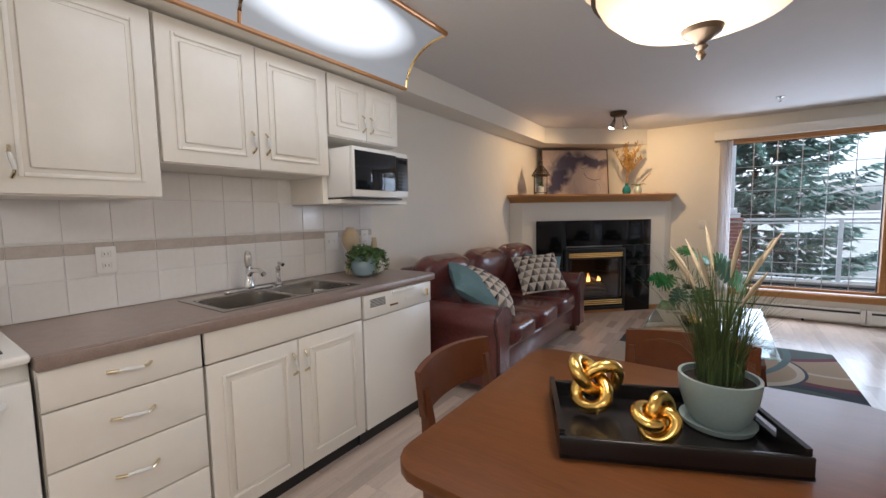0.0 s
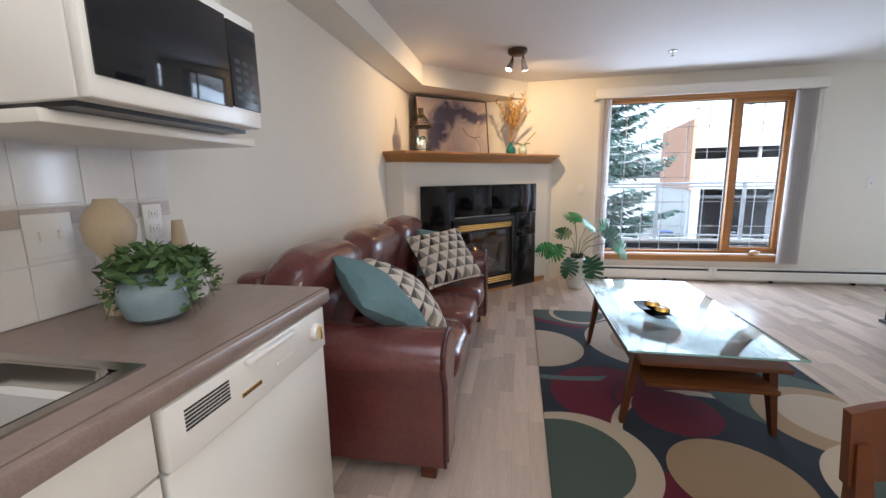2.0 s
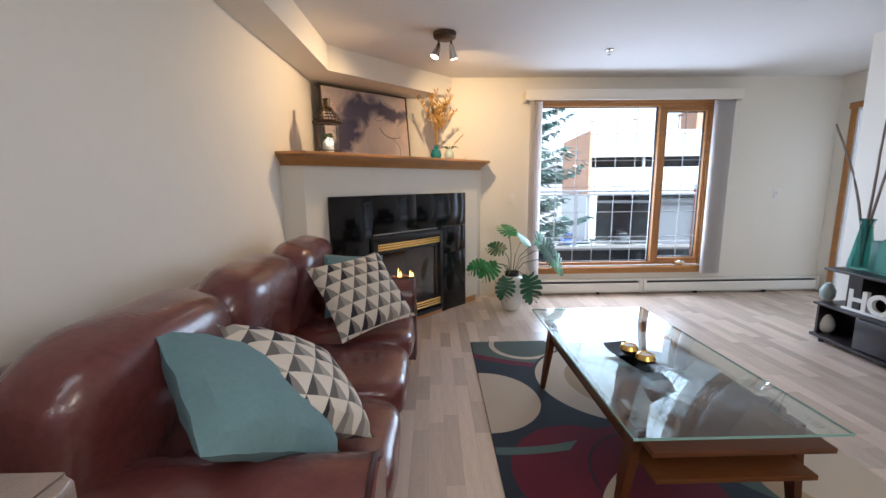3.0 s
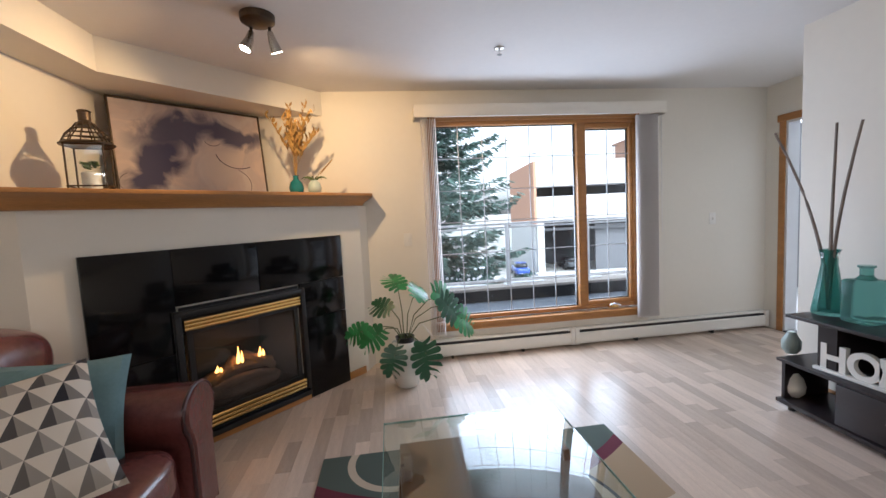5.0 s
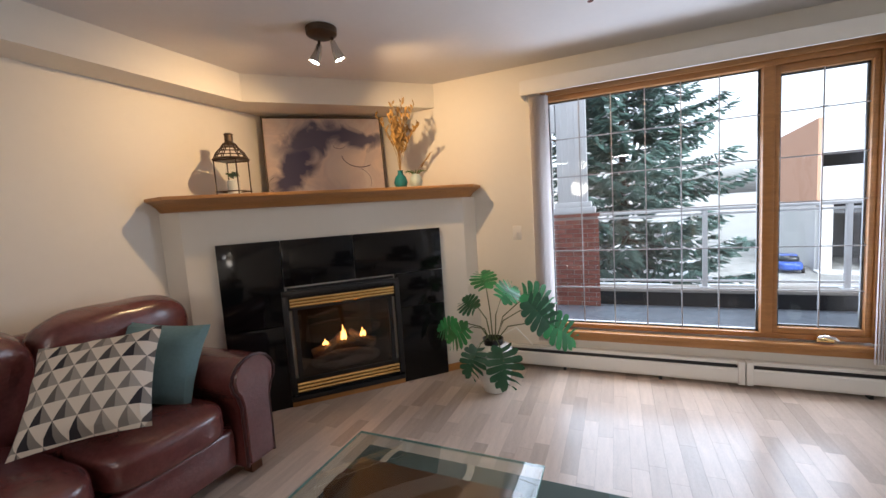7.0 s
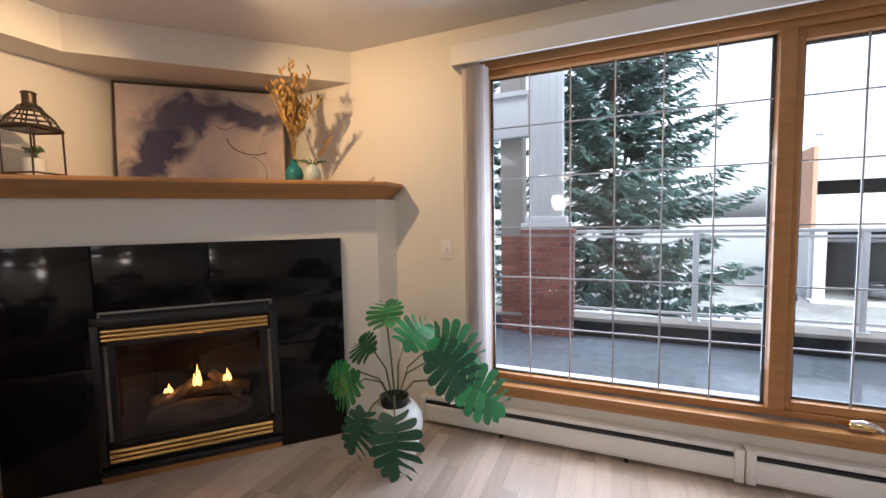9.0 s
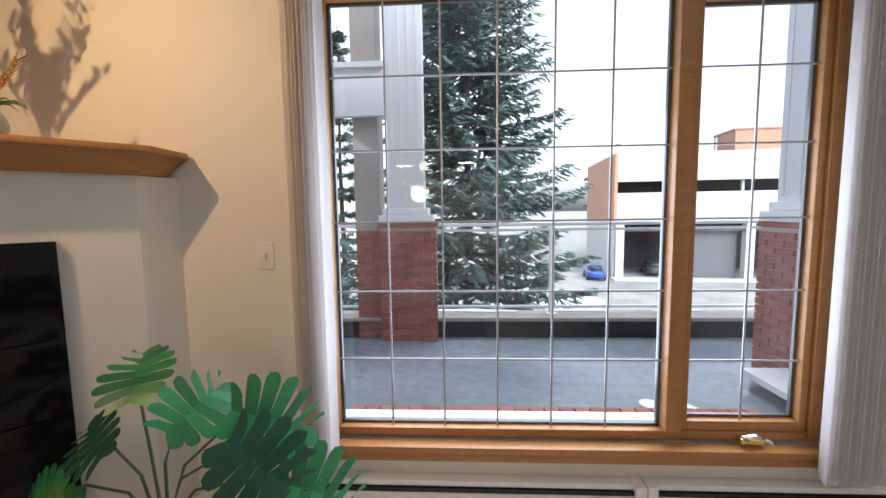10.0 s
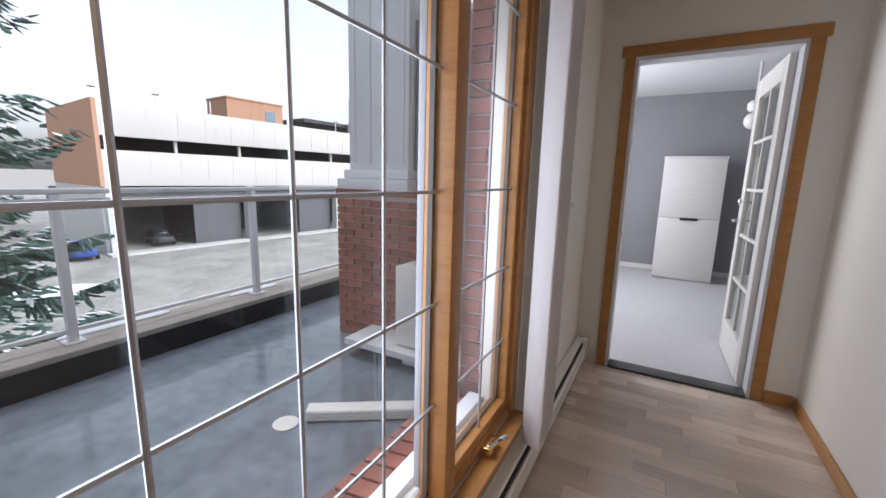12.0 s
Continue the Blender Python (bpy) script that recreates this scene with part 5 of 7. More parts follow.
# ---- things on the counter ----
def foliage(parent, name, centre, radius, n, material, seed, size=0.022, low=-0.6, squash=0.7):
    """A clump of many small leaves on short sprigs, as one part."""
    rnd = random.Random(seed)
    v, f = [], []
    for i in range(n):
        d = Vector((rnd.gauss(0, 1), rnd.gauss(0, 1), rnd.gauss(0.2, 0.8))).normalized()
        d.z = max(d.z, low)
        p = Vector(centre) + Vector((d.x * radius, d.y * radius, d.z * radius * squash)) * (0.55 + 0.5 * rnd.random())
        a = Vector((rnd.gauss(0, 1), rnd.gauss(0, 1), rnd.gauss(0, 0.6))).normalized() * size * (0.6 + 0.7 * rnd.random())
        c = a.cross(Vector((rnd.gauss(0, 1), rnd.gauss(0, 1), rnd.gauss(0, 1)))).normalized() * size * 0.35
        k = len(v)
        v += [tuple(p - a), tuple(p + c), tuple(p + a), tuple(p - c)]
        f.append((k, k + 1, k + 2, k + 3))
    me = bpy.data.meshes.new(name)
    me.from_pydata(v, [], f)
    me.materials.append(material)
    ob = new(name, me)
    ob.parent = parent
    return ob


def round_pot(label, m, material, r, seed, spread=1.25, n=520):
    t = thing("potted_plant", label, "plant", m)
    part("pot", lathe(bmesh.new(), [(r * 0.5, 0), (r * 0.82, r * 0.22), (r, r * 0.75), (r * 0.97, r * 1.1), (r * 0.78, r * 1.5), (r * 0.66, r * 1.62), (r * 0.6, r * 1.58)], 32), material, t)
    part("soil", lathe(bmesh.new(), [(r * 0.62, r * 1.5), (r * 0.3, r * 1.53)], 16), M_SOIL, t)
    foliage(t, "leaves", (0, 0, r * 1.65), r * spread, n, M_LEAFS, seed)
    rnd = random.Random(seed)
    for i in range(7):
        a = rnd.random() * 6.28
        pts = [(r * (0.3 + 0.9 * s) * math.cos(a), r * (0.3 + 0.9 * s) * math.sin(a), r * (1.6 + 0.5 * s - 1.6 * s * s)) for s in (0, 0.3, 0.6, 0.85, 1.1)]
        part("sprig", tube(bmesh.new(), pts, 0.0015, 4), M_STEM, t)
        foliage(t, "trailing_leaves", pts[-2], 0.03, 26, M_LEAFS, seed + i, 0.014, -1, 1.5)


M_LEAFS = mat("small_olive_leaves", (0.09, 0.16, 0.05), 0.6, vary=0.35, scale=30, each=0.35)
round_pot("round blue-grey ceramic pot with trailing green leaves on the counter", pose(-1.66, 1.60, 0.912), M_POTB, 0.082, 3)
round_pot("round white ceramic pot with grey-green leaves on the counter", pose(-1.72, 1.76, 0.912), M_CERW, 0.07, 9, 1.1, 360)
t = thing("vase", "beige wooden gourd-shaped vase behind the counter pots", "vase", pose(-1.82, 1.64, 0.912))
part("body", lathe(bmesh.new(), [(0.035, 0), (0.042, 0.05), (0.022, 0.13), (0.03, 0.16), (0.055, 0.20), (0.062, 0.24), (0.05, 0.28), (0.028, 0.305), (0.026, 0.315), (0.02, 0.31)], 28), M_BEIGE, t)
t = thing("vase", "slim cream cone vase behind the counter pots", "vase", pose(-1.83, 1.87, 0.912))
part("body", lathe(bmesh.new(), [(0.045, 0), (0.048, 0.02), (0.03, 0.10), (0.02, 0.20), (0.016, 0.235), (0.012, 0.23)], 28), M_BEIGE, t)


# ---- things on the dining table ----
TT = 0.765
TRAY = pose(0.113, 0.852, TT, 0, 0, 24)


def serving_tray():
    t = thing("serving_tray", "black lacquered rectangular tray with cut-out handles on the table", "tray", TRAY)
    hx, hy = 0.240, 0.155
    part("bottom", B(-hx, -hy, 0.002, hx, hy, 0.010), M_TRAY, t)
    for y in (-hy, hy - 0.012):
        part("side", B(-hx, y, 0.002, hx, y + 0.012, 0.05, bevel=0.003), M_TRAY, t)
    for x in (-hx, hx - 0.012):
        b = bmesh.new()
        box(b, x, -hy + 0.012, 0.002, x + 0.012, hy - 0.012, 0.032)
        box(b, x, -hy + 0.012, 0.032, x + 0.012, -0.05, 0.062)
        box(b, x, 0.05, 0.032, x + 0.012, hy - 0.012, 0.062)
        box(b, x, -0.05, 0.052, x + 0.012, 0.05, 0.062)
        part("end", b, M_TRAY, t, "end with a cut-out handle")


serving_tray()


def gold_knot(label, m, size, k):
    t = thing("knot_ornament", label, "ornament", m)
    pts = []
    n = 72
    for i in range(n):
        a = 2 * math.pi * i / n
        if k == 0:
            x, y, z = math.sin(a) + 2 * math.sin(2 * a), math.cos(a) - 2 * math.cos(2 * a), -math.sin(3 * a) * 1.1
        else:
            x, y, z = (2 + math.cos(3 * a)) * math.cos(2 * a), (2 + math.cos(3 * a)) * math.sin(2 * a) * 0.75, math.sin(3 * a) * 1.1
        pts.append((x * size / 3, y * size / 3, z * size / 3))
    part("rope", tube(bmesh.new(), pts, size * 0.25, 16, closed=True), M_GOLD, t)


gold_knot("large gold metal knot ornament standing on the tray", Matrix.Translation((-0.035, 0.855, TT + 0.09)) @ pose(0, 0, 0, 62, 20, 30), 0.068, 0)
gold_knot("smaller gold metal knot ornament lying on the tray", Matrix.Translation((0.12, 0.80, TT + 0.058)) @ pose(0, 0, 0, 40, -25, 70), 0.056, 1)


def grass_pot():
    t = thing("potted_grass", "celadon pot on a saucer with olive grass and cream plumes", "plant", pose(0.235, 0.945, TT + 0.010) @ Matrix.Scale(0.92, 4))
    part("saucer", lathe(bmesh.new(), [(0.06, 0), (0.082, 0.004), (0.088, 0.018), (0.082, 0.018), (0.06, 0.008)], 36), M_POT, t)
    part("pot", lathe(bmesh.new(), [(0.055, 0.008), (0.072, 0.03), (0.088, 0.08), (0.094, 0.125), (0.094, 0.135), (0.086, 0.135), (0.084, 0.12), (0.02, 0.118)], 40), M_POT, t)
    part("soil", lathe(bmesh.new(), [(0.083, 0.12), (0.02, 0.124)], 24), M_SOIL, t)
    rnd = random.Random(12)
    v, f = [], []
    for i in range(300):
        a, r = rnd.random() * 6.283, 0.055 * rnd.random() ** 0.5
        bx, by = r * math.cos(a), r * math.sin(a)
        lean, h = 0.02 + 0.16 * rnd.random() ** 1.6, 0.16 + 0.20 * rnd.random()
        b2 = a + rnd.gauss(0, 0.5)
        w = 0.0022
        prev = None
        for s in (0, 0.3, 0.6, 0.85, 1.0):
            out = lean * s * s * (1.3 if i % 5 == 0 else 1)
            z = 0.12 + h * s - (0.10 * s * s * s if i % 6 == 0 else 0)
            c = (bx + out * math.cos(b2), by + out * math.sin(b2), z)
            ww = w * (1 - s * 0.85)
            k = len(v)
            v += [(c[0] - ww * math.sin(b2), c[1] + ww * math.cos(b2), c[2]), (c[0] + ww * math.sin(b2), c[1] - ww * math.cos(b2), c[2])]
            if prev is not None:
                f.append((prev, prev + 1, k + 1, k))
            prev = k
    me = bpy.data.meshes.new("blades")
    me.from_pydata(v, [], f)
    me.materials.append(M_GRASS)
    tagged(new("blades", me), kind="stuff").parent = t
    for i in range(11):
        a = 6.283 * i / 11 + rnd.random()
        lean, h = 0.06 + 0.10 * rnd.random(), 0.30 + 0.10 * rnd.random()
        pts = [(lean * s * s * math.cos(a), lean * s * s * math.sin(a), 0.12 + h * s) for s in (0, 0.25, 0.5, 0.72, 0.78, 0.88, 0.97, 1.03)]
        part("plume", tube(bmesh.new(), pts[3:], [0.0015, 0.004, 0.0055, 0.0035, 0.001], 8), M_PLUME, t, "cream feathery plume")
        part("stalk", tube(bmesh.new(), pts[:4], 0.0012, 4), M_GRASS, t)


grass_pot()


# ---- things on the coffee table ----
def candle_tray():
    t = thing("candle_tray", "black rectangular dish with raised ends on the glass table", "tray", pose(0.08, 3.22, 0.4655, 0, 0, 12))
    b = bmesh.new()
    prof = [(-0.17, 0.022), (-0.13, 0.006), (-0.06, 0.0), (0.06, 0.0), (0.13, 0.006), (0.17, 0.022)]
    lo = [[b.verts.new((x, y, z)) for y, z in prof] for x in (-0.065, 0.065)]
    for j in range(5):
        b.faces.new((lo[0][j], lo[0][j + 1], lo[1][j + 1], lo[1][j]))
    bmesh.ops.solidify(b, geom=b.faces[:], thickness=-0.006)
    part("dish", b, M_TRAY, t)
    for y in (-0.055, 0.055):
        c = thing("candle_holder", "round gold tealight holder with a white candle", "candle", pose(0.08, 3.22, 0.4655, 0, 0, 12) @ pose(0, y, 0.0075), "gold candle holders")
        part("bowl", lathe(bmesh.new(), [(0.022, 0), (0.038, 0.012), (0.043, 0.026), (0.036, 0.042), (0.027, 0.046), (0.025, 0.04)], 24), M_GOLD, c)
        part("candle", lathe(bmesh.new(), [(0.024, 0.030), (0.024, 0.041), (0.003, 0.042)], 16), M_CERW, c, "white wax")


candle_tray()


# ---- things on the mantel ----
MZ = 1.531


def picture():
    t = thing("framed_picture", "wide framed abstract painting in navy and blush on the mantel", "picture", DIAG @ pose(0.035, 0.545, MZ, -5.5, 0, 0) @ pose(0, 0, 0, 0, 0, -3) @ Matrix.Diagonal((0.955, 1, 1.04, 1)))
    m = mat("abstract_painting", (0.6, 0.5, 0.45), 0.7)
    n, k = m.node_tree.nodes, m.node_tree.links
    co = n.new("ShaderNodeTexCoord")
    warp = n.new("ShaderNodeTexNoise")
    warp.inputs["Scale"].default_value, warp.inputs["Detail"].default_value, warp.inputs["Distortion"].default_value = 4.5, 6, 1.2
    k.new(co.outputs["Object"], warp.inputs[0])
    rampc = n.new("ShaderNodeValToRGB")
    e = rampc.color_ramp.elements
    e[0].position, e[0].color = 0.36, (0.64, 0.51, 0.43, 1)
    e[1].position, e[1].color = 0.66, (0.60, 0.52, 0.47, 1)
    x = e.new(0.5)
    x.color = (0.54, 0.44, 0.40, 1)
    k.new(warp.outputs[0], rampc.inputs[0])
    last = rampc.outputs[0]
    add = n.new("ShaderNodeVectorMath")
    add.operation = "MULTIPLY_ADD"
    k.new(warp.outputs["Color"], add.inputs[0])
    add.inputs[1].default_value, add.inputs[2].default_value = (0.30, 0.30, 0.30), (-0.15, -0.15, -0.15)
    sumv = n.new("ShaderNodeVectorMath")
    sumv.operation = "ADD"
    k.new(add.outputs[0], sumv.inputs[0])
    k.new(co.outputs["Object"], sumv.inputs[1])
    for cx, cz, sx, sz, turn, col, amount in ((-0.28, 0.22, 0.24, 0.12, 50, (0.06, 0.055, 0.11, 1), 1.0), (-0.10, 0.47, 0.30, 0.12, 15, (0.08, 0.075, 0.13, 1), 0.95), (0.26, 0.47, 0.28, 0.075, -18, (0.08, 0.075, 0.13, 1), 0.95),
                                              (0.12, 0.24, 0.15, 0.15, 0, (0.66, 0.55, 0.47, 1), 0.7)):
        mp = n.new("ShaderNodeMapping")
        mp.vector_type = "TEXTURE"
        mp.inputs["Location"].default_value, mp.inputs["Rotation"].default_value, mp.inputs["Scale"].default_value = (cx, 0, cz), (0, -radians(turn), 0), (sx, 1, sz)
        k.new(sumv.outputs[0], mp.inputs[0])
        ln = n.new("ShaderNodeVectorMath")
        ln.operation = "LENGTH"
        k.new(mp.outputs[0], ln.inputs[0])
        mr = n.new("ShaderNodeMapRange")
        mr.inputs["From Min"].default_value, mr.inputs["From Max"].default_value, mr.inputs["To Min"].default_value, mr.inputs["To Max"].default_value = 0.6, 1.25, amount, 0
        k.new(ln.outputs["Value"], mr.inputs[0])
        mix = n.new("ShaderNodeMix")
        mix.data_type = "RGBA"
        k.new(mr.outputs[0], mix.inputs["Factor"])
        k.new(last, mix.inputs["A"])
        mix.inputs["B"].default_value = col
        last = mix.outputs["Result"]
    k.new(last, n["Principled BSDF"].inputs["Base Color"])
    part("canvas", B(-0.50, -0.003, 0.006, 0.50, 0.006, 0.632), m, t)
    ink = mat("charcoal_brush_line", (0.10, 0.07, 0.09), 0.8)
    for cx, cz, r, a0, a1, w in ((0.30, 0.34, 0.17, 190, 300, 0.0035), (0.12, 0.42, 0.06, 200, 330, 0.0022), (0.20, 0.10, 0.18, -20, 60, 0.002), (-0.40, 0.10, 0.10, 120, 230, 0.0016)):
        pts = [(cx + r * math.cos(radians(a0 + (a1 - a0) * i / 12)), -0.0035, cz + 0.7 * r * math.sin(radians(a0 + (a1 - a0) * i / 12))) for i in range(13)]
        part("brush_line", tube(bmesh.new(), pts, w, 5), ink, t)
    f = bmesh.new()
    for a in ((-0.512, 0.0, -0.50, 0.64), (0.50, 0.0, 0.512, 0.64), (-0.50, 0.628, 0.50, 0.64), (-0.50, 0.0, 0.50, 0.012)):
        box(f, a[0], -0.012, a[1], a[2], 0.014, a[3], bevel=0.002)
    part("frame", f, M_LANTERN, t, "thin dark bronze frame")


picture()


def lantern():
    t = thing("lantern", "bronze wire lantern with glass panes and a white candle", "lantern", pose(-1.71, 4.785, MZ, 0, 0, 20) @ Matrix.Scale(1.13, 4))
    part("base", B(-0.075, -0.075, 0.0, 0.075, 0.075, 0.012, bevel=0.003), M_LANTERN, t)
    for x in (-0.07, 0.07):
        for y in (-0.07, 0.07):
            part("post", tube(bmesh.new(), [(x, y, 0.01), (x, y, 0.22)], 0.004, 6), M_LANTERN, t)
    for z in (0.03, 0.22):
        part("ring", tube(bmesh.new(), [(-0.073, -0.073, z), (0.073, -0.073, z), (0.073, 0.073, z), (-0.073, 0.073, z)], 0.004, 6, closed=True), M_LANTERN, t)
    part("pane", B(-0.068, -0.071, 0.03, 0.068, -0.069, 0.215), M_GLASS, t, smooth=False).visible_shadow = False
    part("eave", lathe(bmesh.new(), [(0.104, 0.222), (0.106, 0.228), (0.094, 0.236), (0.092, 0.230)], 24), M_LANTERN, t)
    part("chimney", lathe(bmesh.new(), [(0.040, 0.312), (0.034, 0.325), (0.024, 0.335), (0.024, 0.375), (0.028, 0.380), (0.022, 0.386), (0.004, 0.386)], 20), M_LANTERN, t, "bronze neck on the roof")
    for i in range(12):
        ca, sa = math.cos(i * 0.5236), math.sin(i * 0.5236)
        part("rib", tube(bmesh.new(), [(0.097 * ca, 0.097 * sa, 0.232), (0.078 * ca, 0.078 * sa, 0.27), (0.05 * ca, 0.05 * sa, 0.30), (0.033 * ca, 0.033 * sa, 0.326)], 0.003, 5), M_LANTERN, t)
    for r, z in ((0.087, 0.252), (0.073, 0.275), (0.056, 0.295)):
        part("wire", tube(bmesh.new(), [(r * math.cos(i * 0.5236), r * math.sin(i * 0.5236), z) for i in range(12)], 0.003, 5, closed=True), M_LANTERN, t)
    c = thing("candle", "white pillar candle with a small green sprig in a lantern", "candle", pose(-1.71, 4.785, MZ + 0.012))
    part("wax", lathe(bmesh.new(), [(0.042, 0), (0.042, 0.095), (0.034, 0.10), (0.004, 0.096)], 24), M_CERW, c)
    foliage(c, "sprig", (0, 0, 0.135), 0.035, 40, M_LEAFS, 5, 0.022)


lantern()


def mantel_vases():
    t = thing("vase", "teal glass vase with tall dried golden grass on the mantel", "vase", pose(-0.841, 5.638, MZ))
    part("body", lathe(bmesh.new(), [(0.03, 0), (0.048, 0.02), (0.056, 0.055), (0.045, 0.095), (0.022, 0.12), (0.02, 0.145), (0.026, 0.15), (0.015, 0.148)], 28), M_TEALGL, t)
    rnd = random.Random(2)
    for i in range(15):
        a, lean, h = rnd.random() * 6.283, 0.04 + 0.19 * rnd.random(), 0.34 + 0.27 * rnd.random()
        pts = [(lean * s * s * math.cos(a), lean * s * s * math.sin(a), 0.12 + h * s) for s in (0, 0.3, 0.6, 0.8, 1.0)]
        st = part("stem", tube(bmesh.new(), pts, [0.002, 0.0018, 0.0016, 0.0014, 0.0008], 5), M_DRIED, t)
        v, f = [], []
        for j in range(26):
            s = 0.45 + 0.55 * j / 26
            p = Vector((lean * s * s * math.cos(a), lean * s * s * math.sin(a), 0.12 + h * s))
            b = rnd.random() * 6.283
            d = Vector((math.cos(b) * 0.6, math.sin(b) * 0.6, 1)).normalized() * (0.05 + 0.03 * rnd.random()) * (1.35 - s * 0.7)
            c = d.cross(Vector((math.cos(b + 1.5), math.sin(b + 1.5), 0))).normalized() * 0.009
            k = len(v)
            v += [tuple(p), tuple(p + d * 0.5 + c), tuple(p + d), tuple(p + d * 0.5 - c)]
            f.append((k, k + 1, k + 2, k + 3))
        me = bpy.data.meshes.new("seed_head")
        me.from_pydata(v, [], f)
        me.materials.append(M_DRIED)
        new("seed_head", me).parent = t
    t = thing("vase", "small pale aqua ribbed vase with a sprig on the mantel", "vase", pose(-0.706, 5.645, MZ))
    part("body", lathe(bmesh.new(), [(0.03, 0), (0.046, 0.02), (0.052, 0.05), (0.044, 0.085), (0.026, 0.105), (0.026, 0.112), (0.018, 0.11)], 24), mat("pale_aqua_ceramic", (0.45, 0.55, 0.52), 0.3), t)
    for i in range(12):
        a = i * 0.5236
        pts = [((0.01 + 0.09 * s) * math.cos(a), (0.01 + 0.09 * s) * math.sin(a), 0.10 + 0.12 * s - 0.10 * s * s) for s in (0, 0.35, 0.7, 1)]
        part("leaf", tube(bmesh.new(), pts, [0.003, 0.004, 0.003, 0.0006], 4), M_LEAFS, t)
    part("sprig", tube(bmesh.new(), [(0, 0, 0.1), (0.05, -0.01, 0.17), (0.13, -0.01, 0.24)], 0.002, 5), M_DRIED, t)
    for i in range(7):
        s = 0.4 + 0.1 * i
        for y in (-1, 1):
            part("leaf", tube(bmesh.new(), [(0.13 * s, -0.01 * s, 0.1 + 0.14 * s), (0.13 * s + 0.02, y * 0.015, 0.13 + 0.14 * s)], [0.004, 0.001], 4), M_DRIED, t)


mantel_vases()


# ---- monstera ----
def monstera_leaf(name, parent, tip_from, m, size, material):
    b = bmesh.new()
    n = 7
    for side in (-1, 1):
        for i in range(n):
            s = (i + 0.5) / n
            reach = size * 0.50 * math.sin(math.pi * (0.10 + 0.82 * s)) ** 0.7
            y0 = size * (-0.05 + 0.95 * i / n)
            y1 = y0 + size * 0.95 / n
            ang = radians(-35 + 95 * s)
            gap = 0.05
            dx, dy = math.cos(ang) * side, math.sin(ang)
            ym = (y0 + y1) / 2
            w = (y1 - y0) / 2
            tip = Vector((dx * reach, ym + dy * reach * 0.8, 0))
            perp = Vector((-dy, dx * side, 0)).normalized() * w
            p = [Vector((0, y0, 0)), Vector((0, y1, 0)), tip * 0.45 + Vector((0, ym * 0.55, 0)) + perp * 1.25, tip * 0.85 + Vector((0, ym * 0.15, 0)) + perp * (1.42 - gap), tip + perp * 0.95, tip * 1.06, tip - perp * 0.95, tip * 0.85 + Vector((0, ym * 0.15, 0)) - perp * (1.42 - gap), tip * 0.45 + Vector((0, ym * 0.55, 0)) - perp * 1.25]
            vs = []
            for q in p:
                cup = -0.18 * q.x * q.x / size - 0.25 * max(0, q.y) ** 2 / size + (0.10 * abs(q.x))
                vs.append(b.verts.new((q.x, q.y, cup)))
            b.faces.new(vs if side > 0 else vs[::-1])
    bmesh.ops.triangulate(b, faces=b.faces[:])
    ob = part(name, b, material, parent)
    ob.matrix_local = m
    return ob


def monstera():
    t = thing("monstera_plant", "green monstera plant in a white urn by the window", "plant", pose(-0.08, 5.46, 0))
    part("urn", lathe(bmesh.new(), [(0.07, 0), (0.085, 0.01), (0.12, 0.12), (0.145, 0.24), (0.14, 0.30), (0.11, 0.345), (0.085, 0.36), (0.08, 0.35)], 36), M_CERW, t, "white egg-shaped urn")
    part("inner_pot", lathe(bmesh.new(), [(0.06, 0.30), (0.072, 0.385), (0.076, 0.395), (0.068, 0.395), (0.06, 0.36)], 28), M_BLACK, t, "black plastic inner pot")
    part("soil", lathe(bmesh.new(), [(0.065, 0.37), (0.02, 0.375)], 16), M_SOIL, t)
    green = [M_LEAF, mat("dark_green_leaf", (0.022, 0.10, 0.045), 0.35, vary=0.3, scale=12)]
    leaves = ((-0.045, 0.0, 0.815, 110, -70, 0.20, 0), (0.12, -0.01, 0.73, 50, -40, 0.20, 0), (-0.15, -0.04, 0.64, 150, -30, 0.18, 1), (0.31, 0.04, 0.69, 5, 8, 0.26, 0), (0.345, -0.08, 0.63, -10, 45, 0.26, 1),
              (-0.22, -0.08, 0.44, 195, 45, 0.20, 0), (-0.34, -0.01, 0.46, 180, 20, 0.18, 0), (-0.09, -0.18, 0.30, 250, 95, 0.20, 1), (0.14, -0.24, 0.32, -70, 100, 0.25, 1), (0.455, -0.01, 0.50, 0, 15, 0.26, 0))
    for x, y, z, yaw, droop, size, g in leaves:
        a = radians(yaw)
        pts = [(0.02 * math.cos(a), 0.02 * math.sin(a), 0.37)]
        for s in (0.35, 0.7, 1.0):
            pts.append((x * s ** 1.3, y * s ** 1.3, 0.37 + (z - 0.37) * s + 0.08 * math.sin(math.pi * s)))
        part("stalk", tube(bmesh.new(), pts, [0.005, 0.0045, 0.004, 0.003], 6), M_STEM, t)
        # the leaf hangs tip down and shows its face outward, towards the room
        nrm = (Vector((0.25, -0.85, 0.45)) + 0.45 * Vector((math.cos(a), math.sin(a), 0.2))).normalized()
        tip = Vector((math.cos(a), math.sin(a) * 0.4, -droop / 60))
        tip = (tip - nrm * tip.dot(nrm)).normalized()
        m = Matrix.Translation((x, y, z)) @ Matrix((tip.cross(nrm), tip, nrm)).transposed().to_4x4() @ Matrix.Translation((0, -size * 0.3, 0))
        size *= 1.0
        monstera_leaf("leaf", t, None, m, size, green[g])
    part("cord", tube(bmesh.new(), [(0.02, 0.06, 0.38), (0.15, 0.10, 0.45), (0.24, 0.2, 0.30), (0.2, 0.4, 0.22)], 0.004, 6), M_WHITE, t, "pale cord")


monstera()


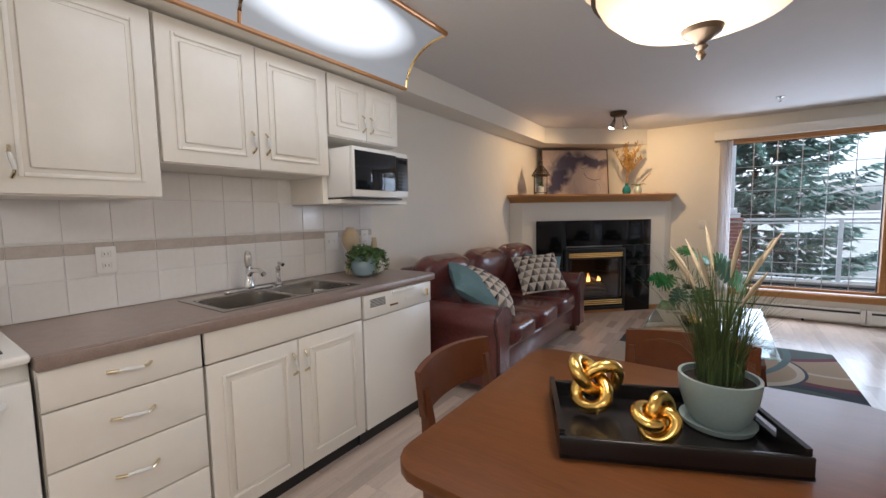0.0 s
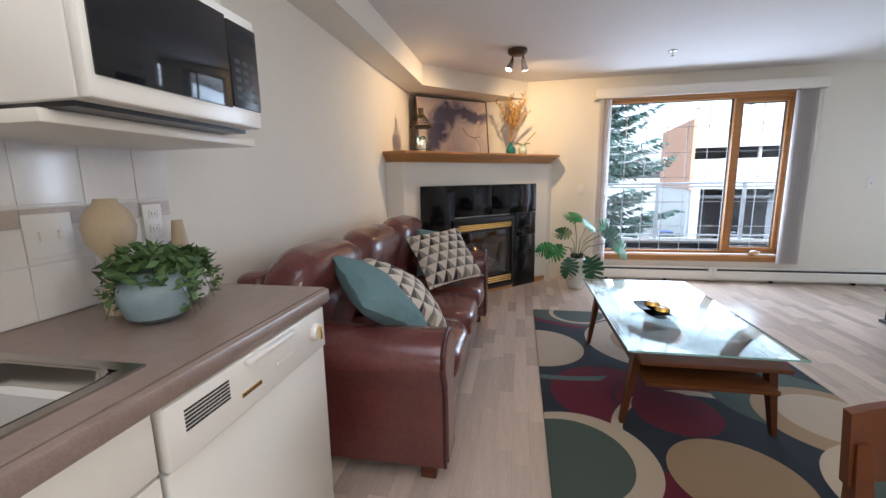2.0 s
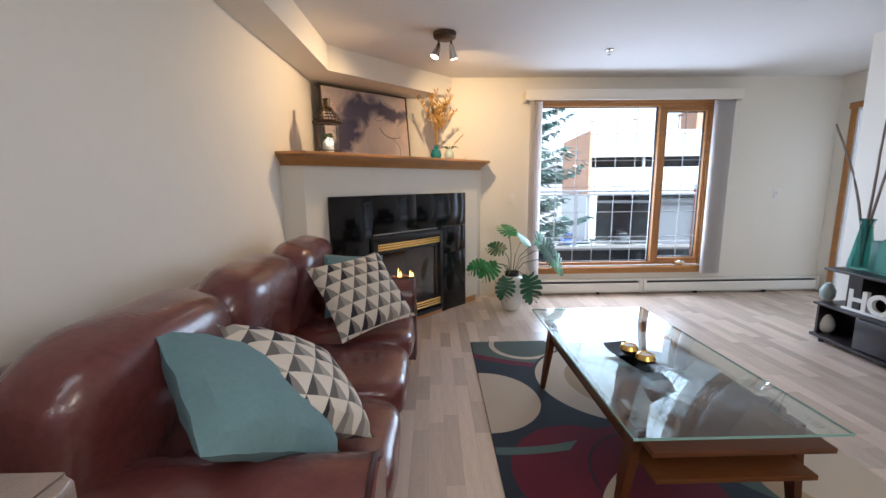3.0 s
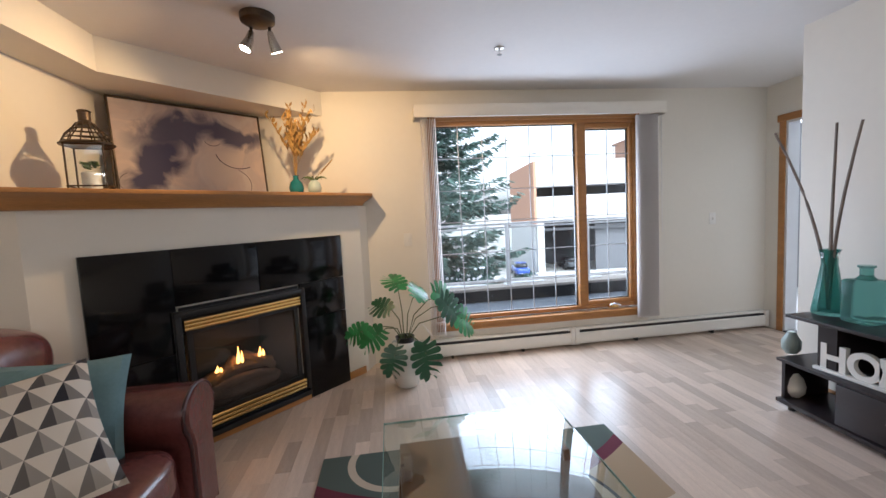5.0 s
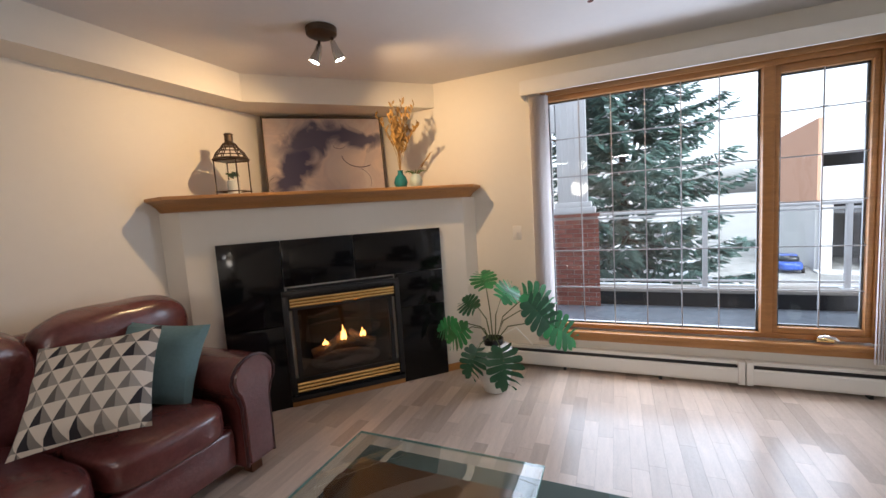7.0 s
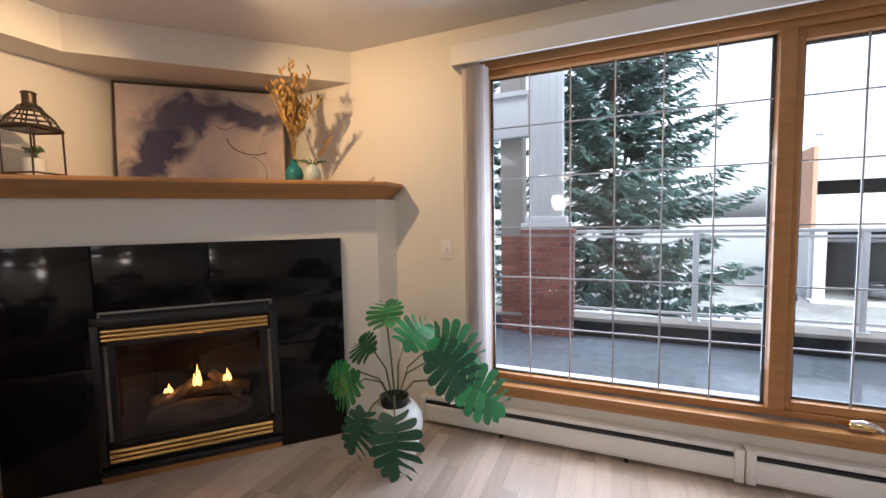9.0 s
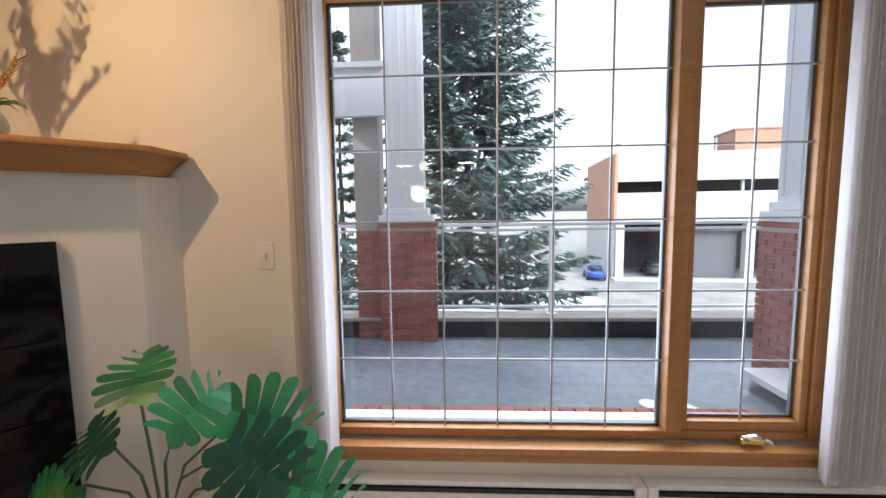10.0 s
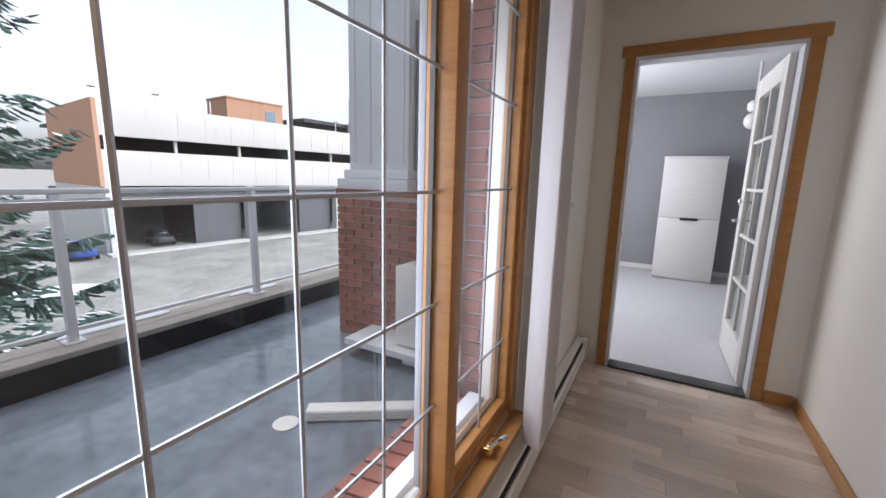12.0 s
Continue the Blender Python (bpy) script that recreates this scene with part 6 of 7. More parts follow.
# ---- TV stand ----
def tv_stand():
    t = thing("tv_stand", "low espresso media stand with an open shelf and drawers", "tv stand", pose(2.20, 2.9, 0))
    part("top", prism(bmesh.new(), [(0.10, 0.0), (0.02, 0.3), (-0.02, 0.85), (-0.01, 1.3), (0.0, 1.58), (0.38, 1.58), (0.38, 0.0)], 0.595, 0.615, bevel=0.003), M_ESPRESSO, t)
    part("middle_shelf", prism(bmesh.new(), [(0.06, 0.0), (0.0, 0.3), (-0.03, 0.85), (0.0, 1.3), (0.02, 1.65), (0.38, 1.65), (0.38, 0.0)], 0.30, 0.32, bevel=0.003), M_ESPRESSO, t)
    part("bottom_board", prism(bmesh.new(), [(0.06, 0.0), (0.0, 0.3), (-0.03, 0.85), (0.0, 1.3), (0.02, 1.65), (0.38, 1.65), (0.38, 0.0)], 0.035, 0.06, bevel=0.003), M_ESPRESSO, t)
    for y in (0.02, 1.34):
        part("divider", B(0.06, y, 0.32, 0.36, y + 0.10, 0.595), M_ESPRESSO, t)
    for y in (0.02, 1.30, 1.62):
        part("side", B(0.05, y, 0.06, 0.37, y + 0.02, 0.30), M_ESPRESSO, t)
    part("back_panel", B(0.365, 0.0, 0.06, 0.378, 1.57, 0.59), M_ESPRESSO, t)
    for y0, y1 in ((0.045, 0.665), (0.675, 1.295)):
        d = part("drawer", B(0.0, y0, 0.068, 0.02, y1, 0.292, bevel=0.003), M_ESPRESSO, t)
        ym = (y0 + y1) / 2
        part("drawer_handle", tube(bmesh.new(), [(0.0, ym + s * 0.08, 0.20) if abs(s) > 0.9 else (-0.025, ym + s * 0.08, 0.20 - 0.01 * (1 - s * s)) for s in (-1, -0.8, -0.3, 0.3, 0.8, 1)], 0.005, 6), M_CHROME, d, "silver bow handle")
    for x in (0.06, 0.33):
        for y in (0.06, 1.58):
            part("foot", lathe(bmesh.new(), [(0.02, 0), (0.02, 0.035)], 12, (x, y, 0)), M_BLACK, t)


tv_stand()
SZ = 0.616
M_TEALCLEAR = mat("teal_glass", (0.22, 0.50, 0.46), 0.10, Transmission_Weight=0.85, IOR=1.2)


def branch_vase():
    t = thing("vase", "tall flared teal glass vase with three grey-brown bare branches", "vase", pose(2.40, 4.40, SZ))
    part("body", lathe(bmesh.new(), [(0.075, 0), (0.08, 0.02), (0.06, 0.15), (0.038, 0.30), (0.04, 0.36), (0.052, 0.385), (0.046, 0.383), (0.034, 0.30), (0.055, 0.14), (0.07, 0.02), (0.01, 0.012)], 8), M_TEALCLEAR, t)
    rnd = random.Random(8)
    for dx, dy, h in ((-0.01, 0.34, 1.09), (0.01, -0.01, 1.08), (0.02, -0.13, 1.07)):
        pts = []
        for i in range(15):
            s = i / 14
            w = (0.018 * math.sin(13 * s + dx * 40) + 0.010 * math.sin(31 * s)) * (s > 0.1)
            pts.append((dx * s ** 1.6 + w, dy * s ** 1.7 + w * 0.8, 0.03 + h * s))
        part("branch", tube(bmesh.new(), pts, [0.011 - 0.004 * i / 14 for i in range(15)], 6), M_BARKD, t, "twisted grey-brown bare branch")


M_BARKD = mat("grey_twig_bark", (0.20, 0.16, 0.135), 0.8, vary=0.2, scale=20)
branch_vase()
t = thing("glass_jar", "square teal glass bottle with a narrow neck on the stand", "bottle", pose(2.38, 4.20, SZ))
part("body", box(bmesh.new(), -0.075, -0.075, 0, 0.075, 0.075, 0.24, bevel=0.02, seg=3), M_TEALCLEAR, t)
part("neck", lathe(bmesh.new(), [(0.05, 0.235), (0.028, 0.26), (0.028, 0.30), (0.037, 0.305), (0.037, 0.315), (0.024, 0.315)], 20), M_TEALCLEAR, t)
t = thing("television", "black flat television standing on the media stand", "television", pose(2.47, 3.60, SZ))
part("screen", B(-0.02, -0.48, 0.03, 0.0, 0.48, 0.30 + 0.27, bevel=0.004), M_BLACKGLASS, t)
part("back", B(0.0, -0.44, 0.06, 0.03, 0.44, 0.52), M_BLACK, t)
part("stand_foot", B(-0.08, -0.18, 0.0, 0.08, 0.18, 0.012, bevel=0.004), M_BLACK, t)
part("stand_neck", B(0.0, -0.04, 0.012, 0.02, 0.04, 0.07), M_BLACK, t)


def letters():
    t = thing("word_sign", "white standing block letters spelling HOME on a thin base", "sign", pose(2.27, 4.07, 0.322))
    part("base", B(-0.03, -0.28, 0, 0.03, 0.28, 0.018, bevel=0.002), M_CERW, t)
    for i, ch_ in enumerate("HOME"):
        c = bpy.data.curves.new("letter", "FONT")
        c.body, c.size, c.extrude, c.offset = ch_, 0.20, 0.014, 0.006
        tmp = new("letter_curve", c)
        dg = bpy.context.evaluated_depsgraph_get()
        me = bpy.data.meshes.new_from_object(tmp.evaluated_get(dg))
        bpy.data.objects.remove(tmp)
        me.materials.clear()
        me.materials.append(M_CERW)
        ob = new("letter", me)
        ob.parent = t
        ob.matrix_local = pose(0, 0.26 - i * 0.14, 0.02, 90, 0, -90)


letters()
t = thing("vase", "small white ribbed egg vase in the stand's open cubby", "vase", pose(2.33, 4.53, 0.061))
part("body", lathe(bmesh.new(), [(0.03, 0), (0.055, 0.03), (0.06, 0.07), (0.045, 0.12), (0.02, 0.15), (0.01, 0.15)], 24), M_CERW, t)
t = thing("vase", "small grey-blue ceramic vase on the stand's middle shelf", "vase", pose(2.36, 4.58, 0.321))
part("body", lathe(bmesh.new(), [(0.03, 0), (0.05, 0.03), (0.052, 0.08), (0.03, 0.12), (0.02, 0.14), (0.012, 0.14)], 24), M_POT, t)
t = thing("wall_art", "white canvas with dark sketched strokes on the wall", "picture", pose(2.598, 4.18, 1.36, 0, 0, 0))
part("canvas", B(-0.02, -0.62, 0, 0.0, 0.0, 0.33, bevel=0.002), M_WHITE, t)
for i, (y, z, h) in enumerate(((-0.06, 0.17, 0.05), (-0.12, 0.15, 0.10), (-0.17, 0.14, 0.16), (-0.21, 0.15, 0.09), (-0.30, 0.16, 0.06), (-0.40, 0.15, 0.12), (-0.50, 0.16, 0.07))):
    part("stroke", B(-0.022, y - 0.02, z, -0.020, y, z + h), M_BARKD, t, "dark painted stroke")
part("stroke", B(-0.022, -0.58, 0.148, -0.020, -0.03, 0.154), M_BARKD, t, "dark painted line")


# ---- outside: deck, pillars, rail ----
DZ = -0.20
solid("deck", B(-3.5, YW + 0.16, DZ - 0.1, 6.5, 9.5, DZ), M_DECK, kind="structure", smooth=False)
solid("wall_facade", box(box(box(bmesh.new(), -6, YW, 2.6, 7.8, YW + 0.3, 6), -6, YW + 0.0, -2.5, XW - 0.16, YW + 0.3, 2.6), -6, YW + 0.02, -2.5, 7.8, YW + 0.155, -0.101), M_CONC, kind="structure", smooth=False)


def curb():
    t = thing("parapet_curb", "low dark curb with a concrete cap and old snow along the deck", "curb")
    part("upstand", B(-3.5, 9.01, DZ, 6.5, 9.27, 0.0), M_IRON, t)
    part("cap", B(-3.5, 8.97, 0.0, 6.5, 9.33, 0.045, bevel=0.006), M_CAP, t)
    b = bmesh.new()
    rnd = random.Random(3)
    for i in range(9):
        x = -0.1 + rnd.random() * 4.2
        puff(b, x, 9.25 + rnd.random() * 0.05, 0.052, 0.25 + rnd.random() * 0.5, 0.10, 0.035, 2.5, 3)
    part("snow", b, M_SNOW, t, "patches of old snow", kind="stuff")


curb()


def balcony_rail():
    t = thing("balcony_railing", "white aluminium railing with clear glass panels on the curb", "railing")
    y = 9.16
    part("top_rail", B(-3.5, y - 0.03, 1.10, 6.5, y + 0.03, 1.14, bevel=0.008), M_WHITEALU, t)
    part("sub_rail", B(-3.5, y - 0.015, 1.04, 6.5, y + 0.015, 1.07, bevel=0.004), M_WHITEALU, t)
    part("bottom_rail", B(-3.5, y - 0.015, 0.12, 6.5, y + 0.015, 0.15, bevel=0.004), M_WHITEALU, t)
    for i in range(7):
        x = -2.60 + 1.49 * i
        p = part("post", B(x - 0.028, y - 0.028, 0.05, x + 0.028, y + 0.028, 1.10, bevel=0.004), M_WHITEALU, t)
        part("post_foot", B(x - 0.06, y - 0.06, 0.046, x + 0.06, y + 0.06, 0.058), M_WHITEALU, p)
        if i < 6:
            part("glass_panel", B(x + 0.05, y - 0.003, 0.16, x + 1.44, y + 0.003, 1.035), M_GLASS, t, smooth=False).visible_shadow = False


balcony_rail()
BRICK_MESH = None


def bricks(parent, origin, along, width, z0, z1):
    """Lays a face of bricks in running bond: origin and along are plan vectors, out is to the right of along."""
    global BRICK_MESH
    if BRICK_MESH is None:
        bm = box(bmesh.new(), 0, -0.006, 0, 0.19, 0.02, 0.057, bevel=0.003, seg=1)
        BRICK_MESH = bpy.data.meshes.new("brick")
        bm.to_mesh(BRICK_MESH)
        bm.free()
        BRICK_MESH.materials.append(M_BRICK)
    a = math.degrees(math.atan2(along[1], along[0]))
    z, row = z0 + 0.005, 0
    while z + 0.057 < z1:
        s = -0.10 * (row % 2)
        while s < width - 0.02:
            u0, u1 = max(s, 0), min(s + 0.19, width)
            if u1 - u0 > 0.02:
                ob = new("brick", BRICK_MESH)
                ob.parent = parent
                ob.location = (origin[0] + along[0] * u0, origin[1] + along[1] * u0, z)
                ob.rotation_euler = (0, 0, radians(a))
                ob.scale = ((u1 - u0) / 0.19, 1, 1)
            s += 0.20
        z += 0.067
        row += 1


def pillar(label, x0, y0, x1, y1, cx0, cy0, cx1, cy1):
    t = thing("brick_pillar", label, "pillar", group="balcony pillars")
    part("core", B(x0 + 0.012, y0 + 0.012, DZ, x1 - 0.012, y1 - 0.012, 1.11), M_MORTAR, t, smooth=False)
    part("cap_course", B(x0 - 0.01, y0 - 0.01, 1.11, x1 + 0.01, y1 + 0.01, 1.16, bevel=0.006), M_BRICK, t)
    part("column_plinth", B(cx0 - 0.10, cy0 - 0.06, 1.16, cx1 + 0.10, cy1 + 0.06, 1.25, bevel=0.008), M_WHITEALU, t)
    part("column_base", B(cx0 - 0.05, cy0 - 0.03, 1.25, cx1 + 0.05, cy1 + 0.03, 1.33, bevel=0.015), M_WHITEALU, t)
    part("column", B(cx0, cy0, 1.33, cx1, cy1, 5.0, bevel=0.01), M_WHITEALU, t)
    for i in range(4):
        x = cx0 + 0.06 + i * (cx1 - cx0 - 0.12) / 3
        part("flute", B(x - 0.018, cy0 - 0.008, 1.38, x + 0.018, cy0 + 0.002, 5.0, bevel=0.003), M_WHITEALU, t)
        y = cy0 + 0.06 + i * (cy1 - cy0 - 0.12) / 3
        part("flute", B(cx0 - 0.008, y - 0.018, 1.38, cx0 + 0.002, y + 0.018, 5.0, bevel=0.003), M_WHITEALU, t)
    return t


p1 = pillar("red brick pillar with a white fluted column at the rail", -0.12, 8.86, 0.53, 9.12, -0.02, 8.90, 0.39, 9.10)
bricks(p1, (-0.12, 8.86 + 0.004), (1, 0), 0.65, DZ, 1.11)
bricks(p1, (-0.116, 9.12), (0, -1), 0.26, DZ, 1.11)
p2 = pillar("red brick pillar with a white fluted column beside the deck", 3.50, 7.20, 4.15, 8.15, 3.56, 7.42, 4.05, 8.05)
bricks(p2, (3.504, 8.15), (0, -1), 0.95, DZ, 1.11)
bricks(p2, (3.50, 7.204), (1, 0), 0.65, DZ, 1.11)
for x, side in ((WX1 + 0.095, 1), (WX0 - 0.012, -1)):
    t = thing("brick_reveal", "red brick edge of the outer wall beside the window", "wall")
    part("core", B(min(x, x + 0.30 * side) + 0.012, 6.165, DZ, max(x, x + 0.30 * side) - 0.012, 6.30, 3.0), M_MORTAR, t, smooth=False)
    if side > 0:
        bricks(t, (x + 0.004, 6.312), (0, -1), 0.145, DZ, 3.0)
    else:
        bricks(t, (x - 0.004, 6.167), (0, 1), 0.145, DZ, 3.0)
t = thing("pilaster", "grey pilaster and beam beside the far brick pillar", "pillar")
part("shaft", B(-0.42, 9.0, -2.5, -0.14, 9.34, 5.0), M_CAP, t)
bricks(t, (-0.42, 8.994), (1, 0), 0.29, DZ, 1.11)
part("beam", B(-3.5, 8.90, 2.35, -0.03, 8.999, 2.90, bevel=0.01), M_WHITEALU, t)
part("beam_lip", B(-3.5, 8.86, 2.86, -0.03, 8.899, 2.92), M_WHITEALU, t)
t = thing("brick_sill", "sloped row of red bricks under the window outside", "sill")
part("mortar_bed", B(WX0 + 0.0, 6.165, 0.14, WX1 - 0.0, 6.36, 0.245), M_MORTAR, t, smooth=False)
for i in range(27):
    bb = part("brick", B(0, 0, 0, 0.066, 0.14, 0.05, bevel=0.004), M_BRICK, t)
    bb.location, bb.rotation_euler = (WX0 + 0.01 + i * 0.0755, 6.242, 0.252), (radians(-8), 0, 0)


def downspout():
    t = thing("downspout_piece", "white ribbed vinyl gutter piece lying on the deck", "gutter", pose(2.34, 7.33, DZ, 0, 0, -56))
    part("trough", B(0, -0.05, 0.0, 0.95, 0.05, 0.075, bevel=0.012), M_WHITE, t)
    for i in range(4):
        part("rib", B(0.01, -0.055, 0.012 + 0.016 * i, 0.94, -0.049, 0.018 + 0.016 * i), M_WHITEALU, t)
    d = thing("drain_cover", "round white drain cover on the deck", "drain", pose(2.23, 7.39, DZ))
    part("disc", lathe(bmesh.new(), [(0.075, 0), (0.075, 0.008), (0.06, 0.014), (0.01, 0.015)], 28), M_WHITE, d)


downspout()
t = thing("cooling_unit", "white wall unit standing by the brick pillar outside", "air conditioner", pose(3.23, 6.95, DZ))
part("case", B(0.0, 0.0, 0.16, 0.26, 0.36, 0.80, bevel=0.01), M_WHITE, t)
part("bracket", B(-0.1, -0.6, 0.10, 0.30, 0.80, 0.15), M_WHITEALU, t)
part("bracket_foot", B(0.02, 0.02, 0.0, 0.10, 0.30, 0.10), M_WHITEALU, t)

# ---- outside: lot and garage ----
GZ = -6.05
solid("ground", B(-900, YW + 0.31, GZ - 0.5, 900, 1800, GZ), M_ROAD, kind="structure", smooth=False)


def spruce(label, x, y, base, height, reach, seed, rows=30):
    t = thing("spruce_tree", label, "tree", pose(x, y, base))
    rnd = random.Random(seed)
    part("trunk", tube(bmesh.new(), [(0.03 * math.sin(i), 0.03 * math.cos(i * 2), height * i / 8) for i in range(9)], [0.17 * (1 - i / 8.6) for i in range(9)], 10), M_BARK, t)
    v, f, sv, sf, lv = [], [], [], [], bmesh.new()
    for r in range(rows):
        h = height * (0.06 + 0.92 * (r + rnd.random() * 0.6) / rows)
        k0 = 1 - h / height
        for q in range(11):
            if rnd.random() < 0.1:
                continue
            a = q * 0.6283 + r * 1.13 + rnd.gauss(0, 0.2)
            ln = reach * (k0 ** 0.75) * (0.65 + 0.5 * rnd.random()) + 0.12
            droop = 0.10 + 0.28 * k0
            pts = []
            for i in range(6):
                s = i / 5
                pts.append(Vector((ln * s * math.cos(a), ln * s * math.sin(a), h + 0.12 * ln * s - droop * ln * s + 0.20 * ln * s ** 3)))
            if q % 2 == 0:
                tube(lv, pts, [0.03 * k0 + 0.008, 0.02 * k0 + 0.007, 0.012, 0.009, 0.006, 0.003], 4)
            n = int(20 + 56 * ln / reach)
            for j in range(n):
                s = 0.12 + 0.88 * (j + rnd.random()) / n
                i = min(int(s * 5), 4)
                p = pts[i].lerp(pts[i + 1], s * 5 - i)
                side = rnd.choice((-1, 1))
                w = (0.16 + 0.42 * (1 - s)) * ln ** 0.5 * 0.62
                yaw = a + side * (0.5 + 0.6 * rnd.random())
                d = Vector((math.cos(yaw), math.sin(yaw), rnd.gauss(-0.25, 0.2))) * w * (0.5 + 0.6 * rnd.random())
                for z in range(9):
                    p0 = p + d * (z * 0.11)
                    e = d.normalized() * (0.13 + 0.06 * rnd.random())
                    e.z -= 0.03 * rnd.random()
                    c = Vector((-e.y, e.x, rnd.gauss(0, 0.05))).normalized() * (0.020 + 0.014 * rnd.random())
                    kk = len(v)
                    v += [tuple(p0 - e * 0.2), tuple(p0 + e * 0.4 + c), tuple(p0 + e), tuple(p0 + e * 0.4 - c - Vector((0, 0, 0.03)))]
                    f.append((kk, kk + 1, kk + 2, kk + 3))
                if rnd.random() < 0.26 and s > 0.35:
                    kk = len(sv)
                    p0 = p + d * 0.3 + Vector((0, 0, 0.03))
                    e = d.normalized() * 0.11
                    c = Vector((-e.y, e.x, 0)) * 0.5
                    sv += [tuple(p0 - e), tuple(p0 + c), tuple(p0 + e), tuple(p0 - c)]
                    sf.append((kk, kk + 1, kk + 2, kk + 3))
    part("limbs", lv, M_BARK, t, kind="stuff")
    for name, vv, ff, m in (("needles", v, f, M_NEEDLE), ("snow", sv, sf, M_SNOW)):
        me = bpy.data.meshes.new(name)
        me.from_pydata(vv, [], ff)
        me.materials.append(m)
        tagged(new(name, me), kind="stuff").parent = t


spruce("tall dark green spruce with patches of snow on its boughs", 0.98, 14.6, GZ, 15.8, 4.15, 5, 50)
spruce("second snowy spruce behind the pillar", -4.2, 21.0, GZ, 15, 3.2, 9, 26)


def garage():
    t = thing("parking_garage", "white concrete parking garage with tan brick end wall", "building", pose(16.9, 47.1, 0, 0, 0, -6))
    for z0, z1 in ((4.05, 6.9), (-0.15, 2.9)):
        part("spandrel", B(0, 0, z0, 60, 0.25, z1, bevel=0.03), M_CONC, t, "white ribbed concrete band")
        for i in range(24):
            part("rib", B(1.0 + 2.5 * i, -0.03, z0 + 0.05, 1.06 + 2.5 * i, 0.0, z1 - 0.05), M_CONC, t)
    # slabs and rear wall have the interior's shade in their colour
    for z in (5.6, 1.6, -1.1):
        part("slab", B(0.3, 0.3, z, 60, 20, z + 0.3), M_UNLIT, t, "floor slab darkened as an unlit level")
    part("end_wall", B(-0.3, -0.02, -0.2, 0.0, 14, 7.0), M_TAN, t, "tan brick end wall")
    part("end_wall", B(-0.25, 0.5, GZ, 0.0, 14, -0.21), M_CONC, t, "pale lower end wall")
    part("rear_wall", B(0, 9, GZ, 60, 9.2, 5.5), M_UNLIT, t, "inner wall darkened as an unlit bay")
    for i in range(10):
        part("pillar", B(0.0 + 12.4 * i, 0.05, GZ, 0.8 + 12.4 * i, 0.9, -0.16), M_CONC, t, "pale concrete pillar")
        part("pillar", B(5.8 + 6.2 * i, 0.6, 2.91, 6.05 + 6.2 * i, 0.9, 4.04), M_CONC, t, "pale concrete pillar")
    part("kerb", B(-0.5, -1.6, GZ, 60, 0.0, GZ + 0.14), M_CONC, t)
    # door panels whose dark tone imitates the shade of the bays
    for i in range(4):
        part("garage_door", B(7.2 + 12.4 * i, 1.0, GZ, 12.0 + 12.4 * i, 1.1, -0.6), M_DOORD, t, "grey roller door darkened like the unlit bay")
    tw = thing("stair_tower", "tan brick stair tower with a blue window on the garage roof", "building", pose(16.9, 47.1, 0, 0, 0, -6) @ pose(15.7, 9.5, 0))
    part("wall", B(0, 0, 5.5, 7.8, 5.0, 10.5), M_TAN, tw)
    part("roof", B(-0.1, -0.1, 10.5, 7.9, 5.1, 10.7), M_TAN, tw)
    part("window", B(5.2, -0.05, 7.0, 6.6, 0.0, 9.5), mat("blue_grey_glazing", (0.10, 0.16, 0.22), 0.15), tw, "blue-grey window")
    up = thing("upper_parking_deck", "white upper parking deck on the far garage roof", "building", pose(16.9, 47.1, 0, 0, 0, -6) @ pose(34.7, 8.0, 0))
    part("spandrel", B(0, 0, 9.6, 30, 0.3, 13.2), M_CONC, up)
    part("slab", B(-8, 1, 8.9, 30, 8, 9.4), M_UNLIT, up)
    for i in range(5):
        part("pillar", B(0.2 + 6 * i, 0.05, 5.5, 1.0 + 6 * i, 0.8, 9.6), M_CONC, up)
    for i, (x, y) in enumerate(((2.0, 8), (7.0, 7), (11.5, 5), (30.0, 6))):
        lp = thing("lot_lamp", "thin grey lamp pole on the garage roof", "street lamp", pose(16.9, 47.1, 0, 0, 0, -6) @ pose(x, y, 5.6), "roof lamps")
        part("pole", tube(bmesh.new(), [(0, 0, 0), (0, 0, 3.4)], 0.06, 6), M_WHITEALU, lp)
        part("head", B(-0.3, -0.12, 3.4, 0.3, 0.12, 3.5), M_IRON, lp)


garage()
solid("backdrop_block", B(-40, 60, GZ, -2, 70, 3.0), M_CONC, "long low pale building far behind the spruces", "building")


def snowbank(x, y, sx, sy, sz):
    t = thing("snow_bank", "low bank of old grey snow on the lot", "snow")
    part("heap", puff(bmesh.new(), x, y, GZ + 0.02, sx, sy, sz, 2.4, 8, rough=0.06), M_SNOW, t)


snowbank(6.0, 36.0, 12.0, 2.4, 1.0)
snowbank(1.0, 17.0, 9.0, 7.0, 0.6)


def car(label, m, paint):
    t = thing("parked_car", label, "car", m)
    b = puff(bmesh.new(), 0, 0, 0.62, 4.4, 1.75, 0.75, 5, 8)
    part("body", b, paint, t)
    part("cabin", puff(bmesh.new(), -0.1, 0, 1.10, 2.3, 1.5, 0.75, 3.5, 8), M_BLACKGLASS, t, "dark glazed cabin")
    part("roof", puff(bmesh.new(), -0.1, 0, 1.43, 1.6, 1.3, 0.10, 3.5, 6), paint, t)
    for x in (-1.35, 1.35):
        for y in (-0.85, 0.85):
            w = part("wheel", lathe(bmesh.new(), [(0.2, -0.1), (0.31, -0.09), (0.32, 0.09), (0.2, 0.1)], 20), M_BLACK, t)
            w.matrix_local = pose(x, y, 0.32, 90, 0, 0)


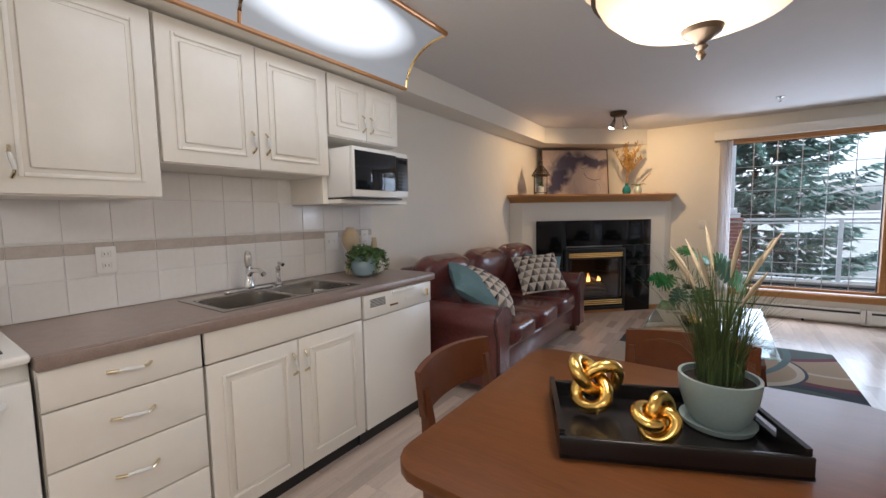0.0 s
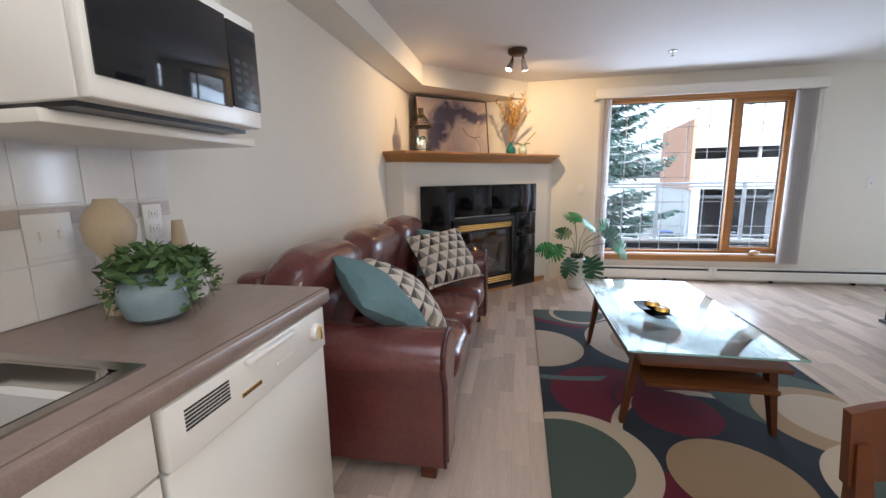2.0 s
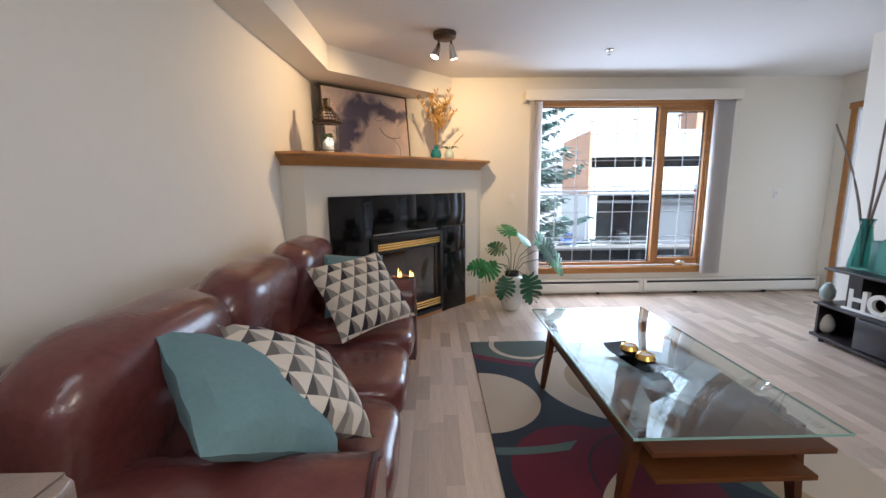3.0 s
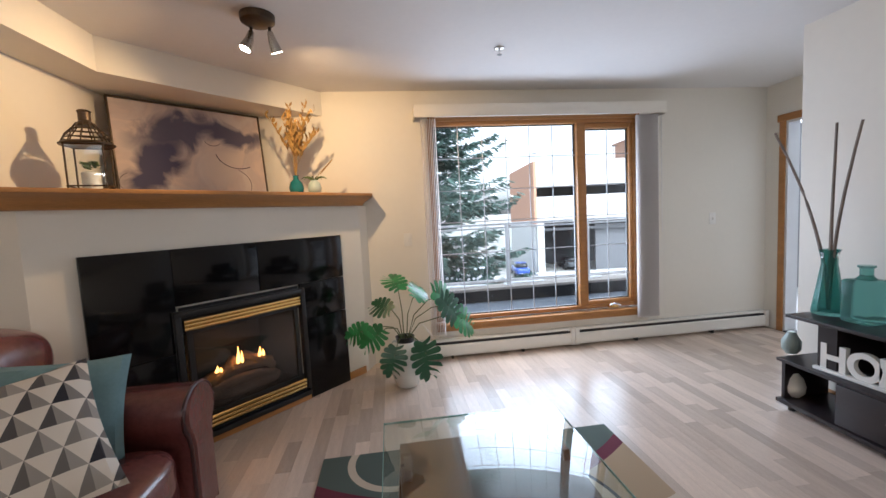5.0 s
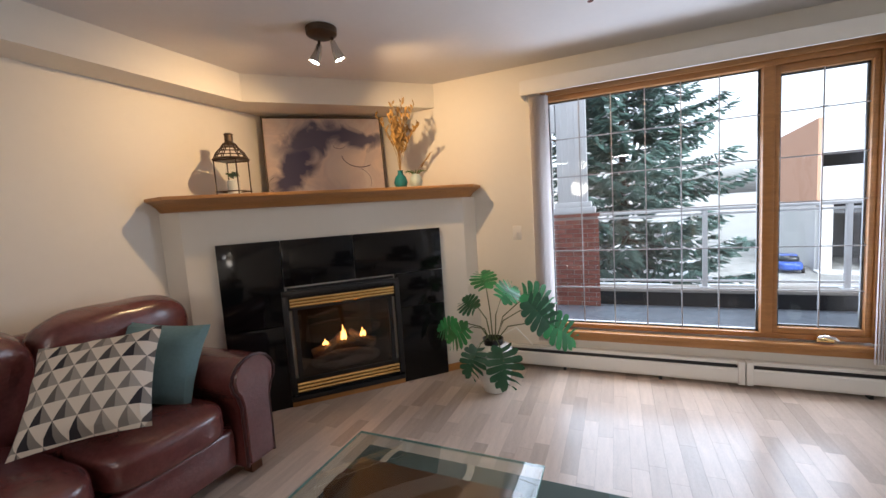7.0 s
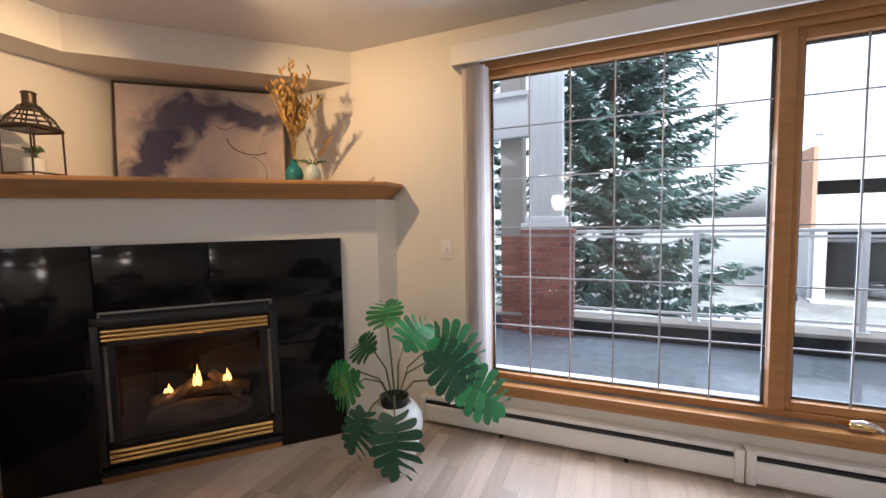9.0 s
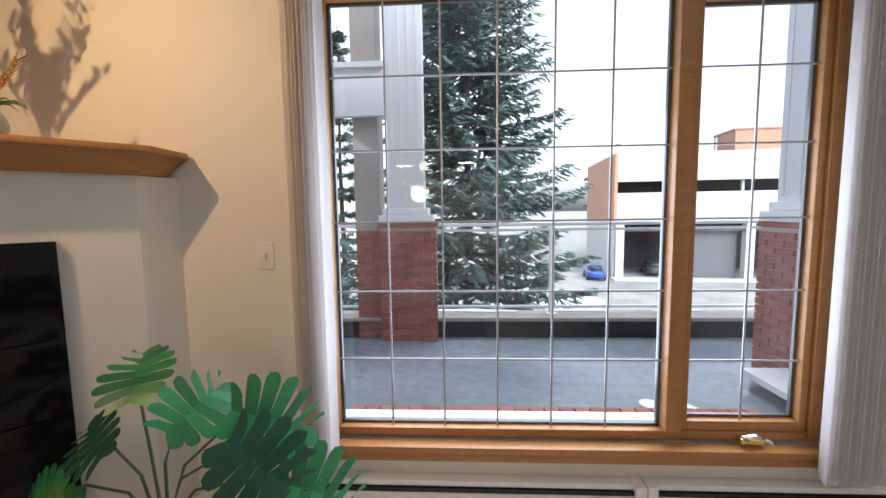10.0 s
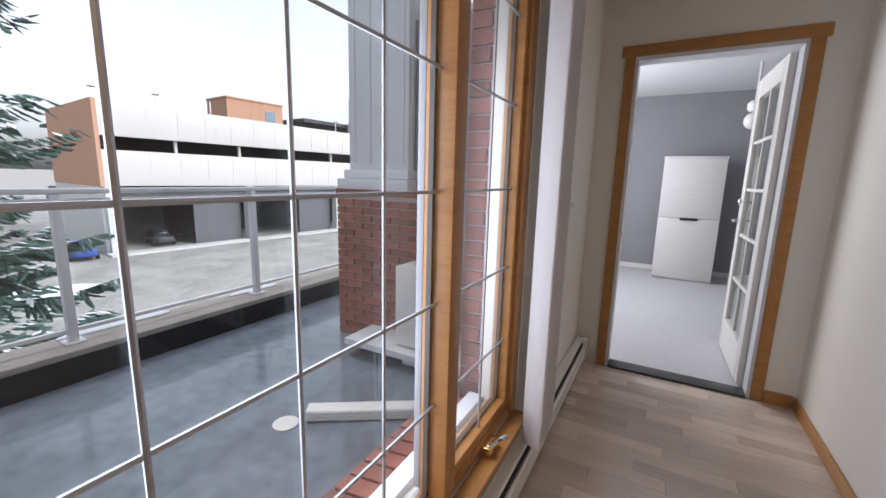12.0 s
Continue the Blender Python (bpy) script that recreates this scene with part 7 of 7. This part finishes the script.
car("blue parked car in front of the garage", pose(14.8, 47.5, GZ, 0, 0, 80), mat("blue_car_paint", (0.03, 0.07, 0.30), 0.25))
car("dark grey car parked inside the garage", pose(22.0, 50.0, GZ, 0, 0, 80), mat("grey_car_paint", (0.06, 0.065, 0.07), 0.25))


# ---- floor strips ----
def floor_strips():
    """Laminate strips of uneven length; the ones along the walk are parts, the rest one joined piece."""
    top = bpy.data.objects["floor"]
    rnd = random.Random(4)
    w = 0.0815
    verts, faces = [], []
    meshes = {}
    near = 0
    x = XW
    while x < XD - 0.01:
        y = YB - rnd.random() * 0.4
        y_end = YW
        x1 = min(x + w, XD)
        while y < y_end:
            ln = rnd.choice((0.30, 0.42, 0.54, 0.66))
            a, b = max(y, YB), min(y + ln, y_end)
            y += ln
            if b - a < 0.02 or (x > 2.6 and b < YH):
                continue
            if near < 300 and -0.95 < x < 0.6 and a > 1.6:
                near += 1
                me = meshes.get((round(b - a, 3), round(x1 - x, 3)))
                if me is None:
                    bm = box(bmesh.new(), 0, 0, -0.006, x1 - x - 0.0006, b - a - 0.0008, 0)
                    me = bpy.data.meshes.new("strip")
                    bm.to_mesh(me)
                    bm.free()
                    me.materials.append(M_FLOOR)
                    meshes[round(b - a, 3), round(x1 - x, 3)] = me
                ob = new("strip", me)
                ob.parent = top
                ob.location = (x, a, 0)
            else:
                i = len(verts)
                verts += [(x, a, 0), (x1 - 0.0006, a, 0), (x1 - 0.0006, b - 0.0008, 0), (x, b - 0.0008, 0),
                          (x, a, -0.006), (x1 - 0.0006, a, -0.006), (x1 - 0.0006, b - 0.0008, -0.006), (x, b - 0.0008, -0.006)]
                faces += [(i, i + 1, i + 2, i + 3), (i, i + 4, i + 5, i + 1), (i + 1, i + 5, i + 6, i + 2), (i + 2, i + 6, i + 7, i + 3), (i + 3, i + 7, i + 4, i)]
        x += w
    me = bpy.data.meshes.new("far_strips")
    me.from_pydata(verts, [], faces)
    me.materials.append(M_FLOOR)
    ob = new("far_strips", me)
    ob.parent = top
    tagged(ob, kind="stuff")


floor_strips()
